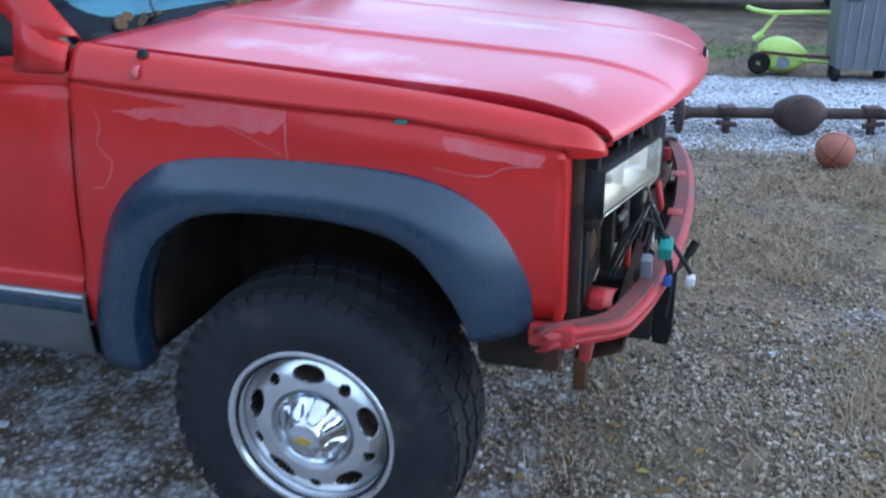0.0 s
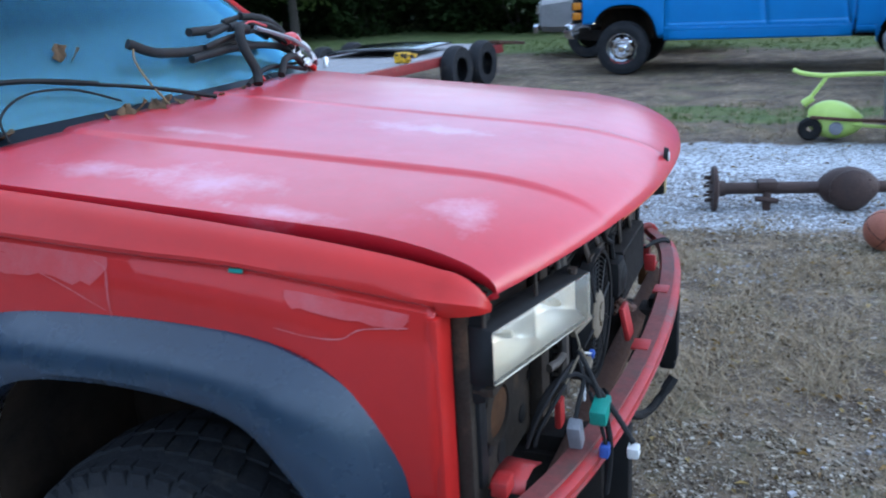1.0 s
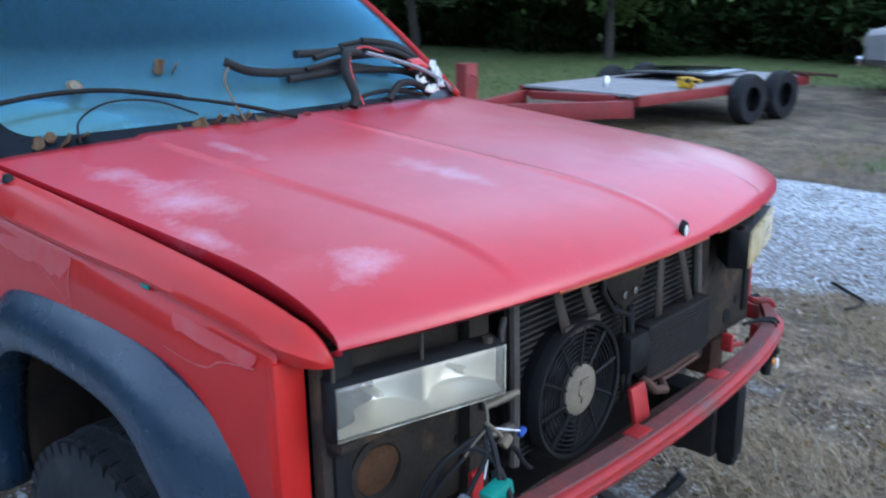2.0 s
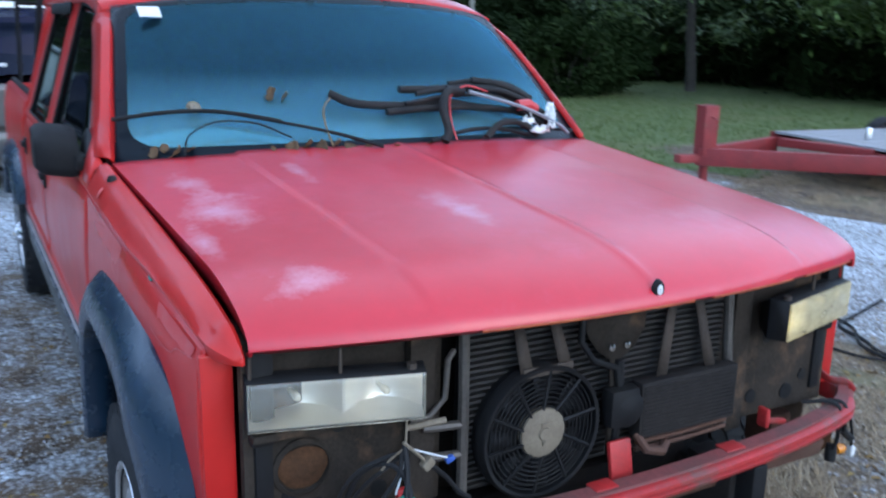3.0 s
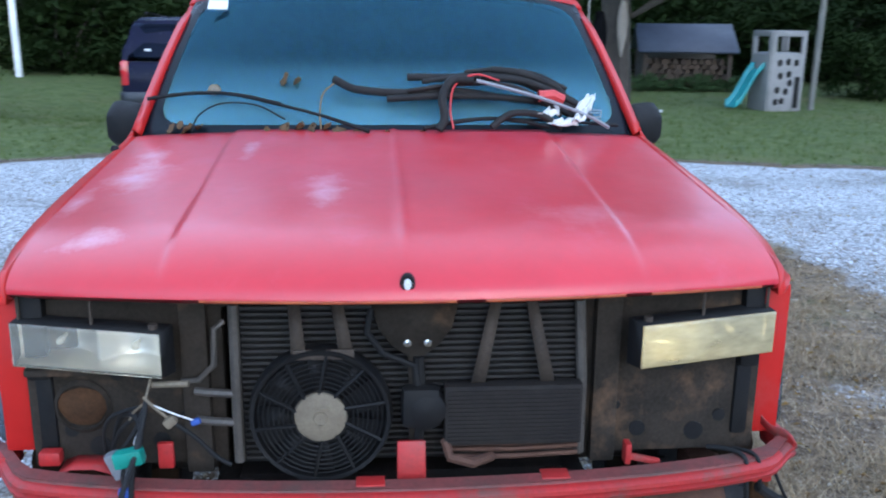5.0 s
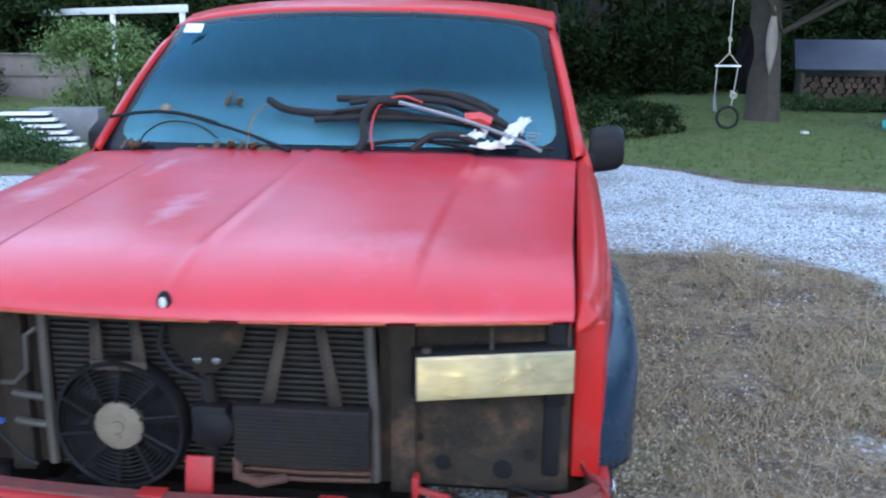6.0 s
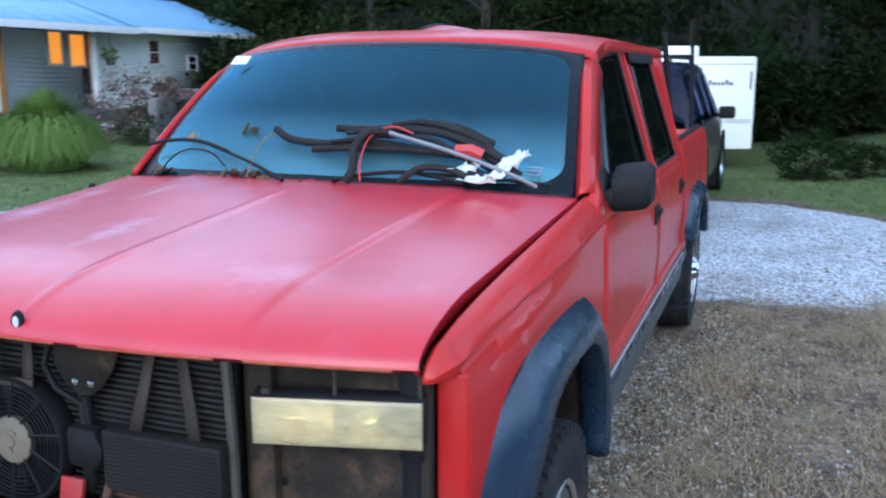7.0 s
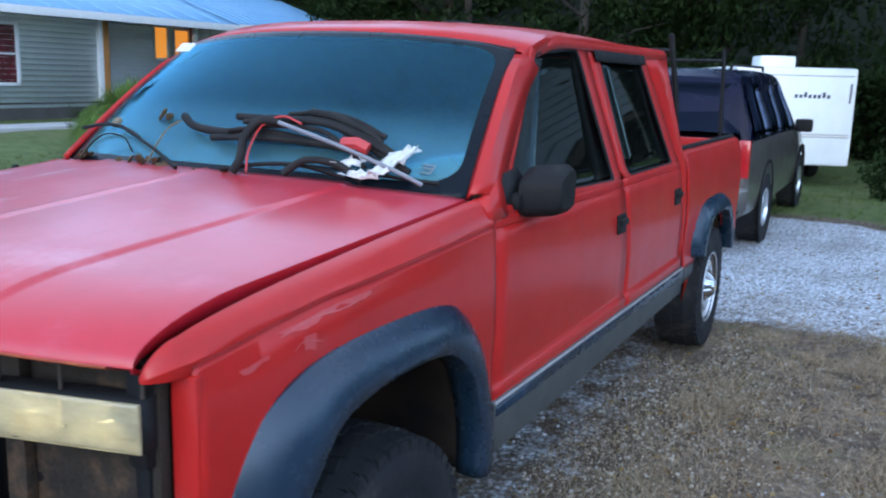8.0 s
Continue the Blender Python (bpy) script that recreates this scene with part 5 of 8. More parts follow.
    b.inputs["Strength"].default_value, b.inputs["Distance"].default_value = 0.7, 0.03
    hgt = math_("ADD", math_("MULTIPLY", rng(vo.outputs["Distance"], 0, 0.7, 1, 0), 0.5), nz(30, 8, 0.75))
    L(hgt, b.inputs["Height"])
    L(b.outputs["Normal"], p.inputs["Normal"])
    me.materials.append(m)
    tagged(new("ground", me), "pale gravel drive, trodden dry grass and green lawn", "ground", "", "structure")


ground()


def island_mat(name, colors, rough=0.85, spec=0.3):
    """Pieces of one mesh, each of its own shade."""
    m = bpy.data.materials.new(name)
    m.use_nodes = True
    nt = m.node_tree
    p = nt.nodes["Principled BSDF"]
    g = nt.nodes.new("ShaderNodeNewGeometry")
    r = nt.nodes.new("ShaderNodeValToRGB")
    nt.links.new(g.outputs["Random Per Island"], r.inputs[0])
    el = r.color_ramp.elements
    while len(el) < len(colors):
        el.new(0.5)
    for k, c in enumerate(colors):
        el[k].position = k / max(1, len(colors) - 1)
        el[k].color = (*c, 1)
    nt.links.new(r.outputs[0], p.inputs["Base Color"])
    p.inputs["Roughness"].default_value = rough
    p.inputs["Specular IOR Level"].default_value = spec
    return m


STONE = island_mat("crushed_stone", [(0.16, 0.145, 0.13), (0.40, 0.40, 0.41), (0.25, 0.22, 0.19), (0.46, 0.48, 0.50), (0.36, 0.35, 0.34)])
STRAW = island_mat("dry_grass_blades", [(0.145, 0.097, 0.055), (0.40, 0.30, 0.185), (0.195, 0.14, 0.09), (0.46, 0.38, 0.26)])
BLADE = island_mat("green_grass_blades", [(0.045, 0.085, 0.02), (0.085, 0.135, 0.035), (0.14, 0.165, 0.06), (0.065, 0.11, 0.028)])
LITTER = island_mat("fallen_leaves", [(0.16, 0.085, 0.03), (0.28, 0.17, 0.05), (0.10, 0.055, 0.025), (0.35, 0.25, 0.09)])


def scatter(name, count, area, want, material, label, category, shape, seed):
    rng_ = np.random.default_rng(seed)
    verts, faces, n, tries = [], [], 0, 0
    x0, x1, y0, y1 = area
    while n < count and tries < count * 12:
        tries += 1
        x, y = float(rng_.uniform(x0, x1)), float(rng_.uniform(y0, y1))
        if rng_.random() > want(x, y):
            continue
        vs, fs = shape(rng_, x, y, ground_z(x, y))
        k = len(verts)
        verts += vs
        faces += [tuple(i + k for i in f) for f in fs]
        n += 1
    return stuff(name, verts, faces, material, label, category)


CUBE = [(-1, -1, -1), (1, -1, -1), (1, 1, -1), (-1, 1, -1), (-1, -1, 1), (1, -1, 1), (1, 1, 1), (-1, 1, 1)]
CUBE_F = [(0, 3, 2, 1), (4, 5, 6, 7), (0, 1, 5, 4), (1, 2, 6, 5), (2, 3, 7, 6), (3, 0, 4, 7)]


def stone_shape(r, x, y, z):
    s = r.uniform(0.004, 0.012) * (1.4 if r.random() < 0.08 else 1)
    a = r.uniform(0, 6.28)
    ca, sa = math.cos(a), math.sin(a)
    e = r.uniform(0.55, 1.0, 3)
    out = []
    for c in CUBE:
        j = r.uniform(0.55, 1.05, 3)
        px, py, pz = c[0] * s * e[0] * j[0], c[1] * s * e[1] * j[1], c[2] * s * 0.7 * j[2]
        out.append((x + px * ca - py * sa, y + px * sa + py * ca, z + s * 0.35 + pz))
    return out, CUBE_F


def blade_shape(lo, hi, w, flat):
    def f(r, x, y, z):
        out, fs = [], []
        for k in range(5):
            h, a = r.uniform(lo, hi), r.uniform(0, 6.28)
            lean = r.uniform(0.2, 1.0) * flat * h
            bx, by = x + r.normal(0, 0.018), y + r.normal(0, 0.018)
            dx, dy = math.cos(a), math.sin(a)
            i = len(out)
            out += [(bx - dy * w, by + dx * w, z - 0.004), (bx + dy * w, by - dx * w, z - 0.004), (bx + dx * lean, by + dy * lean, z + h * (1 - 0.35 * flat * r.random()))]
            fs.append((i, i + 1, i + 2))
        return out, fs
    return f


def leaf_shape(r, x, y, z):
    s, a, t = r.uniform(0.010, 0.028), r.uniform(0, 6.28), r.uniform(0.003, 0.014)
    ca, sa = math.cos(a), math.sin(a)
    pts = [(-s, 0, 0), (0, -s * 0.45, t), (s, 0, t * 0.5), (0, s * 0.45, t * 1.3)]
    return [(x + p * ca - q * sa, y + p * sa + q * ca, z + 0.006 + h) for p, q, h in pts], [(0, 1, 2), (0, 2, 3)]


def off_truck(x, y):
    return 0.0 if (-5.2 < x < -4.3 or -1.15 < x < -0.25) and 0.6 < abs(y) < 1.05 else 1.0


scatter("gravel_stones", 40000, (-6.5, 3.2, -3.0, 5.2), lambda x, y: off_truck(x, y) * (0.9 * covers(x, y)[0] ** 3.5) * smooth(7.5, 2.0, math.hypot(x + 0.3, y + 0.0)), STONE, "loose crushed grey gravel stones", "gravel", stone_shape, 1)
def pebble_shape(r, x, y, z):
    vs, fs = stone_shape(r, x, y, z)
    c = Vector((x, y, z))
    k = r.uniform(0.5, 0.85) * (1.45 if r.random() < 0.12 else 1)
    return [tuple(c + (Vector(v) - c) * k) for v in vs], fs


PEBBLE = island_mat("small_pebbles", [(0.055, 0.036, 0.021), (0.26, 0.21, 0.15), (0.08, 0.054, 0.032), (0.44, 0.385, 0.30), (0.13, 0.092, 0.056), (0.34, 0.29, 0.22), (0.065, 0.044, 0.026), (0.50, 0.45, 0.37), (0.10, 0.07, 0.042)])
scatter("pebbles", 14000, (-4.5, 2.8, -2.4, 4.0), lambda x, y: off_truck(x, y) * (0.15 + 0.85 * covers(x, y)[1]) * (0.25 + 0.75 * smooth(-0.1, 0.3, noise.noise(Vector((x * 1.3, y * 1.3, 21))))), PEBBLE, "small brown and grey pebbles pressed into the dirt", "pebbles", pebble_shape, 6)
scatter("stone_chips", 42000, (-0.8, 2.4, -2.4, 1.0), lambda x, y: off_truck(x, y) * (0.10 + 0.90 * smooth(-0.12, 0.22, noise.noise(Vector((x * 2.6, y * 2.6, 33))) + 0.5 * noise.noise(Vector((x * 7, y * 7, 3))))) * smooth(3.4, 1.2, math.hypot(x - 0.4, y + 1.2)), PEBBLE, "small broken stone chips mixed with the dirt", "gravel", pebble_shape, 7)
scatter("stone_chips", 6000, (-1.6, 2.4, 1.0, 4.0), lambda x, y: off_truck(x, y) * smooth(0.0, 0.35, noise.noise(Vector((x * 1.9, y * 1.9, 41)))), PEBBLE, "small broken stone chips mixed with the dirt", "gravel", pebble_shape, 9)
scatter("stone_chips", 11000, (-5.2, -0.2, 0.7, 2.0), lambda x, y: off_truck(x, y) * smooth(1.7, 1.1, y + 0.6 * noise.noise(Vector((x * 1.7, y * 1.7, 35)))), PEBBLE, "small broken stone chips mixed with the dirt", "gravel", pebble_shape, 8)
scatter("dry_grass", 24000, (-6.5, 4.5, -2.5, 9.0), lambda x, y: off_truck(x, y) * covers(x, y)[1] * (0.15 + smooth(0.0, 0.35, noise.noise(Vector((x * 1.6, y * 1.6, 9))))), STRAW, "flattened straw-coloured dry grass", "grass", blade_shape(0.02, 0.07, 0.0024, 1.8), 2)
scatter("straw_tufts", 5200, (-6.0, 4.5, -2.5, 5.0), lambda x, y: off_truck(x, y) * covers(x, y)[1] * smooth(0.12, 0.42, noise.noise(Vector((x * 1.1, y * 1.1, 15))) + 0.45 * noise.noise(Vector((x * 3.7, y * 3.7, 5)))), STRAW, "matted tufts of long dry straw", "grass", blade_shape(0.04, 0.12, 0.0026, 2.2), 12)
scatter("lawn_grass", 15000, (-24, 4, -12, 19), lambda x, y: covers(x, y)[2] * smooth(30, 9, math.hypot(x - 1, y)), BLADE, "short green lawn grass", "grass", blade_shape(0.03, 0.085, 0.006, 0.7), 3)
scatter("fallen_leaves", 4200, (-9, 4, -4, 6.5), lambda x, y: 0.4 + 0.5 * covers(x, y)[1], LITTER, "brown fallen leaves on the gravel", "leaves", leaf_shape, 4)


# ---- trees and shrubs ----
TRUNK = mat("tree_bark", (0.04, 0.033, 0.027), (0.07, 0.06, 0.05), 5, 0.9, fine=0.4, bump=0.5, bscale=14)
# very dark greens: the deep shade of the woods is put into their colour
LEAF = island_mat("shade_darkened_leaves", [(0.014, 0.027, 0.009), (0.021, 0.037, 0.012), (0.017, 0.031, 0.010), (0.027, 0.044, 0.015)], 0.95, 0.05)
LEAF_PALE = island_mat("pale_leaves", [(0.07, 0.13, 0.035), (0.12, 0.19, 0.055), (0.095, 0.15, 0.045), (0.16, 0.22, 0.075)], 0.6)


def crown_mesh(name, seed, count, rx, z0, z1, leaf, mt, clumps=70):
    r = np.random.default_rng(seed)
    cs = []
    while len(cs) < clumps:
        u = r.uniform(-1, 1, 3)
        d = np.linalg.norm(u)
        if d > 1 or d < 0.35:
            continue
        cs.append((u[0] * rx, u[1] * rx, z0 + (u[2] + 1) / 2 * (z1 - z0), r.uniform(0.5, 1.1)))
    verts, faces = [], []
    for k in range(count):
        cx, cy, cz, sp = cs[k % clumps]
        s = sp * rx * 0.17
        p = np.array([cx, cy, cz]) + r.normal(0, 1, 3) * (s, s, s * 0.65)
        a, b = r.uniform(0, 6.28), r.uniform(-0.9, 0.9)
        l = leaf * r.uniform(0.6, 1.3)
        d = np.array([math.cos(a) * math.cos(b), math.sin(a) * math.cos(b), math.sin(b)])
        w = np.array([-math.sin(a), math.cos(a), r.uniform(-0.6, 0.6)]) * 0.36
        i = len(verts)
        verts += [tuple(p - d * l), tuple(p + w * l - (0, 0, l * 0.1)), tuple(p + d * l), tuple(p - w * l - (0, 0, l * 0.1))]
        faces += [(i, i + 1, i + 2), (i, i + 2, i + 3)]
    me = bpy.data.meshes.new(name)
    me.from_pydata(verts, [], faces)
    me.materials.append(mt)
    return me


def trunk_mesh(seed, r0, h, top, rx):
    r = random.Random(seed)
    bm = bmesh.new()
    pts = [Vector((0, 0, -0.3)), Vector((0.02, 0.01, 0.4))]
    pts += [Vector((r.uniform(-0.12, 0.12) * k, r.uniform(-0.12, 0.12) * k, 0.4 + (top - 0.4) * k / 4)) for k in range(1, 5)]
    rows = []
    for i, p in enumerate(spline(pts, 18)):
        f = i / 18
        rr = r0 * ((1.45 - 0.45 * smooth(0, 0.12, f)) * (1 - 0.82 * f))
        rows.append([p + Vector((math.cos(a), math.sin(a), 0)) * rr * (1 + 0.08 * math.sin(3 * a + seed)) for a in np.linspace(0, 2 * math.pi, 13)[:-1]])
    grid(bm, rows, closed=True, caps=True)
    for k in range(9):
        z = h * 0.55 + (top - h * 0.55) * k / 9
        a = r.uniform(0, 6.28)
        l = rx * r.uniform(0.5, 0.9)
        q = Vector((0, 0, z))
        tube(bm, [q, q + Vector((math.cos(a) * l * 0.5, math.sin(a) * l * 0.5, l * 0.3)), q + Vector((math.cos(a + 0.2) * l, math.sin(a + 0.2) * l, l * 0.42))], r0 * 0.28, 6, taper=0.25)
    return mesh_of("trunk", bm, TRUNK)


def tree_kind(seed, r0, h, top, rx, count, leaf=0.17, mt=None):
    root = thing("tree", "tall leafy tree at the edge of the woods, shade put into its dark leaf colour", "tree", pose(0, 0, 0), "woodland trees")
    t = new("trunk", trunk_mesh(seed, r0, h, top, rx))
    t.parent = root
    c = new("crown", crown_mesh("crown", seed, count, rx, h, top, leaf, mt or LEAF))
    c.parent = root
    return root


kinds = [tree_kind(11, 0.20, 0.9, 11, 3.5, 9500), tree_kind(12, 0.26, 1.3, 12.5, 4.0, 10500), tree_kind(13, 0.15, 0.6, 9, 3.0, 8500), tree_kind(14, 0.3, 1.8, 13, 4.3, 11000)]
spots = []
r_ = random.Random(5)
for k in range(26):
    spots.append((-30 - r_.uniform(0, 6) + 0.004 * (k * 2.7 - 36) ** 2 * 0.3, -36 + k * 2.9 + r_.uniform(-0.8, 0.8)))
for k in range(15):
    spots.append((-28 + k * 3.5 + r_.uniform(-1, 1), 25.5 + r_.uniform(0, 4) + 0.02 * abs(-k * 3.5)))
for k in range(10):
    spots.append((-34 + k * 3.6 + r_.uniform(-1, 1), -34 - r_.uniform(0, 5)))
used = set()
for k, (x, y) in enumerate(spots):
    i = k % 4
    tall = (0.32 if x < -7 else 0.5) if y > 24 else 0.45 if y > 13 and x < -24 else (1.5 if y > -6 else 1.25)
    m = Matrix.Translation((x, y, ground_z(x, y))) @ Matrix.Rotation(r_.uniform(0, 6.28), 4, "Z") @ Matrix.Diagonal((*[r_.uniform(0.9, 1.1)] * 2, r_.uniform(0.85, 1.15) * tall, 1))
    if i not in used:
        used.add(i)
        kinds[i].matrix_world = m
    else:
        c = copy_thing(kinds[i], m)
        c.matrix_basis = m


def single_tree(name, label, x, y, seed, r0, h, top, rx, count, mt=LEAF, leaf=0.15, limbs=None):
    root = thing(name, label, "tree", pose(x, y, ground_z(x, y)))
    t = new("trunk", trunk_mesh(seed, r0, limbs or h, top, rx))
    t.parent = root
    c = new("crown", crown_mesh("crown", seed, count, rx, h, top, leaf, mt))
    c.parent = root
    return root


single_tree("lawn_tree", "leafy tree with a pale straight trunk on the lawn", -19.15, 18.65, 31, 0.19, 1.5, 10, 5.2, 15000, LEAF_PALE, limbs=5.0)
single_tree("lawn_tree", "low leafy tree hanging over the lawn's edge", -12.6, 19.6, 33, 0.15, 1.25, 6.5, 3.0, 9000, LEAF_PALE, limbs=4.5)
single_tree("swing_tree", "thick old tree trunk with a pale scar", -18.2, 5.4, 32, 0.43, 4.6, 13, 8.0, 17000)
bm = bmesh.new()
rows = []
for k in range(9):
    f = k / 8
    w = 0.11 * math.sin(math.pi * f) + 0.004
    rows.append([(-17.74 + 0.02 * math.cos(j), 5.36 + w * j, 0.98 + 1.4 * f) for j in (-1, 0, 1)])
grid(bm, rows)
solo("bark_scar", bm, mat("bare_wood", (0.24, 0.21, 0.18), (0.16, 0.14, 0.12), 6, 0.8), "pale patch of bare wood on the trunk", "bark", thick=0.03)

shrubs = []
for seed, cnt in ((41, 4200), (42, 4200), (43, 4200)):
    s_ = thing("shrub", "dense undergrowth at the woods' edge, shade put into its dark green", "shrub", pose(0, 0, 0), "woodland undergrowth")
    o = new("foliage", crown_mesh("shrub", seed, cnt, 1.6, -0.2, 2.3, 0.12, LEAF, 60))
    o.parent = s_
    bm = bmesh.new()
    for k in range(7):
        a = k * 0.9 + seed
        tube(bm, [(0.1 * math.cos(a), 0.1 * math.sin(a), -0.1), (0.5 * math.cos(a), 0.5 * math.sin(a), 0.8), (1.0 * math.cos(a + 0.3), 1.0 * math.sin(a + 0.3), 1.6)], 0.03, 5, taper=0.3)
    part("stem", bm, TRUNK, s_)
    shrubs.append(s_)
places = []
for k in range(40):
    places.append((-27.0 - r_.uniform(0, 4.5), -30 + k * 1.45, r_.uniform(0.9, 1.5)))
for k in range(30):
    places.append((-25.5 + k * 1.55, 21.8 + r_.uniform(0, 2.5), r_.uniform(0.9, 1.6)))
for k in range(8):
    places.append((-25 - r_.uniform(0, 2.5), 9 + k * 1.6, r_.uniform(0.9, 1.3)))
places += [(-15.9, 2.0, 0.42), (-16.6, 3.0, 0.34), (-18.5, 13.5, 0.95), (-19.3, 15.0, 1.0), (-18.7, 11.8, 0.75)]
done = set()
for k, (x, y, s) in enumerate(places):
    i = k % 3
    m = Matrix.Translation((x, y, ground_z(x, y))) @ Matrix.Rotation(r_.uniform(0, 6.28), 4, "Z") @ Matrix.Diagonal((s, s, s * 0.95, 1))
    if i not in done:
        done.add(i)
        shrubs[i].matrix_basis = m
    else:
        copy_thing(shrubs[i], m).matrix_basis = m

# far woods behind the trees: one near-black sheet, their shade put into its colour
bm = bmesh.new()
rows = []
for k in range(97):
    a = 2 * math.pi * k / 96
    # unseen stretches lowered towards +x and +y to let in low sky light
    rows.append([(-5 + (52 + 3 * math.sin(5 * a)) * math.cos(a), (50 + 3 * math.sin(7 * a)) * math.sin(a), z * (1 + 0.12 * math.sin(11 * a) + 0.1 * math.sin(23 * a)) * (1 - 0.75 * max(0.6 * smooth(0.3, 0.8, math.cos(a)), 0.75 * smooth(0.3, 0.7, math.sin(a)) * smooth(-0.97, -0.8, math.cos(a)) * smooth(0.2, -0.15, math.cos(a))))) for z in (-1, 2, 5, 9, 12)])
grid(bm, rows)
solo("backdrop", bm, mat("far_woods_shade", (0.005, 0.009, 0.004), (0.012, 0.019, 0.007), 0.6, 0.95, fine=0.5, bump=0.8, bscale=3), "dark wooded skyline all round, woodland shade in its near-black colour", "woods", kind="structure")


# ---- other vehicles ----
BLUE = mat("bright_blue_paint", (0.0, 0.20, 0.52), (0.0, 0.175, 0.47), 2, 0.4, coat=0.12, fine=0.05, spec=0.25)
NAVY = mat("navy_paint", (0.003, 0.005, 0.018), (0.005, 0.006, 0.024), 3, 0.25, coat=0.0, fine=0.05, spec=0.12)
PEWTER = mat("pewter_paint", (0.11, 0.10, 0.09), (0.085, 0.076, 0.068), 3, 0.35, metal=0.2, coat=0.6, fine=0.06)
WHITE_PAINT = mat("white_vehicle_paint", (0.92, 0.94, 0.94), (0.86, 0.88, 0.88), 2, 0.4, coat=0.3, fine=0.06)
PRIVACY = glass("privacy_glass", (0.03, 0.035, 0.045), 0.03, 0.0, (0.5, 0.5, 0.5), 1.4, (0.22, 0.29, 0.48))
PLATE = mat("plate_white", (0.6, 0.6, 0.58), None, 20, 0.5)

blue = thing("pickup_truck", "bright blue crew-cab pickup with chrome bumper and wheels", "pickup truck", pose(-2.85, 12.75, 0, 0, 0, 180))
make_pickup(blue, BLUE, BLUE, TINT, TINT, CHROME, None)


def chrome_front(root, signal=AMBER):
    bm = bmesh.new()
    rows = []
    for v in np.linspace(-1, 1, 21):
        y = 0.97 * v
        x = 0.30 - 0.10 * abs(v) ** 3 - 0.12 * smooth(0.9, 1, abs(v))
        rows.append([(x - 0.05, y, 0.56), (x, y, 0.60), (x + 0.01, y, 0.68), (x, y, 0.76), (x - 0.06, y, 0.78)])
    grid(bm, rows)
    part("bumper", bm, CHROME, root, "chrome front bumper", thick=0.01)
    bm = bmesh.new()
    box(bm, (0.06, 0, 0.97), (0.10, 1.66, 0.38), 0.03)
    part("grille", bm, BLACK, root)
    bm = bmesh.new()
    for z in (0.84, 0.97, 1.10):
        box(bm, (0.115, 0, z), (0.02, 1.1, 0.03), 0.008)
    part("grille_bar", bm, CHROME, root)
    for s in (1, -1):
        bm = bmesh.new()
        box(bm, (0.10, s * 0.70, 1.05), (0.05, 0.30, 0.12), 0.02)
        box(bm, (0.10, s * 0.70, 0.90), (0.05, 0.30, 0.10), 0.02)
        part("headlight", bm, CLEAR_LENS, root)
        for z in (0.90, 1.05):
            bm = bmesh.new()
            box(bm, (0.02, s * 0.88, z), (0.14, 0.05, 0.11), 0.015)
            part("turn_signal", bm, signal, root, "amber corner lamp" if signal is AMBER else "")


chrome_front(blue)
white = thing("pickup_truck", "white pickup with a dull dark hood behind the bin", "pickup truck", pose(2.0, 10.85, 0, 0, 0, 155) @ Matrix.Scale(0.97, 4))
make_pickup(white, WHITE_PAINT, mat("dull_dark_hood", (0.06, 0.052, 0.05), (0.035, 0.03, 0.03), 4, 0.5, fine=0.2), TINT, TINT, CHROME, None)
chrome_front(white, BLACK)


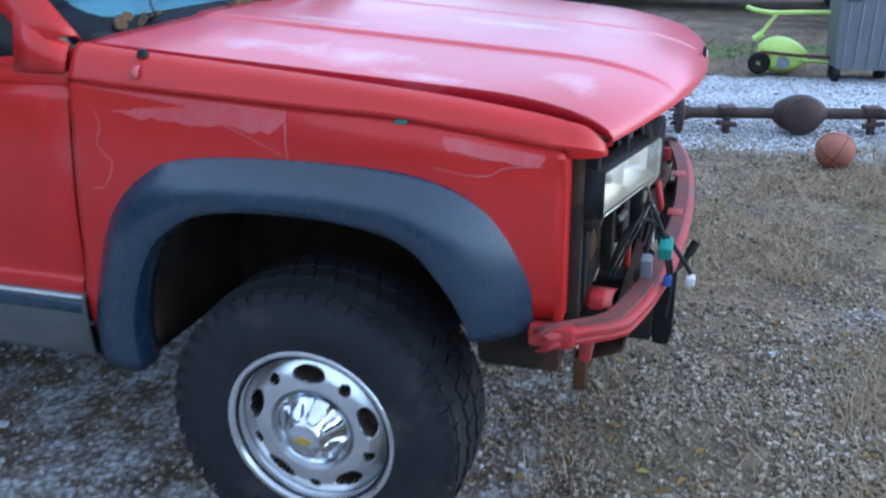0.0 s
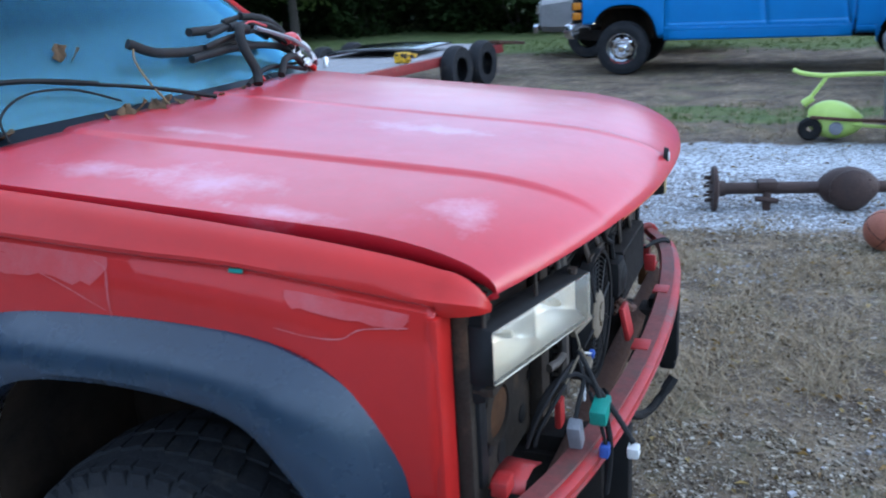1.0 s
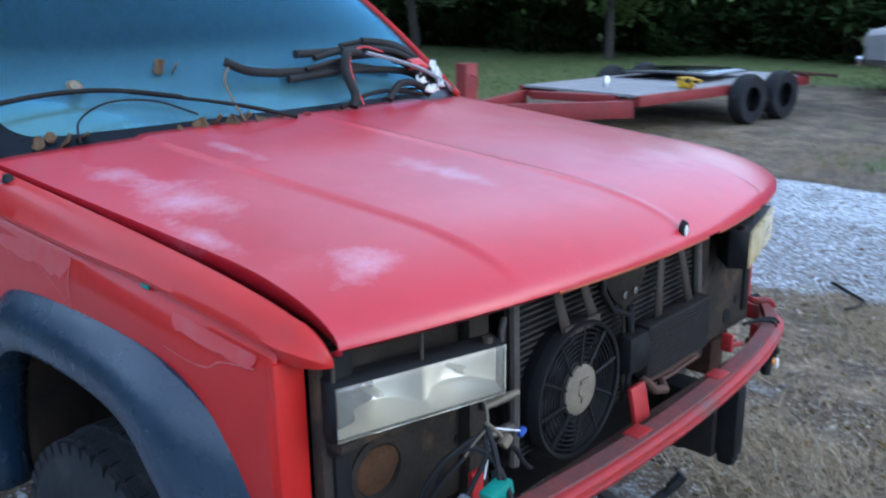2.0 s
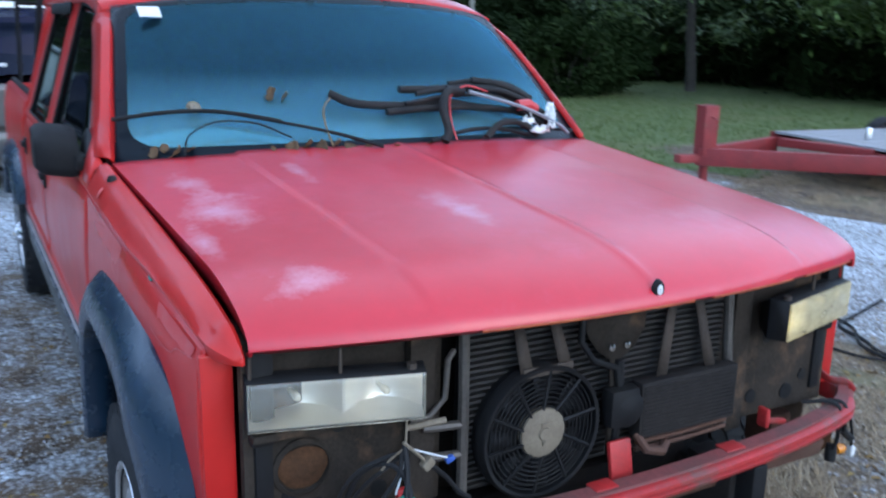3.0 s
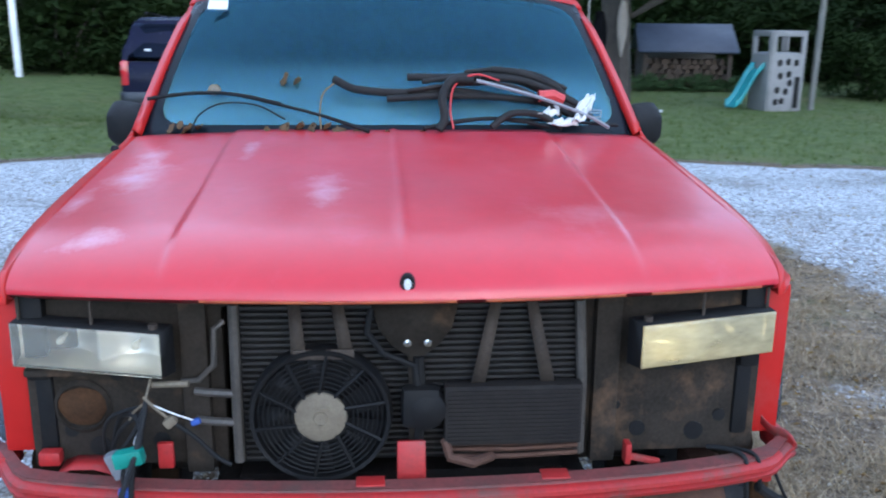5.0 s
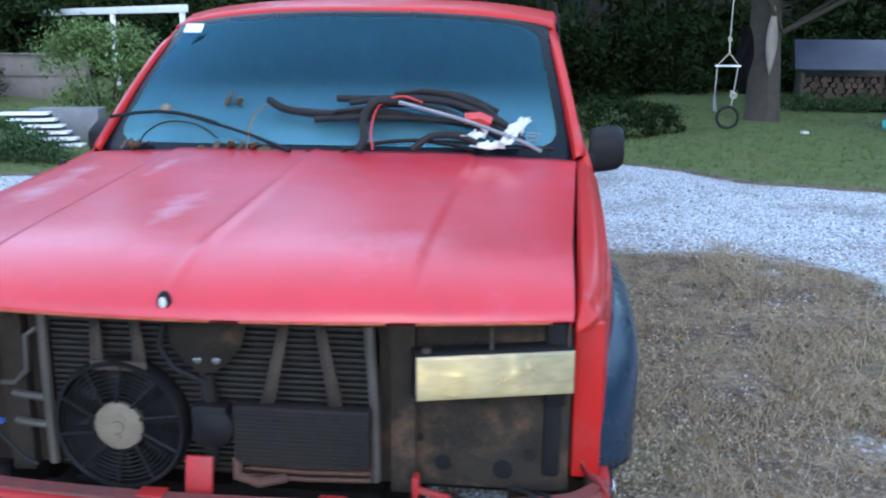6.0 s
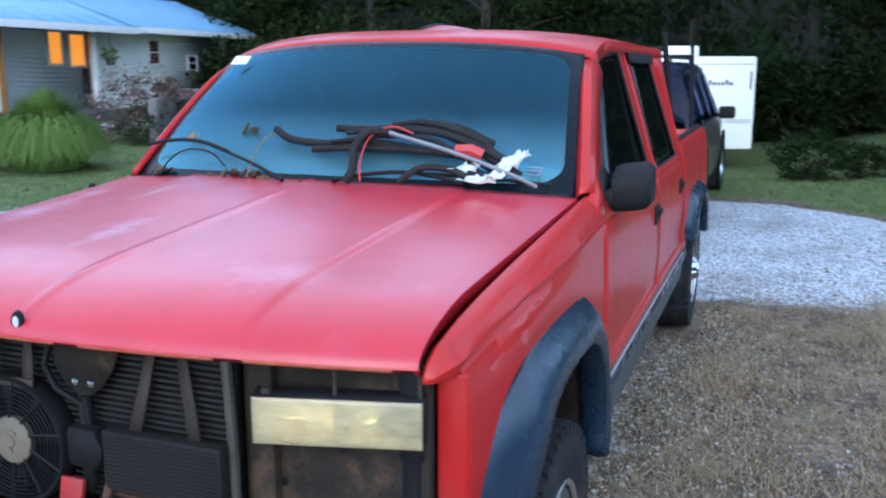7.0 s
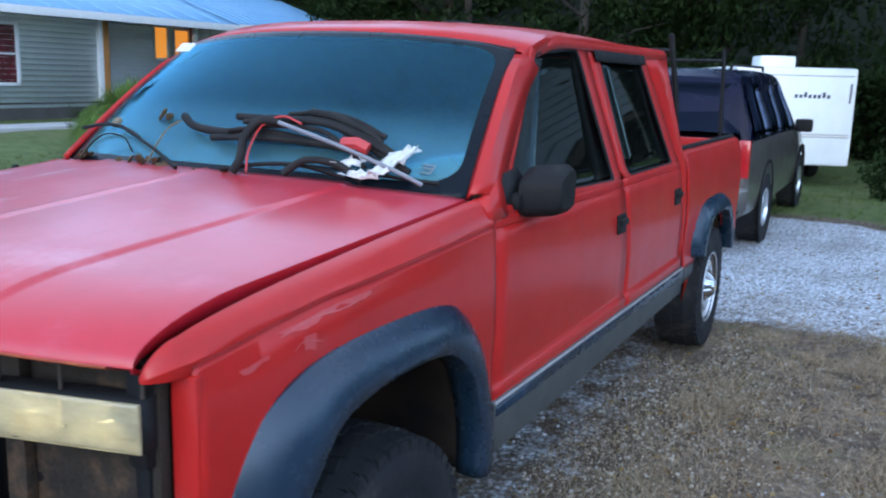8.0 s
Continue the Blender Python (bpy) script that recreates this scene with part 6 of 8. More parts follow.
def make_suv(root, paint, lower, glass_mat, rack=True, gate=None):
    """A long estate wagon: its tail at x = 0, its nose at x = -5.4."""
    bm = bmesh.new()
    rows = []
    for x, top, w in ((0.0, 1.08, 0.93), (-0.03, 1.12, 0.965), (-0.3, 1.135, 0.985), (-1.0, 1.14, 0.99), (-2.5, 1.14, 0.99), (-3.9, 1.13, 0.985), (-4.6, 1.08, 0.96), (-5.2, 1.0, 0.90), (-5.35, 0.85, 0.80)):
        half = [(w * 0.88, 0.36), (w * 0.97, 0.42), (w, 0.60), (w * 1.0, 0.85), (w * 0.985, top - 0.05), (w * 0.95, top), (w * 0.80, top + 0.02)]
        rows.append([(x, y, z) for y, z in half] + [(x, -y, z) for y, z in half[::-1]])
    grid(bm, rows, closed=True, caps=True)
    # dark arches
    part("body", bm, paint, root)
    bm = bmesh.new()
    rows = []
    for x, zt, wt in ((-0.03, 1.13, 0.93), (-0.10, 1.50, 0.84), (-0.20, 1.76, 0.76), (-0.34, 1.82, 0.73), (-1.5, 1.86, 0.74), (-2.9, 1.84, 0.74), (-3.15, 1.80, 0.73), (-3.5, 1.55, 0.80), (-4.0, 1.14, 0.88)):
        half = [(0.94, 1.12), (min(0.94, wt + 0.10), 1.12 + (zt - 1.12) * 0.5), (wt + 0.02, zt - 0.05 if zt > 1.2 else zt - 0.004), (wt - 0.06, zt), (0.3, zt + 0.015)]
        rows.append([(x, y, z) for y, z in half] + [(x, -y, z) for y, z in half[::-1]])
    grid(bm, rows, closed=True, caps=True)
    part("cabin", bm, gate or paint, root)
    bm = bmesh.new()
    rows = [[(-0.012 - d * 0.16 - (0.02 if abs(v) > 0.9 else 0), v * (0.86 - 0.12 * d), 1.16 + 0.56 * d) for v in np.linspace(-1, 1, 9)] for d in np.linspace(0, 1, 7)]
    grid(bm, rows)
    part("rear_window", bm, glass_mat, root, "dark tinted rear window", thick=0.008)
    if gate:
        bm = bmesh.new()
        grid(bm, [[(0.012 - (0.03 if abs(v) > 0.95 else 0), v * 0.84, z) for v in np.linspace(-1, 1, 13)] for z in (0.72, 0.80, 0.95, 1.08, 1.15)])
        part("tailgate", bm, paint, root, "pewter tailgate", thick=0.01)
    bm = bmesh.new()
    box(bm, (-0.09, 0, 1.45), (0.02, 0.025, 0.60), 0.004, Matrix.Rotation(radians(16), 3, "Y"))
    part("rear_wiper", bm, BLACK, root)
    for s in (1, -1):
        for x0, x1, x2, x3 in ((-0.35, -1.55, -1.50, -0.50), (-1.65, -2.45, -2.40, -1.65), (-2.55, -3.55, -3.10, -2.55)):
            bm = bmesh.new()
            rows = []
            for f in (0, 0.04, 0.12, 0.3, 0.5, 0.7, 0.88, 0.96, 1):
                inset = 0.05 * max(0, 1 - min(f, 1 - f) / 0.12) ** 2
                a, b = x0 + (x3 - x0) * f, x1 + (x2 - x1) * f
                rows.append([(a - inset + (b - a + 2 * inset) * g, s * (0.955 - 0.19 * smooth(1.1, 1.82, 1.18 + 0.54 * f)), 1.18 + 0.54 * f) for g in (0, 0.5, 1)])
            grid(bm, rows)
            part("side_window", bm, glass_mat, root, thick=0.012)
        bm = bmesh.new()
        box(bm, (-0.03, s * 0.905, 0.98), (0.09, 0.12, 0.38), 0.03)
        part("tail_light", bm, TAIL, root, "red tail light")
        bm = bmesh.new()
        box(bm, (-3.45, s * 1.08, 1.20), (0.10, 0.22, 0.17), 0.04)
        box(bm, (-3.45, s * 0.97, 1.17), (0.05, 0.10, 0.05), 0.01)
        part("side_mirror", bm, BLACK, root)
        if rack:
            bm = bmesh.new()
            tube(bm, [(-0.5, s * 0.62, 1.86), (-0.55, s * 0.62, 1.90), (-2.6, s * 0.62, 1.915), (-2.65, s * 0.62, 1.87)], 0.016, 6)
            part("roof_rail", bm, BLACK, root)
        for x in (-1.15, -4.35):
            bm = bmesh.new()
            turn_profile(bm, [(0.47, -0.012), (0.455, -0.03), (0.36, -0.03)], 32, "y", (x, s * 0.985 + (0.03 if s > 0 else 0.0), 0.44))
            part("wheel_arch", bm, BLACK, root, thick=0.01)
            hub = new("wheel")
            hub.parent = root
            hub.matrix_basis = Matrix.Translation((x, s * 0.87, 0.385)) @ Matrix.Rotation(0 if s < 0 else math.pi, 4, "Z")
            bm = bmesh.new()
            turn_profile(bm, [(0.21, 0.12), (0.37, 0.12), (0.385, 0.09), (0.385, -0.09), (0.37, -0.125), (0.30, -0.135), (0.21, -0.12)], 40)
            part("tyre", bm, TYRE, hub)
            bm = bmesh.new()
            turn_profile(bm, [(0.215, -0.118), (0.205, -0.128), (0.19, -0.10), (0.10, -0.095), (0.06, -0.115), (0.002, -0.115)], 40)
            part("rim", bm, ALLOY, hub)
    bm = bmesh.new()
    rows = []
    for v in np.linspace(-1, 1, 17):
        x = 0.10 - 0.05 * abs(v) ** 4
        rows.append([(x - 0.12, 0.97 * v, 0.69), (x - 0.01, 0.98 * v, 0.69), (x, 0.98 * v, 0.66), (x, 0.98 * v, 0.54), (x - 0.03, 0.97 * v, 0.48), (x - 0.12, 0.95 * v, 0.46)])
    grid(bm, rows)
    part("rear_bumper", bm, lower, root, thick=0.012)
    bm = bmesh.new()
    box(bm, (0.022, 0.02, 0.82), (0.012, 0.30, 0.15), 0.004)
    plate = part("number_plate", bm, PLATE, root)
    bm = bmesh.new()
    for k in range(5):
        box(bm, (0.0295, -0.08 + 0.05 * k, 0.82), (0.004, 0.026, 0.06))
    part("plate_bars", bm, NAVY, plate)
    bm = bmesh.new()
    for k in range(7):
        box(bm, (0.014, 0.62 - 0.05 * k, 0.99), (0.01, 0.032, 0.03))
    part("letter_bars", bm, SILVER, root)
    bm = bmesh.new()
    tube(bm, [(0.05, 0, 0.46), (0.2, 0, 0.46)], 0.03, 8)
    box(bm, (0.02, 0, 0.44), (0.06, 0.9, 0.07), 0.01)
    part("tow_hitch", bm, BLACK, root)
    bm = bmesh.new()
    box(bm, (-2.6, 0, 0.36), (4.9, 1.5, 0.14), 0.03)
    part("underbody", bm, WELL, root)
    bm = bmesh.new()
    box(bm, (-0.058, -0.55, 1.30), (0.006, 0.09, 0.09), 0.002, Matrix.Rotation(radians(16), 3, "Y"))
    part("window_sticker", bm, WHITE_PL, root)


tan_suv = thing("suv", "pewter tan long wagon with tinted windows, parked behind the pickup", "suv", pose(-8.0, -0.30, 0.0, 0, 0, 0))
make_suv(tan_suv, PEWTER, PEWTER, PRIVACY, gate=NAVY)
navy_suv = thing("suv", "dark navy wagon with roof rails, parked on the grass", "suv", pose(-12.25, -2.95, -0.07, 0, -2.2, 4))
make_suv(navy_suv, NAVY, mat("dull_dark_bumper", (0.045, 0.05, 0.06), None, 5, 0.45, metal=0.3), PRIVACY)

# a parked truck's nose beyond the blue pickup, with tyres stacked on it
old = thing("old_truck", "grey truck with chrome grille and stacked tyres on its hood", "truck", pose(-4.3, 15.2, 0, 0, 0, 188))
bm = bmesh.new()
rows = []
for x, z0, z1, w in ((0.0, 0.55, 1.02, 0.86), (-0.05, 0.5, 1.08, 0.92), (-0.6, 0.48, 1.14, 0.95), (-1.5, 0.48, 1.18, 0.95), (-3.6, 0.48, 1.2, 0.95)):
    rows.append([(x, w * 0.9, z0), (x, w, z0 + 0.1), (x, w, z1 - 0.1), (x, w * 0.85, z1), (x, -w * 0.85, z1), (x, -w, z1 - 0.1), (x, -w, z0 + 0.1), (x, -w * 0.9, z0)])
grid(bm, rows, closed=True, caps=True)
part("body", bm, mat("grey_truck_paint", (0.24, 0.24, 0.24), None, 3, 0.4, coat=0.3), old)
bm = bmesh.new()
for k in range(6):
    box(bm, (0.02, 0, 0.74 + 0.055 * k), (0.03, 1.3, 0.022), 0.006)
box(bm, (0.06, 0, 0.56), (0.10, 1.85, 0.16), 0.03)
part("grille_bar", bm, CHROME, old, "chrome grille and bumper")
for s in (1, -1):
    bm = bmesh.new()
    box(bm, (0.02, s * 0.78, 0.9), (0.05, 0.18, 0.16), 0.03)
    part("headlight", bm, CLEAR_LENS, old)
    bm = bmesh.new()
    turn_profile(bm, [(0.2, -0.1), (0.36, -0.12), (0.38, 0), (0.36, 0.12), (0.2, 0.1)], 28, "y", (-0.9, s * 0.84, 0.38))
    part("tyre", bm, TYRE, old)
bm = bmesh.new()
box(bm, (-2.5, 0, 1.55), (1.6, 1.6, 0.75), 0.15)
part("cab", bm, NAVY, old)
for k, z in enumerate((1.26, 1.46)):
    bm = bmesh.new()
    turn_profile(bm, [(0.2, -0.09), (0.34, -0.10), (0.37, -0.06), (0.37, 0.06), (0.34, 0.10), (0.2, 0.09), (0.2, -0.09)], 32, "z")
    t = solo("spare_tyre", bm, TYRE, "black worn tyre lying on a truck hood", "tyre", "tyres on the hood")
    t.location = (-3.75 + 0.05 * k, 15.15 - 0.05 * k, z)

# camper by the woods
rv = thing("camper_trailer", "white camper trailer with a roof air conditioner", "camper", pose(-19.27, -0.24, 0.02, 0, 0, 22))
bm = bmesh.new()
box(bm, (-2.6, 0, 1.04), (5.2, 2.5, 2.06), 0.07)
part("body", bm, WHITE_PAINT, rv)
bm = bmesh.new()
box(bm, (-1.0, -0.26, 2.19), (0.85, 0.75, 0.25), 0.06)
part("air_conditioner", bm, WHITE_PAINT, rv)
bm = bmesh.new()
for z in (0.62, 0.67, 1.9):
    box(bm, (0.004, 0, z), (0.012, 2.35, 0.018))
part("stripe", bm, mat("beige_stripe", (0.35, 0.32, 0.28), None, 9, 0.5), rv)
bm = bmesh.new()
for k in range(8):
    box(bm, (0.005, 0.02 + 0.095 * k, 1.47 + (0.03 if k in (2, 6) else 0)), (0.01, 0.06, 0.11 if k in (2, 6) else 0.075))
part("lettering_bars", bm, mat("dark_lettering", (0.05, 0.06, 0.09), None, 9, 0.5), rv)
bm = bmesh.new()
tube(bm, [(0.03, 1.12, 1.35), (0.04, 1.12, 1.75)], 0.02, 6)
part("grab_handle", bm, GREY_PL, rv)
for x, z, w, h in ((-1.6, 1.25, 0.5, 0.5), (-0.45, 1.4, 0.25, 0.7)):
    bm = bmesh.new()
    box(bm, (x, -1.255, z), (w, 0.02, h), 0.006)
    part("window", bm, PRIVACY, rv)
bm = bmesh.new()
tube(bm, [(-0.05, -1.22, 0.1), (-0.05, -1.24, 2.0)], 0.03, 6)
tube(bm, [(-0.5, -1.28, 1.95), (-4.5, -1.28, 1.95)], 0.05, 8)
part("awning", bm, GREY_PL, rv)
for s in (1, -1):
    for x in (-2.2, -3.0):
        bm = bmesh.new()
        turn_profile(bm, [(0.002, -0.1), (0.18, -0.1), (0.30, -0.11), (0.33, 0), (0.3, 0.11)], 28, "y", (x, s * 1.12, -0.1))
        part("wheel", bm, TYRE, rv)


# ---- flat trailer ----
TRAILER_RED = mat("trailer_red_paint", (0.25, 0.022, 0.022), (0.17, 0.02, 0.02), 5, 0.55, fine=0.3, spot=((0.18, 0.08, 0.05), 6, 0.6, 0.75))
DECK = mat("weathered_deck_boards", (0.30, 0.30, 0.31), (0.22, 0.21, 0.20), 4, 0.75, fine=0.35, bump=0.2)
tr = thing("flat_trailer", "red steel flatbed trailer with weathered plank deck", "trailer", pose(-5.35, 9.9, -0.20, 0, 0, -8))
bm = bmesh.new()
for s in (1, -1):
    box(bm, (s * 1.02, 0, 0.66), (0.07, 3.9, 0.13), 0.008)
for y in np.linspace(-1.9, 1.9, 6):
    box(bm, (0, y, 0.63), (2.0, 0.06, 0.08), 0.006)
part("frame", bm, TRAILER_RED, tr)
for s in (1, -1):
    bm = bmesh.new()
    a, b = Vector((s * 0.95, -1.95, 0.56)), Vector((-0.45, -3.5, 0.52))
    d = (b - a)
    box(bm, (a + b) / 2, (0.10, d.length, 0.21), 0.008, d.to_track_quat("Y", "Z").to_matrix())
    part("drawbar", bm, TRAILER_RED, tr)
bm = bmesh.new()
box(bm, (-0.45, -3.42, 0.82), (0.19, 0.19, 0.58), 0.012)
box(bm, (-0.45, -3.42, 1.12), (0.205, 0.205, 0.02), 0.004)
box(bm, (-0.45, -3.42, 0.37), (0.08, 0.08, 0.36), 0.006)
tube(bm, [(-0.37, -3.42, 1.0), (-0.25, -3.42, 0.96), (-0.25, -3.42, 0.86)], 0.012, 6)
part("jack_post", bm, TRAILER_RED, tr, "tall red square jack post")
bm = bmesh.new()
box(bm, (0.1, -2.1, 0.66), (1.2, 0.12, 0.1), 0.01, Matrix.Rotation(radians(18), 3, "Z"))
box(bm, (-0.47, -3.62, 0.50), (0.14, 0.34, 0.1), 0.02)
part("coupler", bm, TRAILER_RED, tr)
bm = bmesh.new()
box(bm, (0, 0, 0), (0.155, 3.88, 0.035), 0.004)
board = mesh_of("deck_board", bm, DECK)
for k in range(12):
    o = new("deck_board", board)
    o.parent = tr
    o.location = (-0.90 + 0.1635 * k, 0, 0.715 + 0.003 * (k % 2))
for s in (1, -1):
    for y in (0.15, 0.95):
        bm = bmesh.new()
        turn_profile(bm, [(0.002, -0.09), (0.17, -0.09), (0.31, -0.1), (0.335, -0.05), (0.335, 0.05), (0.31, 0.1), (0.17, 0.09)], 32, "x", (s * 1.18, y, 0.535))
        part("wheel", bm, TYRE, tr)
bm = bmesh.new()
box(bm, (0.95, 2.25, 0.72), (0.25, 1.0, 0.05), 0.01, Matrix.Rotation(radians(-6), 3, "X"))
part("ramp", bm, RUSTY, tr)
bm = bmesh.new()
rows = [[(x, y, 0.80 + 0.05 * math.cos(x * 1.6) * math.cos(y)) for x in np.linspace(-0.85, 0.65, 9)] for y in np.linspace(-0.5, 0.8, 9)]
grid(bm, rows)
bmesh.ops.transform(bm, matrix=Matrix.Translation((-5.3, 10.2, -0.2)), verts=bm.verts)
solo("body_panel", bm, mat("black_gloss_panel", (0.012, 0.014, 0.018), None, 5, 0.15, coat=0.8), "glossy black car panel lying on the trailer", "car part", thick=0.03)
bm = bmesh.new()
box(bm, (0, 0, 0), (0.22, 0.12, 0.14), 0.03)
box(bm, (0.14, 0, 0.02), (0.14, 0.05, 0.06), 0.02)
drill = solo("power_tool", bm, mat("yellow_tool_plastic", (0.75, 0.42, 0.02), (0.02, 0.02, 0.02), 20, 0.5, fine=0.0, cut=(0.5, 0.55)), "yellow and black power tool on the trailer deck", "tool")
drill.location = (-4.55, 8.9, 0.61)
bm = bmesh.new()
turn_profile(bm, [(0.002, 0.0), (0.035, 0.0), (0.035, 0.13), (0.028, 0.14), (0.002, 0.14)], 20, "z")
can = solo("drink_can", bm, ALLOY, "plain silver can on the trailer deck", "can")
can.location = (-5.5, 8.5, 0.54)


# ---- things on the gravel ----
ax = thing("truck_axle", "rusty bare rear axle with differential, lying on gravel", "axle", pose(0.78, 4.25, 0.15, 0, 0, 12))
bm = bmesh.new()
tube(bm, [(-0.86, 0, 0), (0.86, 0, 0)], 0.042, 12)
part("axle_tube", bm, AXLE, ax)
bm = bmesh.new()
rows = []
for k in range(11):
    a = math.pi * k / 10
    rows.append([(-0.19 * math.cos(a), (0.04 + 0.10 * math.sin(a) ** 1.5) * math.cos(b), (0.04 + 0.10 * math.sin(a) ** 1.5) * math.sin(b)) for b in np.linspace(0, 2 * math.pi, 19)[:-1]])
grid(bm, rows, closed=True)
turn_profile(bm, [(0.13, -0.08), (0.14, -0.09), (0.14, -0.105), (0.11, -0.135), (0.05, -0.15), (0.002, -0.15)], 24, "y")
part("differential", bm, AXLE, ax, "round rusty differential housing")
for k in range(10):
    bm = bmesh.new()
    a = 2 * math.pi * k / 10
    tube(bm, [(0.126 * math.cos(a), -0.10, 0.126 * math.sin(a)), (0.126 * math.cos(a), -0.118, 0.126 * math.sin(a))], 0.011, 6)
    part("cover_bolt", bm, AXLE, ax)
for s in (1, -1):
    bm = bmesh.new()
    turn_profile(bm, [(0.002, 0.0), (0.10, 0.0), (0.155, 0.008), (0.16, 0.03), (0.145, 0.04), (0.06, 0.05), (0.05, 0.10), (0.002, 0.10)], 28, "x", (s * 0.84 - (0.05 if s > 0 else 0.05), 0, 0))
    for k in range(8):
        a = 2 * math.pi * k / 8
        stud = bmesh.new()
        tube(stud, [(s * 0.86, 0.085 * math.cos(a), 0.085 * math.sin(a)), (s * 0.93, 0.085 * math.cos(a), 0.085 * math.sin(a))], 0.010, 6)
        part("wheel_stud", stud, AXLE, ax)
    part("wheel_flange", bm, AXLE, ax)
    bm = bmesh.new()
    box(bm, (s * 0.52, 0.0, 0.03), (0.13, 0.12, 0.05), 0.01)
    box(bm, (s * 0.52, -0.02, -0.085), (0.05, 0.06, 0.13), 0.01)
    tube(bm, [(s * 0.6, -0.05, -0.06), (s * 0.45, -0.05, -0.08)], 0.02, 8)
    part("spring_perch", bm, AXLE, ax)

BALL = mat("worn_basketball", (0.36, 0.12, 0.075), (0.27, 0.085, 0.055), 6, 0.7, fine=0.3, bump=0.2, bscale=160)
ball = thing("basketball", "worn faded orange basketball on the dry grass", "ball", pose(0.955, 3.33, 0.122, 20, 30, 0))
bm = bmesh.new()
bmesh.ops.create_uvsphere(bm, u_segments=32, v_segments=20, radius=0.122)
part("ball_skin", bm, BALL, ball)
for m in (Matrix(), Matrix.Rotation(radians(90), 3, "X"), Matrix.Rotation(radians(90), 3, "Y")):
    bm = bmesh.new()
    tube(bm, [m @ Vector((0.1222 * math.cos(a), 0.1222 * math.sin(a), 0)) for a in np.linspace(0, 2 * math.pi, 41)], 0.0022, 5)
    part("seam", bm, BLACK, ball)

BIN = mat("grey_bin_plastic", (0.20, 0.205, 0.22), (0.16, 0.165, 0.18), 4, 0.5, fine=0.15)
bn = thing("wheeled_bin", "grey plastic wheeled tool bin with black latches", "bin", pose(1.46, 6.62, 0, 0, 0, 6))
bm = bmesh.new()
rows = []
for z, w, d in ((0.12, 0.265, 0.22), (0.14, 0.28, 0.235), (0.80, 0.315, 0.27), (0.82, 0.33, 0.285), (0.86, 0.33, 0.285)):
    rows.append([(p.x, p.y, z) for p in rounded([(-w, -d), (w, -d), (w, d), (-w, d)], 0.05)])
grid(bm, rows, closed=True, caps=True)
part("body", bm, BIN, bn)
bm = bmesh.new()
rows = []
for z, w, d in ((0.865, 0.34, 0.295), (0.93, 0.34, 0.295), (0.965, 0.32, 0.275), (0.98, 0.27, 0.23)):
    rows.append([(p.x, p.y, z) for p in rounded([(-w, -d), (w, -d), (w, d), (-w, d)], 0.06)])
grid(bm, rows, closed=True, caps=True)
part("lid", bm, BIN, bn)
for x in (-0.21, 0.21):
    bm = bmesh.new()
    box(bm, (x, -0.292, 0.82), (0.13, 0.03, 0.14), 0.01)
    part("latch", bm, mat("dark_latch", (0.07, 0.075, 0.085), None, 9, 0.5), bn)
    bm = bmesh.new()
    turn_profile(bm, [(0.002, -0.03), (0.07, -0.03), (0.075, 0), (0.07, 0.03), (0.002, 0.03)], 20, "x", (x * 1.2, -0.17, 0.075))
    box(bm, (x, 0.12, 0.06), (0.09, 0.12, 0.12), 0.01)
    part("foot_wheel", bm, BLACK, bn)
for x in np.linspace(-0.22, 0.22, 5):
    bm = bmesh.new()
    box(bm, (x, -0.256, 0.45), (0.02, 0.022, 0.6), 0.006, Matrix.Rotation(radians(3), 3, "X"))
    part("rib", bm, BIN, bn)

LIME = mat("lime_green_plastic", (0.56, 0.74, 0.18), (0.46, 0.64, 0.14), 6, 0.4, fine=0.1)
toy = thing("ride_on_toy", "lime green plastic ride-on trike tipped on its side", "toy", pose(0.74, 6.72, 0))
bm = bmesh.new()
rows = []
for k in range(15):
    f = k / 14
    r0 = math.sin(math.pi * (0.06 + 0.90 * f)) ** 0.55
    w, h = 0.15 * r0, (0.19 - 0.03 * f) * r0
    rows.append([(-0.22 + 0.46 * f, w * math.cos(a) * (1 + 0.08 * math.cos(3 * a)), 0.205 - 0.035 * f + h * math.sin(a)) for a in np.linspace(0, 2 * math.pi, 19)[:-1]])
grid(bm, rows, closed=True, caps=True)
part("body", bm, LIME, toy)
bm = bmesh.new()
tube(bm, spline([(-0.24, 0, 0.34), (-0.20, 0, 0.40), (-0.08, 0, 0.58)], 8), 0.018, 8)
tube(bm, [(-0.27, 0, 0.33), (-0.19, 0, 0.39)], 0.035, 10)
part("stem", bm, LIME, toy)
bm = bmesh.new()
tube(bm, spline([(-0.37, -0.02, 0.645), (-0.28, 0, 0.61), (-0.10, 0, 0.59), (0.15, 0, 0.60), (0.50, 0.02, 0.60)], 16), 0.021, 8)
part("handlebar", bm, LIME, toy)
bm = bmesh.new()
turn_profile(bm, [(0.03, -0.03), (0.085, -0.04), (0.105, -0.02), (0.105, 0.02), (0.085, 0.04), (0.03, 0.03)], 28, "y", (-0.20, -0.12, 0.12))
part("wheel", bm, BLACK, toy)
bm = bmesh.new()
turn_profile(bm, [(0.002, -0.012), (0.05, -0.01), (0.06, 0.0), (0.06, 0.03)], 20, "y", (0.02, -0.155, 0.13))
part("hub", bm, GREY_PL, toy)
bm = bmesh.new()
tube(bm, [(-0.20, -0.165, 0.235), (0.10, -0.17, 0.215), (0.46, -0.12, 0.195)], 0.015, 8)
part("frame_rod", bm, RUSTY, toy)
bm = bmesh.new()
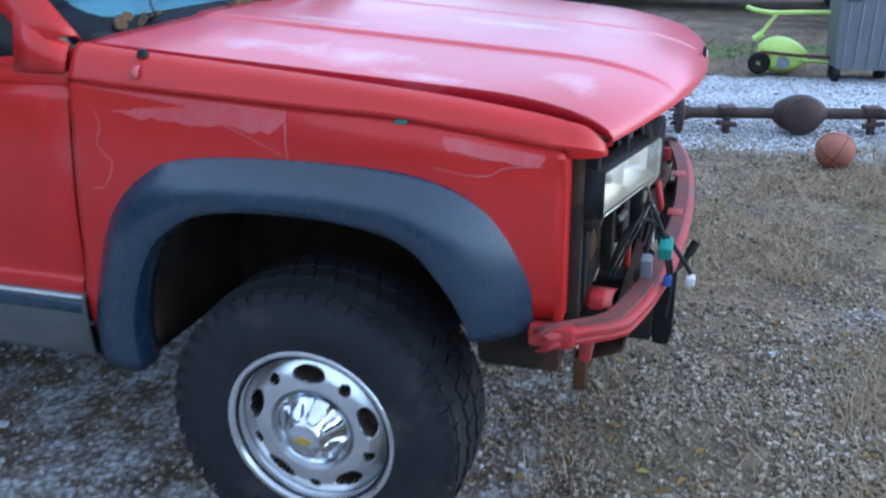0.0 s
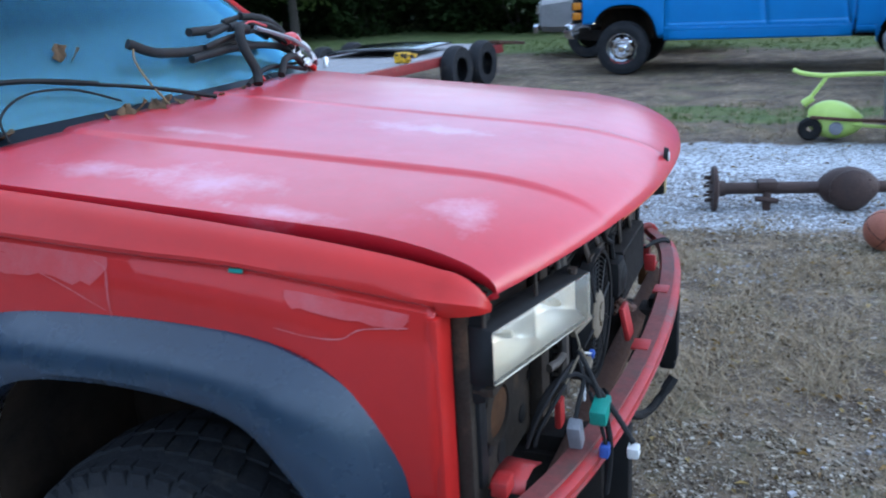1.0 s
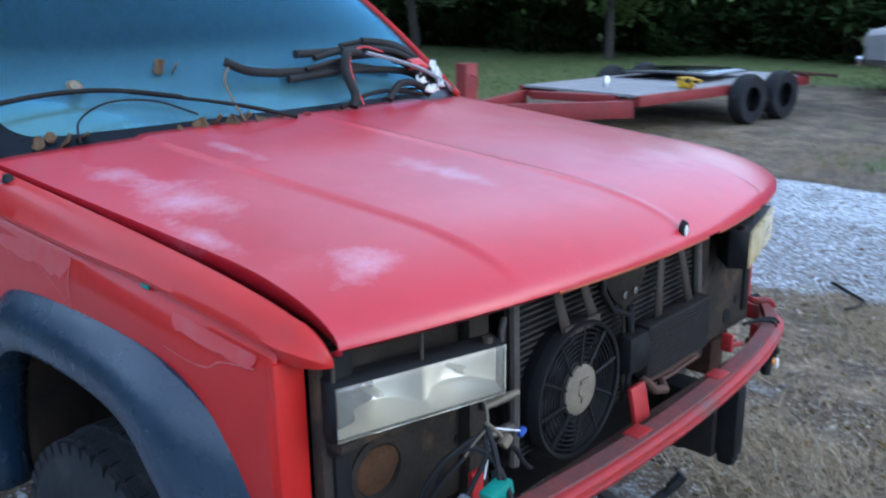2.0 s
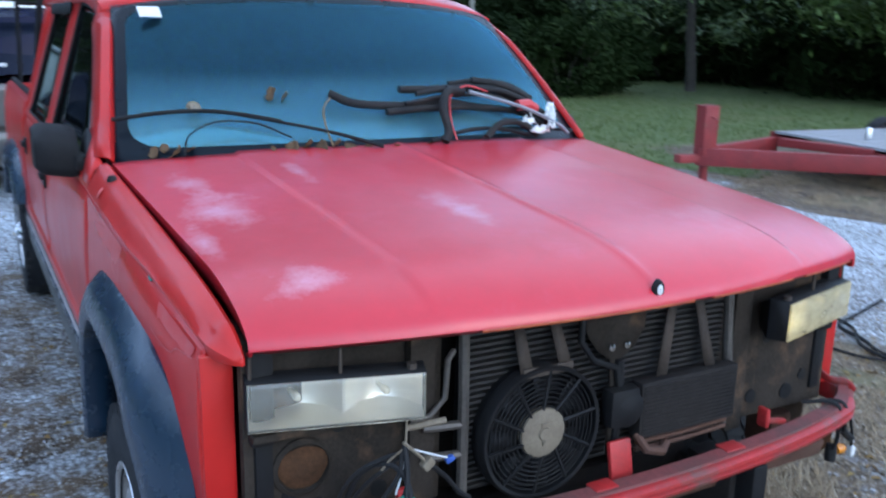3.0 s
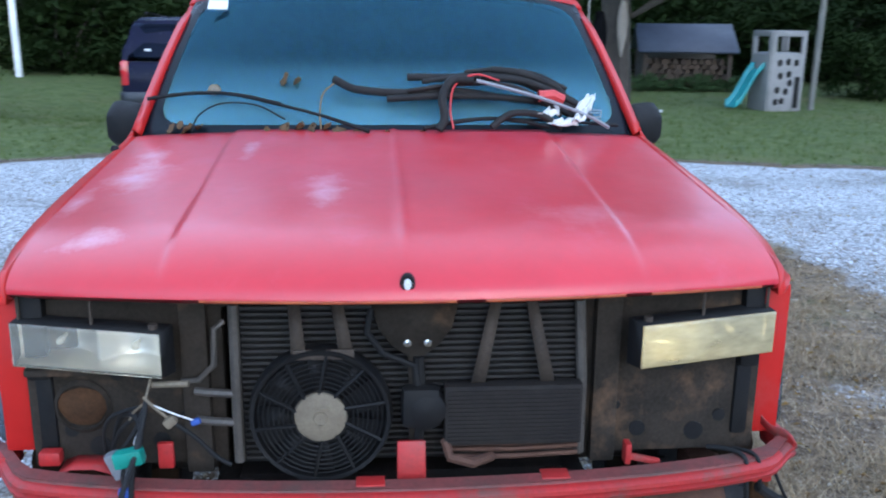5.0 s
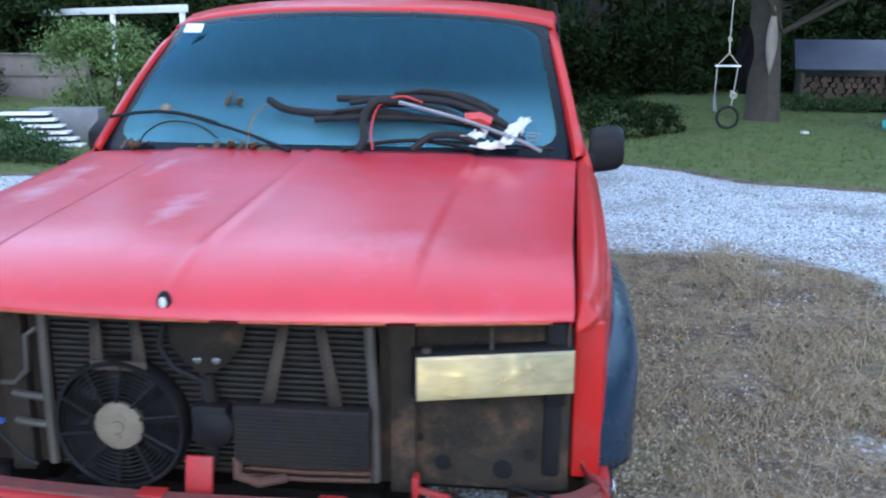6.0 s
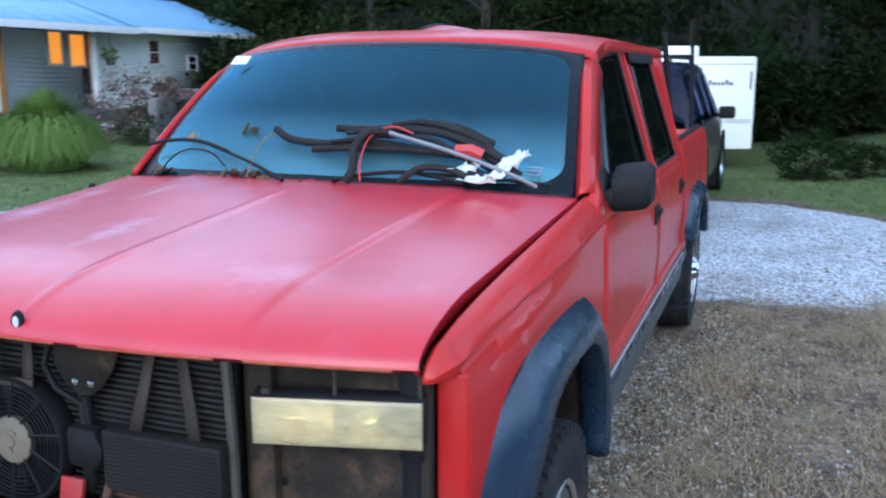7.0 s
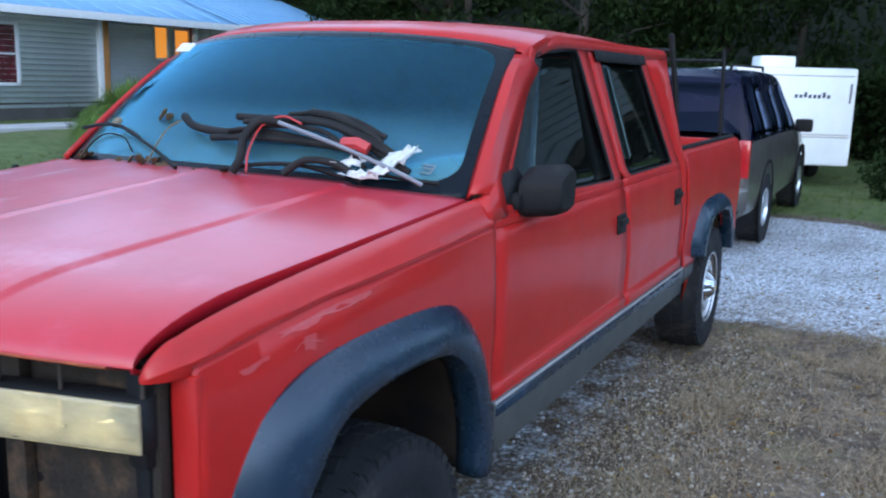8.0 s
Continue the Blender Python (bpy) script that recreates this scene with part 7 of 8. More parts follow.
tube(bm, [(0.10, -0.10, 0.16), (0.48, -0.05, 0.13)], 0.016, 8)
part("rear_rail", bm, LIME, toy)


# ---- house ----
SIDING = mat("pale_blue_siding", (0.90, 0.95, 0.98), (0.85, 0.90, 0.94), 2, 0.55, fine=0.08)
WHITE_TRIM = mat("white_trim_paint", (0.78, 0.79, 0.8), (0.7, 0.71, 0.72), 4, 0.5, fine=0.08)
ROOF = mat("blue_metal_roof", (0.22, 0.44, 0.66), (0.18, 0.38, 0.60), 3, 0.35, metal=0.1, fine=0.1)
PORCH = mat("grey_porch_wall", (0.10, 0.10, 0.105), (0.07, 0.07, 0.075), 3, 0.7)
WOOD = mat("orange_stained_wood", (0.42, 0.18, 0.05), (0.34, 0.14, 0.04), 5, 0.6)
FOUND = mat("dark_foundation", (0.06, 0.055, 0.05), (0.09, 0.085, 0.08), 3, 0.9)
glow = bpy.data.materials.new("lamplit_window")
glow.use_nodes = True
gp = glow.node_tree.nodes["Principled BSDF"]
gp.inputs["Base Color"].default_value = (0.6, 0.3, 0.08, 1)
gp.inputs["Emission Color"].default_value = (1.0, 0.36, 0.05, 1)
gp.inputs["Emission Strength"].default_value = 0.16

house = thing("house", "pale blue clapboard house with blue metal roof and porch", "house", pose(0, 0, 0))


def clapboard(x0, x1, y, z0, z1, skip=None):
    bm = bmesh.new()
    n = int((z1 - z0) / 0.135)
    rows = []
    for k in range(n):
        z = z0 + (z1 - z0) * k / n
        h = (z1 - z0) / n
        rows.append([(x0, y + 0.03, z), (x1, y + 0.03, z)])
        rows.append([(x0, y, z + h), (x1, y, z + h)])
    grid(bm, rows)
    return bm


def window(x, y, z, w, h, pane):
    bm = bmesh.new()
    for dx in (-w / 2, w / 2):
        box(bm, (x + dx, y + 0.02, z), (0.09, 0.06, h + 0.09), 0.01)
    for dz in (-h / 2, 0, h / 2):
        box(bm, (x, y + 0.02, z + dz), (w + 0.09, 0.06, 0.08 if dz else 0.045), 0.01)
    f = part("window", bm, WHITE_TRIM, house, "white framed sash window")
    bm = bmesh.new()
    box(bm, (x, y + 0.012, z), (w, 0.01, h))
    part("pane", bm, pane, f)
    return f


part("wall", clapboard(-16.72, -5.0, -18.2, 0.6, 3.0), SIDING, house, thick=0.02)
part("wall", clapboard(-29.3, -21.95, -19.6, 0.55, 3.15), SIDING, house, thick=0.02)
part("wall", clapboard(-21.9, -16.85, -19.93, 0.62, 3.05), SIDING, house, thick=0.02)
bm = bmesh.new()
box(bm, (-16.80, -19.1, 1.85), (0.1, 1.7, 2.4))
part("porch_wall", bm, PORCH, house)
bm = bmesh.new()
box(bm, (-10.8, -20.5, 1.85), (11.7, 4.4, 2.38))
box(bm, (-19.4, -21.2, 1.85), (5.4, 2.4, 2.36))
box(bm, (-25.7, -21.9, 1.85), (7.2, 4.4, 2.4))
part("core", bm, PORCH, house)
bm = bmesh.new()
box(bm, (-19.3, -18.85, 0.56), (5.0, 2.1, 0.12), 0.02)
part("porch_floor", bm, PORCH, house)
bm = bmesh.new()
box(bm, (-11.0, -18.24, 0.4), (11.8, 0.12, 0.75))
box(bm, (-24.8, -19.66, 0.3), (9.2, 0.12, 0.6))
box(bm, (-19.3, -17.85, 0.27), (5.0, 0.1, 0.5))
part("foundation", bm, FOUND, house)
for x, y in ((-16.74, -18.14), (-20.45, -18.1), (-29.3, -19.56), (-21.98, -19.56)):
    bm = bmesh.new()
    box(bm, (x, y, 1.9), (0.14, 0.12, 2.4), 0.01)
    part("corner_post", bm, WHITE_TRIM, house)
bm = bmesh.new()
box(bm, (-16.92, -18.14, 1.85), (0.2, 0.14, 2.4), 0.01)
part("door_post", bm, WOOD, house)
for x, y0, y1, za, zb, x1 in ((-4.0, -17.3, -22.5, 2.98, 4.7, -21.6), (-21.2, -18.7, -22.6, 3.12, 4.5, -30.4)):
    bm = bmesh.new()
    rows = [[(x + (x1 - x) * k / 40, y0 + (y1 - y0) * f, za + 0.12 + (zb - za) * f) for f in (0, 0.5, 1.0, 1.5)] for k in range(41)]
    for r in rows:
        r[3] = (r[3][0], 2 * y1 - y0, za + 0.12)
    grid(bm, rows)
    part("roof", bm, ROOF, house, "blue standing-seam metal roof", thick=0.05)
    for k in range(0, 41, 2):
        bm = bmesh.new()
        xx = x + (x1 - x) * k / 40
        tube(bm, [(xx, y0, za + 0.155), (xx, y1, zb + 0.155)], 0.018, 4)
        part("roof_seam", bm, ROOF, house)
    bm = bmesh.new()
    box(bm, ((x + x1) / 2, y0 + 0.02, za + 0.02), (abs(x1 - x), 0.06, 0.20), 0.01)
    part("fascia", bm, WHITE_TRIM, house)
    bm = bmesh.new()
    box(bm, ((x + x1) / 2, (y0 - 0.7), za - 0.02), (abs(x1 - x), 1.4, 0.03))
    part("soffit", bm, PORCH, house)
CURTAIN = mat("dark_red_curtain_pane", (0.13, 0.02, 0.025), (0.05, 0.02, 0.02), 3, 0.25, coat=0.6)
window(-13.4, -18.18, 1.95, 1.5, 1.5, CURTAIN)
window(-25.1, -19.58, 2.45, 0.6, 0.85, CURTAIN)
window(-27.3, -19.58, 2.1, 0.55, 0.55, PRIVACY)
for x, w, h, z in ((-20.77, 0.5, 0.96, 2.5), (-21.7, 0.6, 0.96, 2.45)):
    bm = bmesh.new()
    box(bm, (x, -19.905, z), (w, 0.03, h), 0.004)
    lit = part("lit_window", bm, glow, house, "window glowing warm orange")
    bm = bmesh.new()
    for dx in (-w / 2 - 0.04, w / 2 + 0.04):
        box(bm, (x + dx, -19.895, z), (0.08, 0.06, h + 0.16), 0.01)
    for dz in (-h / 2 - 0.04, h / 2 + 0.04):
        box(bm, (x, -19.895, z + dz), (w, 0.058, 0.08), 0.01)
    part("window_frame", bm, WHITE_TRIM, lit)
hp = thing("hanging_basket", "hanging flower basket under the porch eave", "plant", pose(-20.75, -17.75, 0))
bm = bmesh.new()
turn_profile(bm, [(0.002, 1.95), (0.12, 1.97), (0.17, 2.2), (0.16, 2.2)], 16, "z")
tube(bm, [(0, 0, 2.2), (0, 0, 2.95)], 0.01, 5)
part("pot", bm, FOUND, hp)
o = new("foliage", crown_mesh("foliage", 71, 300, 0.3, 2.1, 2.5, 0.06, LEAF_PALE, 12))
o.parent = hp
bm = bmesh.new()
box(bm, (-14.5, -15.6, 0.30), (9.0, 1.2, 0.10), 0.01)
solo("concrete_path", bm, mat("pale_concrete", (0.42, 0.42, 0.41), (0.34, 0.34, 0.33), 3, 0.85, bump=0.1), "pale concrete path before the house", "path", kind="structure")

# beam frame beside the house
pg = thing("pergola", "white painted timber beam frame beside the house", "pergola", pose(0, 0, 0))
for a, b, w in (((-30.0, -18.6, 2.5), (-22.0, -9.0, 2.45), 0.2), ((-25.0, -12.6, 0.2), (-25.0, -12.6, 2.4), 0.15), ((-29.6, -18.2, 0.2), (-29.6, -18.2, 2.4), 0.15), ((-22.2, -9.2, 0.2), (-22.2, -9.2, 2.4), 0.15)):
    bm = bmesh.new()
    a, b = Vector(a), Vector(b)
    box(bm, (a + b) / 2, (w * 0.6, (b - a).length, w), 0.01, (b - a).to_track_quat("Y", "Z").to_matrix())
    part("beam" if abs(a.z - b.z) < 0.1 else "post", bm, WHITE_TRIM, pg)
st = thing("garden_steps", "dark timber garden steps with white treads", "steps", pose(0, 0, 0))
for k in range(6):
    bm = bmesh.new()
    f = k / 5
    c = Vector((-11.9 + 0.25 * f, -7.72 + 0.80 * f, 0.50 - 0.095 * k))
    box(bm, c, (0.30, 0.78 - 0.2 * f, 0.04), 0.01, Matrix.Rotation(radians(12), 3, "Z"))
    part("tread", bm, WHITE_TRIM, st)
    bm = bmesh.new()
    box(bm, c + Vector((-0.12, 0, -0.065)), (0.03, 0.74 - 0.2 * f, 0.09), 0.005, Matrix.Rotation(radians(12), 3, "Z"))
    part("riser", bm, FOUND, st)
bm = bmesh.new()
box(bm, (-12.75, -7.45, 0.26), (0.5, 1.15, 0.54), 0.03, Matrix.Rotation(radians(12), 3, "Z"))
part("landing", bm, mat("grey_stone_block", (0.20, 0.20, 0.205), (0.12, 0.12, 0.125), 6, 0.85, fine=0.4, bump=0.4, bscale=14), st, "rough grey stone block")
bm = bmesh.new()
box(bm, (-18.5, -13.8, 0.9), (7.5, 0.2, 0.5), 0.02, Matrix.Rotation(radians(30), 3, "Z"))
box(bm, (-18.5, -13.8, 0.3), (7.5, 0.2, 0.7), 0.02, Matrix.Rotation(radians(30), 3, "Z"))
solo("garden_wall", bm, mat("grey_timber_wall", (0.18, 0.17, 0.16), None, 3, 0.85), "grey timber garden wall", "wall", kind="structure")

bm = bmesh.new()
box(bm, (-20.0, -13.2, 0.98), (0.2, 4.6, 0.54), 0.02)
box(bm, (-20.06, -13.2, 0.40), (0.2, 4.5, 0.62), 0.02)
box(bm, (-19.96, -13.2, 1.265), (0.34, 4.7, 0.035), 0.008)
solo("terrace_wall", bm, mat("tan_block_wall", (0.20, 0.17, 0.15), (0.15, 0.13, 0.115), 5, 0.85, fine=0.3, bump=0.15), "low tan terrace wall behind the garden bush", "wall", kind="structure")

# planting before the house
def grass_clump(seed, n, h, spread):
    r = np.random.default_rng(seed)
    verts, faces = [], []
    for k in range(n):
        a, l = r.uniform(0, 6.28), h * r.uniform(0.65, 1.1)
        out = r.uniform(0.1, 1.0) * spread
        b = np.array([math.cos(a), math.sin(a), 0])
        w = np.array([-math.sin(a), math.cos(a), 0]) * 0.012
        f = math.sqrt(r.uniform(0, 1))
        out = f * spread * r.uniform(0.85, 1.1)
        p0 = b * (0.5 * f + r.uniform(0, 0.1))
        p1 = p0 + b * out * 0.32 + (0, 0, l * (0.72 - 0.24 * f * f) + r.normal(0, 0.03))
        p2 = p0 + b * out * 0.66 + (r.normal(0, 0.05), r.normal(0, 0.05), max(0.03, l * (0.95 - 0.86 * f * f) + r.normal(0, 0.05)))
        i = len(verts)
        verts += [tuple(p0 - w), tuple(p0 + w), tuple(p1 - w), tuple(p1 + w), tuple(p2)]
        faces += [(i, i + 1, i + 3, i + 2), (i + 2, i + 3, i + 4)]
    me = bpy.data.meshes.new("ornamental_grass")
    me.from_pydata(verts, [], faces)
    me.materials.append(island_mat("tall_grass_blades", [(0.06, 0.11, 0.02), (0.12, 0.19, 0.045), (0.085, 0.145, 0.03)], 0.8, 0.15))
    return me


og = tagged(new("ornamental_grass", grass_clump(5, 6500, 1.5, 1.05)), "big round clump of bright green ornamental grass", "plant")
og.location = (-10.9, -10.8, ground_z(-10.9, -10.8))
og2 = thing("garden_bush", "bright green bush beside the steps", "bush")
o = new("foliage", crown_mesh("garden_bush", 62, 8500, 1.1, 0.15, 2.0, 0.05, LEAF_PALE, 60))
o.parent = og2
bm = bmesh.new()
for k in range(6):
    tube(bm, [(0.05 * math.cos(k), 0.05 * math.sin(k), -0.15), (0.6 * math.cos(k), 0.6 * math.sin(k), 1.3)], 0.025, 5, taper=0.4)
part("stem", bm, TRUNK, og2)
og2.location = (-14.6, -7.7, 0.1)
PINK = island_mat("pink_blossom_leaves", [(0.05, 0.07, 0.03), (0.09, 0.06, 0.06), (0.05, 0.08, 0.03), (0.40, 0.10, 0.16)], 0.7)
for k, (x, y, s) in enumerate(((-15.4, -12.9, 0.85), (-17.0, -13.3, 0.9), (-18.6, -13.0, 0.6), (-13.4, -13.0, 0.5), (-11.5, -12.4, 0.45), (-15.2, -12.2, 0.5))):
    o = tagged(new("flowering_shrub", crown_mesh("flowering_shrub", 80 + k, 1700, 1.2, 0.0, 1.9, 0.075, PINK if k < 2 else LEAF, 36)), "dark shrub with pink blossom by the house" if k < 2 else "low dark green garden shrub", "shrub", "garden shrubs")
    o.location = (x, y, ground_z(x, y))
    o.scale = (s, s, s)


HEDGE = island_mat("hedge_leaves", [(0.03, 0.065, 0.022), (0.05, 0.095, 0.035), (0.04, 0.08, 0.03)], 0.8, 0.2)
for k, (x, y, s) in enumerate(((-10.1, -6.95, 0.30), (-10.0, -6.45, 0.25), (-9.85, -6.05, 0.17), (-10.5, -7.6, 0.32))):
    o = tagged(new("hedge", crown_mesh("hedge", 90 + k, 2200, 1.5, 0.0, 1.9, 0.12, HEDGE, 46)), "low clipped green hedge plant before the steps", "hedge", "hedge before the steps")
    o.location = (x, y, ground_z(x, y))
    o.scale = (s, s, s)
for k in range(7):
    x, y = -20.75 - 0.1 * (k % 3), 6.75 + 0.42 * k
    o = tagged(new("ivy", crown_mesh("ivy", 100 + k, 900, 1.3, 0.0, 1.5, 0.16, HEDGE, 30)), "ragged ivy at the foot of the log shed", "plant", "ivy by the shed")
    o.location = (x, y, ground_z(x, y))
    o.scale = (0.24, 0.28, 0.26 + 0.06 * math.sin(2.1 * k))


# ---- far yard ----
PLAY_GREY = mat("grey_play_plastic", (0.25, 0.24, 0.235), (0.2, 0.195, 0.19), 4, 0.55, fine=0.1)
ps = thing("playset", "grey plastic climbing playset with a teal slide", "playset", pose(-15.75, 8.24, 0, 0, 0, 8) @ Matrix.Diagonal((0.70, 0.74, 0.95, 1)))
for x, y, rz, w in ((0.0, 0.0, 0, 1.0), (-0.5, -0.5, 90, 1.0), (-0.5, 0.5, 90, 1.0), (-1.0, 0, 0, 1.0)):
    bm = bmesh.new()
    box(bm, (0, 0, 0.60), (0.08, w, 1.20), 0.03)
    for s in (1, -1):
        box(bm, (0, s * (w / 2 - 0.06), 1.42), (0.09, 0.12, 0.5), 0.02)
    box(bm, (0, 0, 1.62), (0.09, w, 0.12), 0.03)
    p = part("panel", bm, PLAY_GREY, ps)
    p.matrix_basis = pose(x, y, 0, 0, 0, rz)
    for (hy, hz) in ((-0.28, 0.2), (-0.1, 0.22), (-0.26, 0.45), (0.0, 0.42), (0.1, 0.6), (-0.2, 0.75), (-0.25, 1.02), (0.0, 1.04), (0.25, 1.02), (0.05, 0.78)):
        bm = bmesh.new()
        turn_profile(bm, [(0.001, 0.006), (0.072, 0.006), (0.078, 0.0), (0.078, -0.012)], 12, "x", (0.046, hy, hz))
        q = part("grip_hole", bm, BLACK, p, "dark climbing hole")
    bm = bmesh.new()
    box(bm, (0.046, 0.32, 0.40), (0.012, 0.16, 0.66), 0.03)
    part("doorway", bm, BLACK, p)
bm = bmesh.new()
box(bm, (-0.5, 0, 1.2), (0.95, 0.95, 0.05), 0.01)
part("platform", bm, PLAY_GREY, ps)
bm = bmesh.new()
rows = []
for k in range(15):
    f = k / 14
    z = 0.80 * (1 - smooth(0, 1, f)) + 0.06
    y = -0.55 - 0.80 * f
    rows.append([(-0.20, y, z + 0.16), (-0.24, y, z + 0.03), (-0.74, y, z), (-0.78, y, z + 0.16)])
grid(bm, rows)
part("slide", bm, mat("teal_slide", (0.02, 0.30, 0.32), None, 4, 0.4), ps, "teal plastic slide", thick=0.03)
bm = bmesh.new()
tube(bm, [(-16.0, 8.95, 0), (-16.1, 9.05, 3.5), (-16.2, 9.1, 6.5)], 0.06, 10)
solo("utility_pole", bm, mat("pale_pole", (0.19, 0.185, 0.165), None, 4, 0.8), "slim pale pole beside the playset", "pole")

shed = thing("wood_shed", "small shed with dark blue roof over stacked firewood", "shed", pose(-21.8, 8.45, -0.13, 0, 0, -12))
bm = bmesh.new()
rows = [[(0.9, y, 1.12), (-0.6, y, 1.80), (-2.2, y, 1.12)] for y in (-1.5, -0.3, 1.05)]
grid(bm, rows)
part("roof", bm, mat("slate_blue_roof", (0.06, 0.075, 0.11), (0.045, 0.056, 0.082), 3, 0.6), shed, thick=0.06)
for y in (-1.3, 0.85):
    for x in (0.7, -2.0):
        bm = bmesh.new()
        box(bm, (x, y, 0.56), (0.10, 0.10, 1.14), 0.01)
        part("post", bm, STRAP, shed)
bm = bmesh.new()
box(bm, (-1.9, -0.22, 0.56), (0.05, 2.2, 1.1))
part("back_wall", bm, FOUND, shed)
LOG = mat("split_firewood", (0.08, 0.052, 0.036), (0.13, 0.092, 0.066), 8, 0.85, fine=0.4, rand=0.8)
bm = bmesh.new()
tube(bm, [(-0.3, 0, 0), (0.3, 0, 0)], 0.075, 7)
log = mesh_of("log", bm, LOG)
for j in range(7):
    for k in range(12):
        o = new("log", log)
        o.parent = shed
        r1, r2 = math.sin(12.9 * j + 78.2 * k), math.sin(39.3 * j + 11.1 * k)
        o.location = (0.25 + 0.06 * r1, -1.15 + 0.165 * k + 0.08 * (j % 2) + 0.02 * r2, 0.09 + 0.128 * j)
        o.scale = (1, 1 + 0.16 * r1, 1 + 0.14 * r2)
        o.rotation_euler = (0.7 * k + j, 0, 0.05 * ((k * 7 + j) % 3 - 1))

bm = bmesh.new()
sw = thing("rope_swing", "rope trapeze swing with a hanging ring", "swing", pose(-16.0, 4.19, 0))
ROPE = mat("pale_rope", (0.45, 0.42, 0.36), None, 20, 0.9)
for a, b, r in (((0, 0, 1.75), (0, 0.05, 6.0), 0.011), ((0, 0.01, 1.45), (0, 0, 1.76), 0.016), ((0, -0.21, 1.22), (0, 0, 1.45), 0.011), ((0, 0.21, 1.22), (0, 0.02, 1.45), 0.011), ((0, -0.20, 1.22), (0, -0.205, 0.86), 0.011), ((0, 0.19, 1.22), (0, 0.14, 0.70), 0.011), ((0, 0.14, 0.66), (0, 0.10, 0.40), 0.011)):
    bm = bmesh.new()
    tube(bm, [a, b], r, 6)
    part("rope", bm, ROPE, sw)
for c, rr in (((0, 0, 1.72), 0.032), ((0, 0.14, 0.68), 0.05)):
    bm = bmesh.new()
    for k in range(3):
        tube(bm, [Vector(c) + Vector((0.6 * rr * math.cos(a), rr * math.cos(a + k), rr * (math.sin(a) + 0.3 * (k - 1)))) for a in np.linspace(0, 5.6, 13)], rr * 0.38, 6)
    part("knot", bm, ROPE, sw, "bulky rope knot")
bm = bmesh.new()
grid(bm, [[(0.01, -0.225 - 0.02 * q - 0.012 * math.sin(5 * q), 0.72 - 0.36 * q), (0.0, -0.20 + 0.005 * q, 0.72 - 0.36 * q), (-0.01, -0.20 + 0.06 * q, 0.70 - 0.36 * q)] for q in np.linspace(0, 1, 9)])
part("rag", bm, mat("faded_rag", (0.16, 0.17, 0.18), (0.10, 0.11, 0.12), 14, 0.9), sw, "faded rag tied to the rope", thick=0.008)
bm = bmesh.new()
tube(bm, [(0, -0.205, 0.86), (0, -0.215, 0.78), (0, -0.21, 0.70)], 0.009, 6)
part("rope", bm, ROPE, sw)
bm = bmesh.new()
tube(bm, [(0, -0.19, 1.22), (0, 0.0, 1.215), (0, 0.0, 1.215), (0, 0.19, 1.22)], 0.006, 6)
tube(bm, [(0, -0.24, 1.22), (0, 0.24, 1.22)], 0.018, 8)
part("bar", bm, WHITE_TRIM, sw)
bm = bmesh.new()
tube(bm, [(0, 0.06 + 0.2 * math.cos(a), 0.24 + 0.2 * math.sin(a)) for a in np.linspace(0, 2 * math.pi, 33)], 0.028, 8)
part("ring", bm, RUBBER, sw)
# black sheet hung on the trunk behind the swing
bm = bmesh.new()
rows = []
for k in range(15):
    f = k / 14
    w = 0.15 * math.sin(math.pi * min(1.0, 0.18 + 0.55 * f)) ** 1.5 * (1 - 0.55 * smooth(0.35, 1.0, f)) + 0.03
    rows.append([(-17.55 + 0.05 * math.sin(4 * q + 6 * f), 4.80 + 0.03 * math.sin(7 * f) + w * q, 1.95 - 1.35 * f) for q in np.linspace(-1, 1, 7)])
grid(bm, rows)
solo("plastic_sheet", bm, mat("black_sheet", (0.003, 0.003, 0.004), None, 8, 0.8, spec=0.1), "black plastic sheet hanging in folds on the trunk", "plastic sheet", thick=0.02)
bm = bmesh.new()
box(bm, (-15.42, 5.56, 0.03), (0.10, 0.13, 0.05), 0.015, Matrix.Rotation(0.5, 3, "Z"))
solo("paper_scrap", bm, WHITE_PL, "small pale scrap of paper on the lawn", "litter")
th = thing("tree_house", "grey boarded tree house on posts beside the old tree", "tree house", pose(-17.9, 6.1, 0.45))
bm = bmesh.new()
box(bm, (0, 0, 2.55), (2.4, 3.4, 0.12), 0.01)
part("platform", bm, STRAP, th)
for k in range(9):
    bm = bmesh.new()
    box(bm, (1.2, 0, 2.72 + 0.17 * k), (0.03, 3.4, 0.155), 0.005)
    part("board", bm, mat("grey_blue_boards", (0.24, 0.27, 0.31), None, 3, 0.7) if k == 0 else bpy.data.materials["grey_blue_boards"], th)
for y in (-1.3, 1.3):
    for x in (0.9, -1.0):
        bm = bmesh.new()
        tube(bm, [(-0.2, -0.45, 1.4), (x, y, 2.5)], 0.05, 8)
        part("brace", bm, TRUNK, th)


# ---- small things on and about the red pickup ----
def on_screen(y, up, off=0.03):
    """A place on the windscreen: y across, up 0 at the cowl to 1 at the roof, off in front of the glass."""
    up *= 0.66
    v = max(-1.0, min(1.0, y / (0.885 - 0.12 * up)))
    xb, zb = -1.085 - 0.215 * abs(v) ** 2.2, 1.362 - 0.022 * v * v
    xt, zt = -1.752 - 0.115 * abs(v) ** 2.2, 1.862 - 0.05 * abs(v) ** 2.5
    bow = 0.02 * math.sin(math.pi * up)
    return Vector((xb + (xt - xb) * up + bow * 0.6 + 0.6 * off, y, zb + (zt - zb) * up + bow + 0.8 * off))


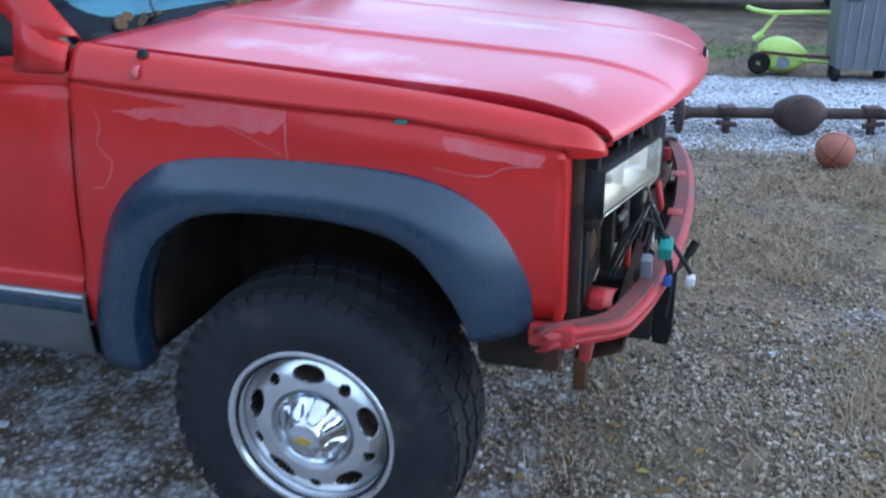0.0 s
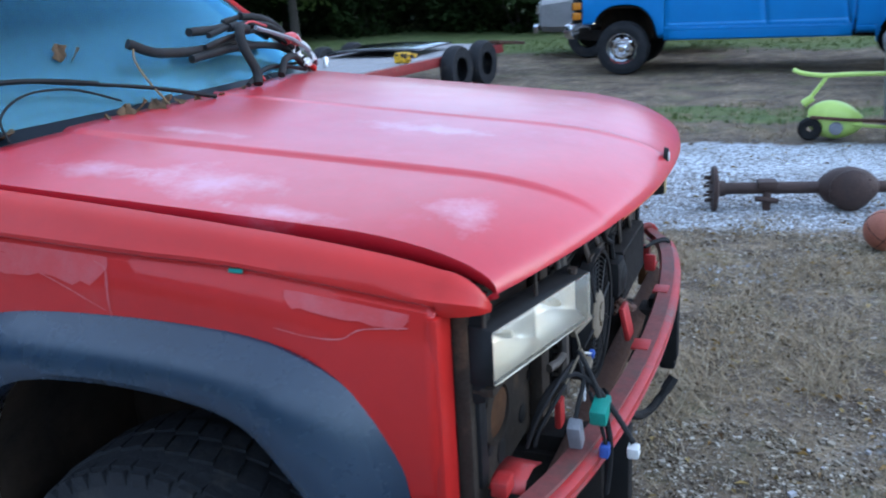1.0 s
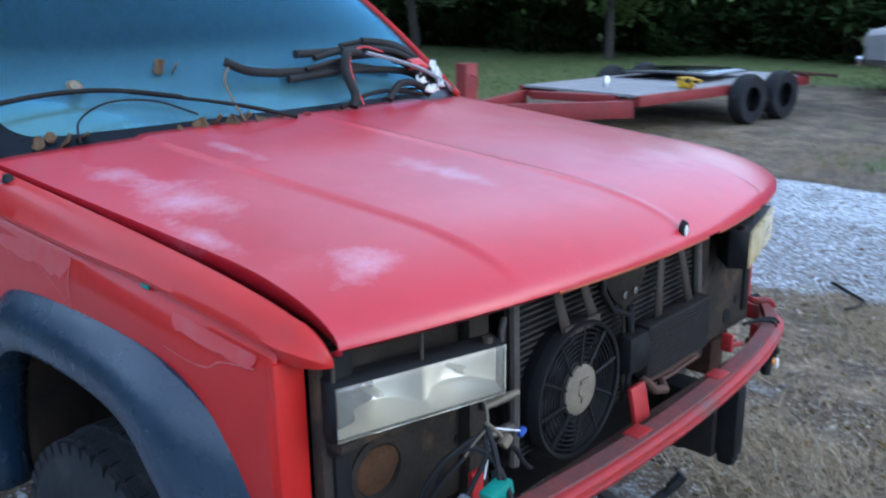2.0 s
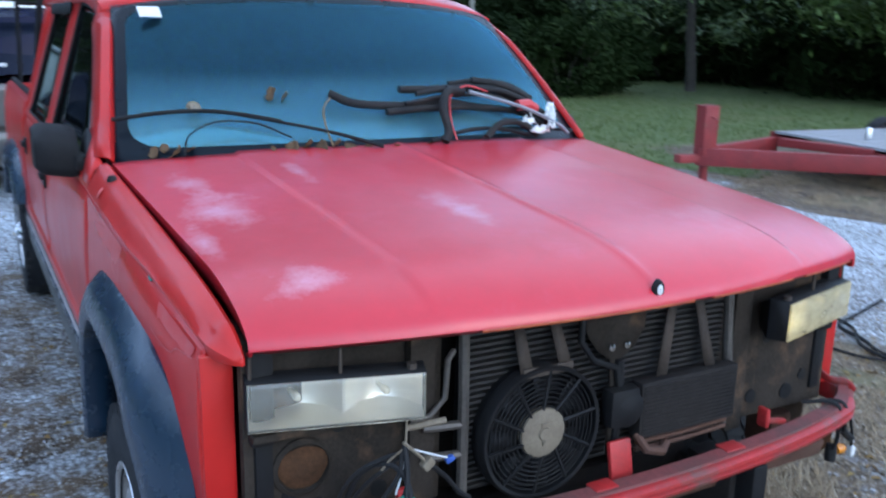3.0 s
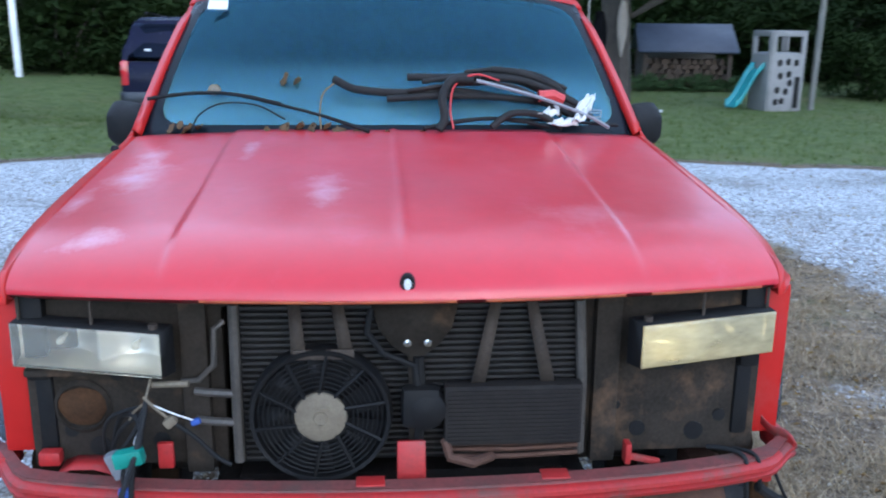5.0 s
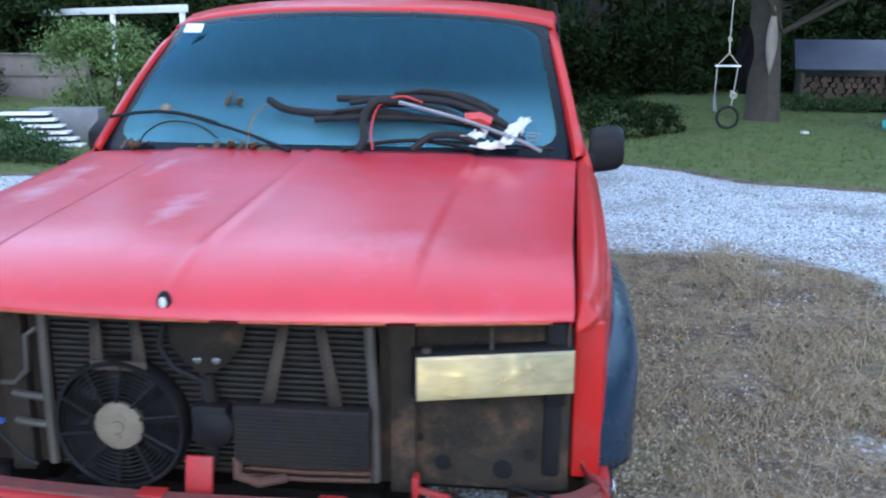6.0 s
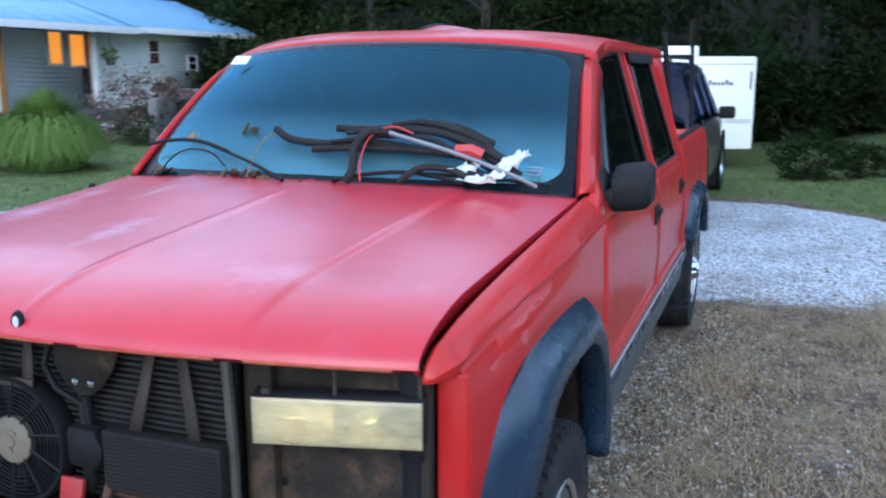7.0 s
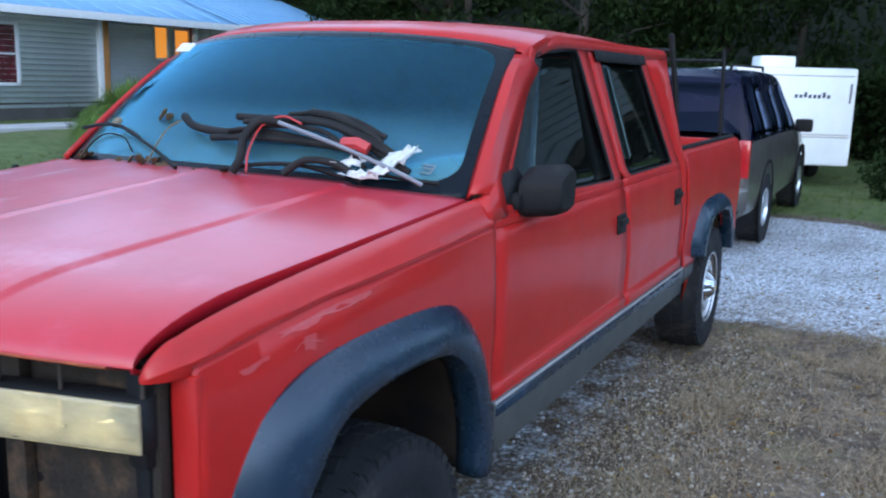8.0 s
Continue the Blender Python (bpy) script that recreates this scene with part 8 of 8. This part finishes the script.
HOSE = mat("dusty_black_hose", (0.012, 0.012, 0.013), (0.03, 0.026, 0.023), 14, 0.75, fine=0.3, bump=0.15, spec=0.25)
hoses = thing("hose_bundle", "tangled black rubber hoses lying on the windscreen", "hose", pose(0, 0, 0))
HOSES = (
    (0.020, [(-0.20, 0.40, 0.05), (-0.12, 0.33, 0.04), (0.05, 0.30, 0.04), (0.22, 0.30, 0.05), (0.36, 0.27, 0.04)]),
    (0.019, [(0.05, 0.40, 0.06), (0.2, 0.40, 0.06), (0.33, 0.44, 0.05), (0.45, 0.40, 0.05), (0.54, 0.33, 0.04)]),
    (0.020, [(0.22, 0.36, 0.08), (0.40, 0.36, 0.08), (0.52, 0.28, 0.07), (0.63, 0.17, 0.05), (0.70, 0.10, 0.04)]),
    (0.017, [(-0.02, 0.25, 0.04), (0.18, 0.26, 0.05), (0.38, 0.25, 0.05), (0.54, 0.20, 0.05), (0.64, 0.10, 0.04)]),
    (0.021, [(0.27, 0.30, 0.10), (0.20, 0.28, 0.11), (0.165, 0.18, 0.09), (0.17, 0.06, 0.06), (0.15, 0.00, 0.04)]),
    (0.017, [(0.33, 0.02, 0.04), (0.40, 0.08, 0.07), (0.50, 0.07, 0.07), (0.58, 0.02, 0.04)]),
    (0.018, [(0.34, 0.42, 0.09), (0.44, 0.37, 0.10), (0.55, 0.30, 0.09), (0.60, 0.25, 0.07)]),
    (0.013, [(0.10, 0.34, 0.07), (0.26, 0.37, 0.08), (0.42, 0.35, 0.09), (0.56, 0.27, 0.08), (0.66, 0.18, 0.06)]),
    (0.012, [(0.25, 0.43, 0.07), (0.38, 0.42, 0.09), (0.50, 0.36, 0.10), (0.61, 0.28, 0.08)]),
    (0.011, [(0.05, 0.28, 0.06), (0.22, 0.30, 0.08), (0.40, 0.28, 0.09), (0.52, 0.16, 0.08), (0.58, 0.08, 0.06)]),
    (0.015, [(0.30, 0.33, 0.10), (0.45, 0.30, 0.10), (0.58, 0.22, 0.08), (0.68, 0.15, 0.05)]),
)
for r, pts in HOSES:
    bm = bmesh.new()
    tube(bm, spline([on_screen(*p) for p in pts], 22), r * 0.7, 10)
    part("hose", bm, HOSE, hoses)
bm = bmesh.new()
tube(bm, spline([on_screen(*p) for p in ((0.20, 0.01, 0.04), (0.19, 0.12, 0.07), (0.21, 0.26, 0.10), (0.28, 0.31, 0.12), (0.36, 0.26, 0.12))], 20), 0.0035, 6)
part("red_wire", bm, RED_PL, hoses, "thin red wire")
bm = bmesh.new()
tube(bm, spline([on_screen(*p) for p in ((0.28, 0.26, 0.12), (0.5, 0.14, 0.11), (0.68, 0.04, 0.08), (0.76, 0.0, 0.05))], 16), 0.007, 6)
part("grey_rod", bm, GREY_PL, hoses, "slim grey rod")
bm = bmesh.new()
tube(bm, [on_screen(0.50, 0.19, 0.09), on_screen(0.55, 0.18, 0.10), on_screen(0.585, 0.16, 0.09)], 0.02, 8)
part("red_cap", bm, RED_PL, hoses, "red plastic cap")


def crumpled(seed, c, w, h):
    r = random.Random(seed)
    bm = bmesh.new()
    rows = []
    for i in range(6):
        row = []
        for k in range(6):
            p = on_screen(c[0] + w * (k / 5 - 0.5) * (1 - 0.5 * i / 5) + 0.35 * h * i / 5, c[1] + h * (i / 5), c[2] + r.uniform(-0.012, 0.015))
            row.append(p)
        rows.append(row)
    grid(bm, rows)
    return bm


for k, (c, w, h) in enumerate((((0.58, 0.0, 0.06), 0.12, 0.05), ((0.635, 0.0, 0.08), 0.05, 0.22), ((0.53, 0.06, 0.07), 0.08, 0.08), ((0.66, 0.10, 0.08), 0.07, 0.12))):
    solo("white_tape", crumpled(k, c, w, h), WHITE_PL, "scrap of crumpled white plastic tape under the hoses", "tape", "scraps of tape", thick=0.002)

# round tag and leaves on the glass
bm = bmesh.new()
turn_profile(bm, [(0.002, 0.004), (0.014, 0.006), (0.016, 0.0), (0.021, 0.003), (0.023, -0.002)], 20, "z")
tg = solo("round_tag", bm, TAN, "small round tan tag on the wiper", "tag")
tg.scale = (1.25, 1.25, 1.25)
tg.matrix_world = Matrix.Translation(on_screen(-0.62, 0.36, 0.03)) @ Matrix.Rotation(radians(52), 4, "Y")
leaf_m = island_mat("dead_leaf", [(0.06, 0.032, 0.016), (0.12, 0.07, 0.035), (0.04, 0.024, 0.014)], 0.8)


def dead_leaf(seed, p, size):
    r = random.Random(seed)
    bm = bmesh.new()
    rows = []
    for i in range(5):
        w = math.sin(math.pi * (0.1 + 0.8 * i / 4)) * r.uniform(0.22, 0.55)
        rows.append([Vector((size * (i / 4 - 0.5), size * w * j + size * r.uniform(-0.08, 0.08), size * (0.12 * abs(j) + r.uniform(-0.10, 0.10)))) for j in (-1, -0.4, 0, 0.5, 1)])
    grid(bm, rows)
    m = Matrix.Translation(p) @ Euler((r.uniform(-0.4, 0.4), 0.8 + r.uniform(-0.4, 0.4), r.uniform(0, 6.28))).to_matrix().to_4x4()
    bmesh.ops.transform(bm, matrix=m, verts=bm.verts)
    solo("dead_leaf", bm, leaf_m, "curled brown dead leaf on the windscreen", "leaf", "dead leaves on the windscreen", thick=0.001)


k = 0
for y, up, s in ((-0.37, 0.47, 0.10), (-0.33, 0.45, 0.07), (-0.76, 0.05, 0.09), (-0.70, 0.04, 0.10), (-0.66, 0.06, 0.08), (-0.73, 0.08, 0.06), (-0.36, 0.05, 0.10), (-0.31, 0.06, 0.10), (-0.27, 0.04, 0.11), (-0.22, 0.06, 0.09), (-0.18, 0.03, 0.10), (-0.12, 0.02, 0.07), (-0.42, 0.03, 0.07), (0.10, 0.03, 0.06), (-0.02, 0.02, 0.06)):
    dead_leaf(100 + k, on_screen(y, up, 0.015), s * 0.5)
    k += 1
bm = bmesh.new()
tube(bm, spline([on_screen(*p) for p in ((-0.68, 0.0, 0.03), (-0.66, 0.12, 0.04), (-0.58, 0.20, 0.05), (-0.46, 0.20, 0.04), (-0.36, 0.10, 0.03))], 18), 0.0032, 6)
part("washer_hose", bm, BLACK, truck, "thin black washer hose")
bm = bmesh.new()
tube(bm, spline([on_screen(*p) for p in ((-0.24, 0.02, 0.03), (-0.245, 0.16, 0.04), (-0.235, 0.28, 0.05), (-0.20, 0.36, 0.05))], 12), 0.003, 5)
solo("twig", bm, BARK_BITS, "thin dry twig leaning on the glass", "twig")

# red panel lying on the rack
panel = thing("body_panel", "faded red steel panel with black rubber edge on the rack", "car part")
bm = bmesh.new()
rows = []
for k in range(13):
    f = k / 12
    rows.append([(-4.0 - 1.30 * f, -0.86 + 0.38 * g, 1.905 + 0.17 * math.sin(math.pi * (0.12 + 0.76 * f)) * (1 - 0.55 * g * g)) for g in np.linspace(0, 1, 7)])
grid(bm, rows)
part("panel_skin", bm, HOOD_RED, panel, thick=0.008)
bm = bmesh.new()
tube(bm, spline([rows[0][0], rows[3][0], rows[6][0], rows[9][0], rows[12][0]], 20), 0.016, 8)
tube(bm, spline([rows[0][0], rows[0][3], rows[0][6]], 8), 0.018, 8)
part("rubber_edge", bm, RUBBER, panel, "black rubber edge")

# paint wear on the fenders; the pale pink patches also paint in sky sheen
def wear(s, x0, x1, top, low, n=26, seed=1):
    bm = bmesh.new()
    rows = []
    for i in range(n + 1):
        x = x0 + (x1 - x0) * i / n
        zc = curve([(-1.33, 1.272), (-0.65, 1.232), (-0.43, 1.218), (-0.07, 1.165)], x)
        yc = curve([(-1.33, 0.952), (-0.65, 0.945), (-0.43, 0.933), (-0.2, 0.915), (-0.07, 0.902)], x)
        pull = curve([(-1.33, 0.0), (-0.5, 0.0), (-0.07, -0.045)], x)
        j = noise.noise(Vector((x * 9, seed, 0))) * 0.5 + noise.noise(Vector((x * 31, seed, 4))) * 0.3
        a, b = zc - top * (1 + 0.2 * j), zc - low * (1 + 0.6 * j)
        ends = min(1, 0.35 + 9 * i / n, 0.35 + 9 * (n - i) / n)
        b = a + (b - a) * ends
        row = []
        for f in (0, 0.33, 0.66, 1):
            z = a + (b - a) * f
            g = smooth(0, 0.06, zc - z)
            y = (yc + 0.004) * (1 - g) + (side_y(z) + pull) * g
            row.append((x, s * (y + 0.0038), z))
        rows.append(row)
    grid(bm, rows)
    return bm


for s, x0, x1, top, low, seed in ((-1, -1.235, -0.70, 0.010, 0.066, 1), (-1, -0.34, -0.12, 0.02, 0.05, 4), (1, -0.62, -0.30, 0.02, 0.032, 6), (1, -0.40, -0.36, 0.05, 0.075, 7), (1, -0.26, -0.18, 0.05, 0.062, 8)):
    part("peeled_paint", wear(s, x0, x1, top, low, seed=seed), PEEL, truck, "pale pink patch of peeled clear coat and painted sky sheen")


def peel_edge(s, pts, w):
    """A ragged pale edge of clear coat along points of (x, drop below the crease)."""
    bm = bmesh.new()
    rows = []
    line = spline([(x, d, 0) for x, d in pts], 10 * len(pts))
    for i, p in enumerate(line):
        t = (line[min(i + 1, len(line) - 1)] - line[max(i - 1, 0)]).normalized()
        n = Vector((-t.y, t.x, 0)) * w * 0.75 * (0.3 + 0.9 * abs(noise.noise(Vector((p.x * 60, p.y * 60, s)))) + 0.4 * math.sin(math.pi * i / len(line)))
        row = []
        for q in (p - n, p + n):
            zc = curve([(-1.33, 1.272), (-0.65, 1.232), (-0.43, 1.218), (-0.07, 1.165)], q.x)
            yc = curve([(-1.33, 0.952), (-0.65, 0.945), (-0.43, 0.933), (-0.2, 0.915), (-0.07, 0.902)], q.x)
            g = smooth(0, 0.06, q.y)
            y = (yc + 0.004) * (1 - g) + (side_y(zc - q.y) + curve([(-1.33, 0.0), (-0.5, 0.0), (-0.07, -0.045)], q.x)) * g
            row.append((q.x, s * (y + 0.0046), zc - q.y))
        rows.append(row)
    grid(bm, rows)
    return bm


for s, w, pts in ((-1, 0.0028, [(-1.236, 0.024), (-1.196, 0.094), (-1.209, 0.15), (-1.172, 0.19), (-1.20, 0.25), (-1.24, 0.262)]),
                  (-1, 0.0022, [(-0.858, 0.058), (-0.804, 0.075), (-0.71, 0.11)]),
                  (-1, 0.0030, [(-0.73, 0.02), (-0.703, 0.035), (-0.700, 0.09), (-0.694, 0.147)]),
                  (-1, 0.0022, [(-0.36, 0.088), (-0.30, 0.092), (-0.24, 0.085), (-0.20, 0.06), (-0.12, 0.042)]),
                  (1, 0.0020, [(-0.62, 0.028), (-0.50, 0.034), (-0.40, 0.024), (-0.30, 0.03)]),
                  (1, 0.0018, [(-0.42, 0.08), (-0.36, 0.06), (-0.33, 0.07)])):
    part("clear_coat_edge", peel_edge(s, pts, w), PEEL_EDGE, truck, "pale ragged edge of the clear coat")
bm = bmesh.new()
grid(bm, [[(-1.092, -0.9375, 1.306), (-1.080, -0.9375, 1.306)], [(-1.096, -0.947, 1.294), (-1.078, -0.947, 1.294)], [(-1.100, -0.9545, 1.279), (-1.077, -0.9545, 1.279)]])
part("clear_coat_edge", bm, PEEL_EDGE, truck, "pale streak below the antenna grommet", thick=0.002)
bm = bmesh.new()
box(bm, (-0.435, -0.937, 1.212), (0.028, 0.004, 0.008), 0.001)
part("paint_chip", bm, TEAL, truck, "tiny teal paint chip")

# loose wiring below the right lamp
harness = thing("loose_harness", "loose wiring with plugs hanging over the red bar", "wiring", pose(0, 0, 0))
for r, m, pts in (
    (0.0085, RUBBER, [(0.0, -0.66, 0.80), (0.03, -0.63, 0.89), (0.07, -0.585, 0.915), (0.11, -0.565, 0.885), (0.16, -0.58, 0.83), (0.193, -0.593, 0.785)]),
    (0.0085, RUBBER, [(0.075, -0.557, 0.955), (0.10, -0.562, 0.91), (0.12, -0.572, 0.87), (0.142, -0.582, 0.80), (0.146, -0.586, 0.74), (0.138, -0.588, 0.66)]),
    (0.007, RUBBER, [(0.075, -0.560, 0.945), (0.09, -0.575, 0.90), (0.085, -0.60, 0.86), (0.084, -0.622, 0.835)]),
    (0.006, RUBBER, [(0.07, -0.565, 0.935), (0.06, -0.60, 0.925), (0.045, -0.645, 0.90), (0.02, -0.67, 0.85), (0.0, -0.675, 0.79)]),
    (0.006, RUBBER, [(0.07, -0.565, 0.925), (0.06, -0.595, 0.90), (0.045, -0.625, 0.87), (0.02, -0.65, 0.82), (0.01, -0.655, 0.785)]),
    (0.006, RUBBER, [(0.10, -0.565, 0.87), (0.13, -0.60, 0.82), (0.14, -0.60, 0.775)]),
    (0.0075, RUBBER, [(0.08, -0.505, 0.903), (0.07, -0.46, 0.86), (0.062, -0.42, 0.81), (0.055, -0.39, 0.785)]),
    (0.0028, TAN, [(0.06, -0.545, 1.005), (0.075, -0.553, 0.975), (0.08, -0.557, 0.955)]),
    (0.0040, TAN, [(0.08, -0.562, 0.962), (0.083, -0.535, 0.935), (0.08, -0.512, 0.910)]),
    (0.0024, WHITE_PL, [(0.08, -0.557, 0.955), (0.09, -0.570, 0.90), (0.095, -0.585, 0.86)]),
    (0.0022, WHITE_PL, [(0.08, -0.557, 0.95), (0.085, -0.50, 0.925), (0.08, -0.458, 0.905)]),
    (0.0028, TAN, [(0.08, -0.557, 0.95), (0.07, -0.585, 0.925), (0.06, -0.60, 0.90)]),
    (0.0095, TAN, [(0.062, -0.545, 0.982), (0.072, -0.50, 0.987), (0.078, -0.465, 0.990)]),
):
    bm = bmesh.new()
    tube(bm, spline(pts, 14), r * (0.72 if r > 0.004 else 0.9), 7)
    part("wire", bm, m, harness)
for name, c, sz, m, rot in (("teal_plug", (0.127, -0.588, 0.846), (0.034, 0.062, 0.034), TEAL, 12), ("grey_plug", (0.086, -0.627, 0.808), (0.028, 0.030, 0.062), GREY_PL, 22), ("white_plug", (0.193, -0.593, 0.768), (0.024, 0.024, 0.026), WHITE_PL, 10), ("blue_plug", (0.138, -0.600, 0.765), (0.02, 0.026, 0.028), BLUE_PL, 0), ("blue_clip", (0.08, -0.455, 0.902), (0.014, 0.022, 0.014), BLUE_PL, 20), ("tan_plug", (0.082, -0.508, 0.905), (0.020, 0.028, 0.022), TAN, 40)):
    bm = bmesh.new()
    box(bm, c, sz, 0.006, Matrix.Rotation(radians(rot), 3, "X"))
    part(name, bm, m, harness)
tail = thing("black_harness", "black taped wiring end hanging off the bar", "wiring", pose(0, 0, 0))
for r, pts in ((0.011, [(0.06, -0.24, 0.70), (0.09, -0.19, 0.655), (0.11, -0.12, 0.59), (0.13, -0.055, 0.565), (0.155, -0.025, 0.585), (0.175, -0.005, 0.615)]), (0.008, [(0.05, -0.20, 0.69), (0.10, -0.12, 0.60), (0.135, -0.06, 0.575), (0.16, -0.02, 0.60)]), (0.014, [(0.172, -0.008, 0.612), (0.182, 0.002, 0.628), (0.192, 0.012, 0.645)])):
    bm = bmesh.new()
    tube(bm, spline(pts, 14), r, 8)
    part("cable", bm, RUBBER, tail)
# dangling marker lamp on the other side
lampw = thing("loose_marker_lamp", "small amber lamp dangling on black wires", "lamp", pose(0, 0, 0))
for r, pts in ((0.006, [(0.0, 0.72, 0.768), (0.035, 0.76, 0.778), (0.068, 0.785, 0.772), (0.074, 0.79, 0.72), (0.066, 0.80, 0.66), (0.05, 0.805, 0.625)]), (0.005, [(0.01, 0.78, 0.768), (0.05, 0.81, 0.775), (0.068, 0.822, 0.755), (0.066, 0.828, 0.71), (0.055, 0.84, 0.672)]), (0.004, [(0.03, 0.862, 0.76), (0.045, 0.875, 0.715), (0.04, 0.895, 0.675), (0.03, 0.92, 0.63), (0.026, 0.925, 0.60)])):
    bm = bmesh.new()
    tube(bm, spline(pts, 16), r, 7)
    part("cable", bm, RUBBER, lampw)
bm = bmesh.new()
turn_profile(bm, [(0.001, 0.03), (0.014, 0.028), (0.017, 0.01), (0.015, -0.02), (0.001, -0.024)], 12, "z", (0.045, 0.81, 0.612))
part("dark_socket", bm, RUBBER, lampw, "black bulb socket")
bm = bmesh.new()
tube(bm, [(0.055, 0.83, 0.69), (0.045, 0.86, 0.665), (0.035, 0.905, 0.635)], 0.012, 8)
part("dark_plug", bm, RUBBER, lampw, "black wiring plug")
bm = bmesh.new()
turn_profile(bm, [(0.001, 0.022), (0.010, 0.02), (0.015, 0.008), (0.013, -0.014), (0.001, -0.016)], 12, "y", (0.045, 0.846, 0.618))
part("amber_bulb", bm, AMBER, lampw)
bm = bmesh.new()
box(bm, (0.026, 0.928, 0.585), (0.018, 0.018, 0.034), 0.006)
part("white_plug", bm, WHITE_PL, lampw)

# cables left on the gravel behind the wing
CABLES = (
    (0.011, [(-2.10, 4.15), (-1.95, 3.65), (-1.87, 3.42), (-1.63, 3.33), (-1.40, 3.21), (-1.10, 3.28)]),
    (0.010, [(-2.02, 3.55), (-1.80, 3.46), (-1.58, 3.24), (-1.36, 3.16), (-1.15, 3.10)]),
    (0.009, [(-1.62, 3.03), (-1.45, 3.05), (-1.33, 3.11), (-1.12, 3.02), (-0.95, 3.12)]),
    (0.010, [(-0.72, 3.62), (-0.58, 3.50), (-0.46, 3.39), (-0.45, 3.29), (-0.49, 3.19)]),
)
for r, pts in CABLES:
    bm = bmesh.new()
    tube(bm, spline([Vector((x, y, ground_z(x, y) + r + 0.008)) for x, y in pts], 40), r, 7)
    solo("ground_cable", bm, RUBBER, "black cable lying loose on the gravel", "cable", "cables on the gravel")
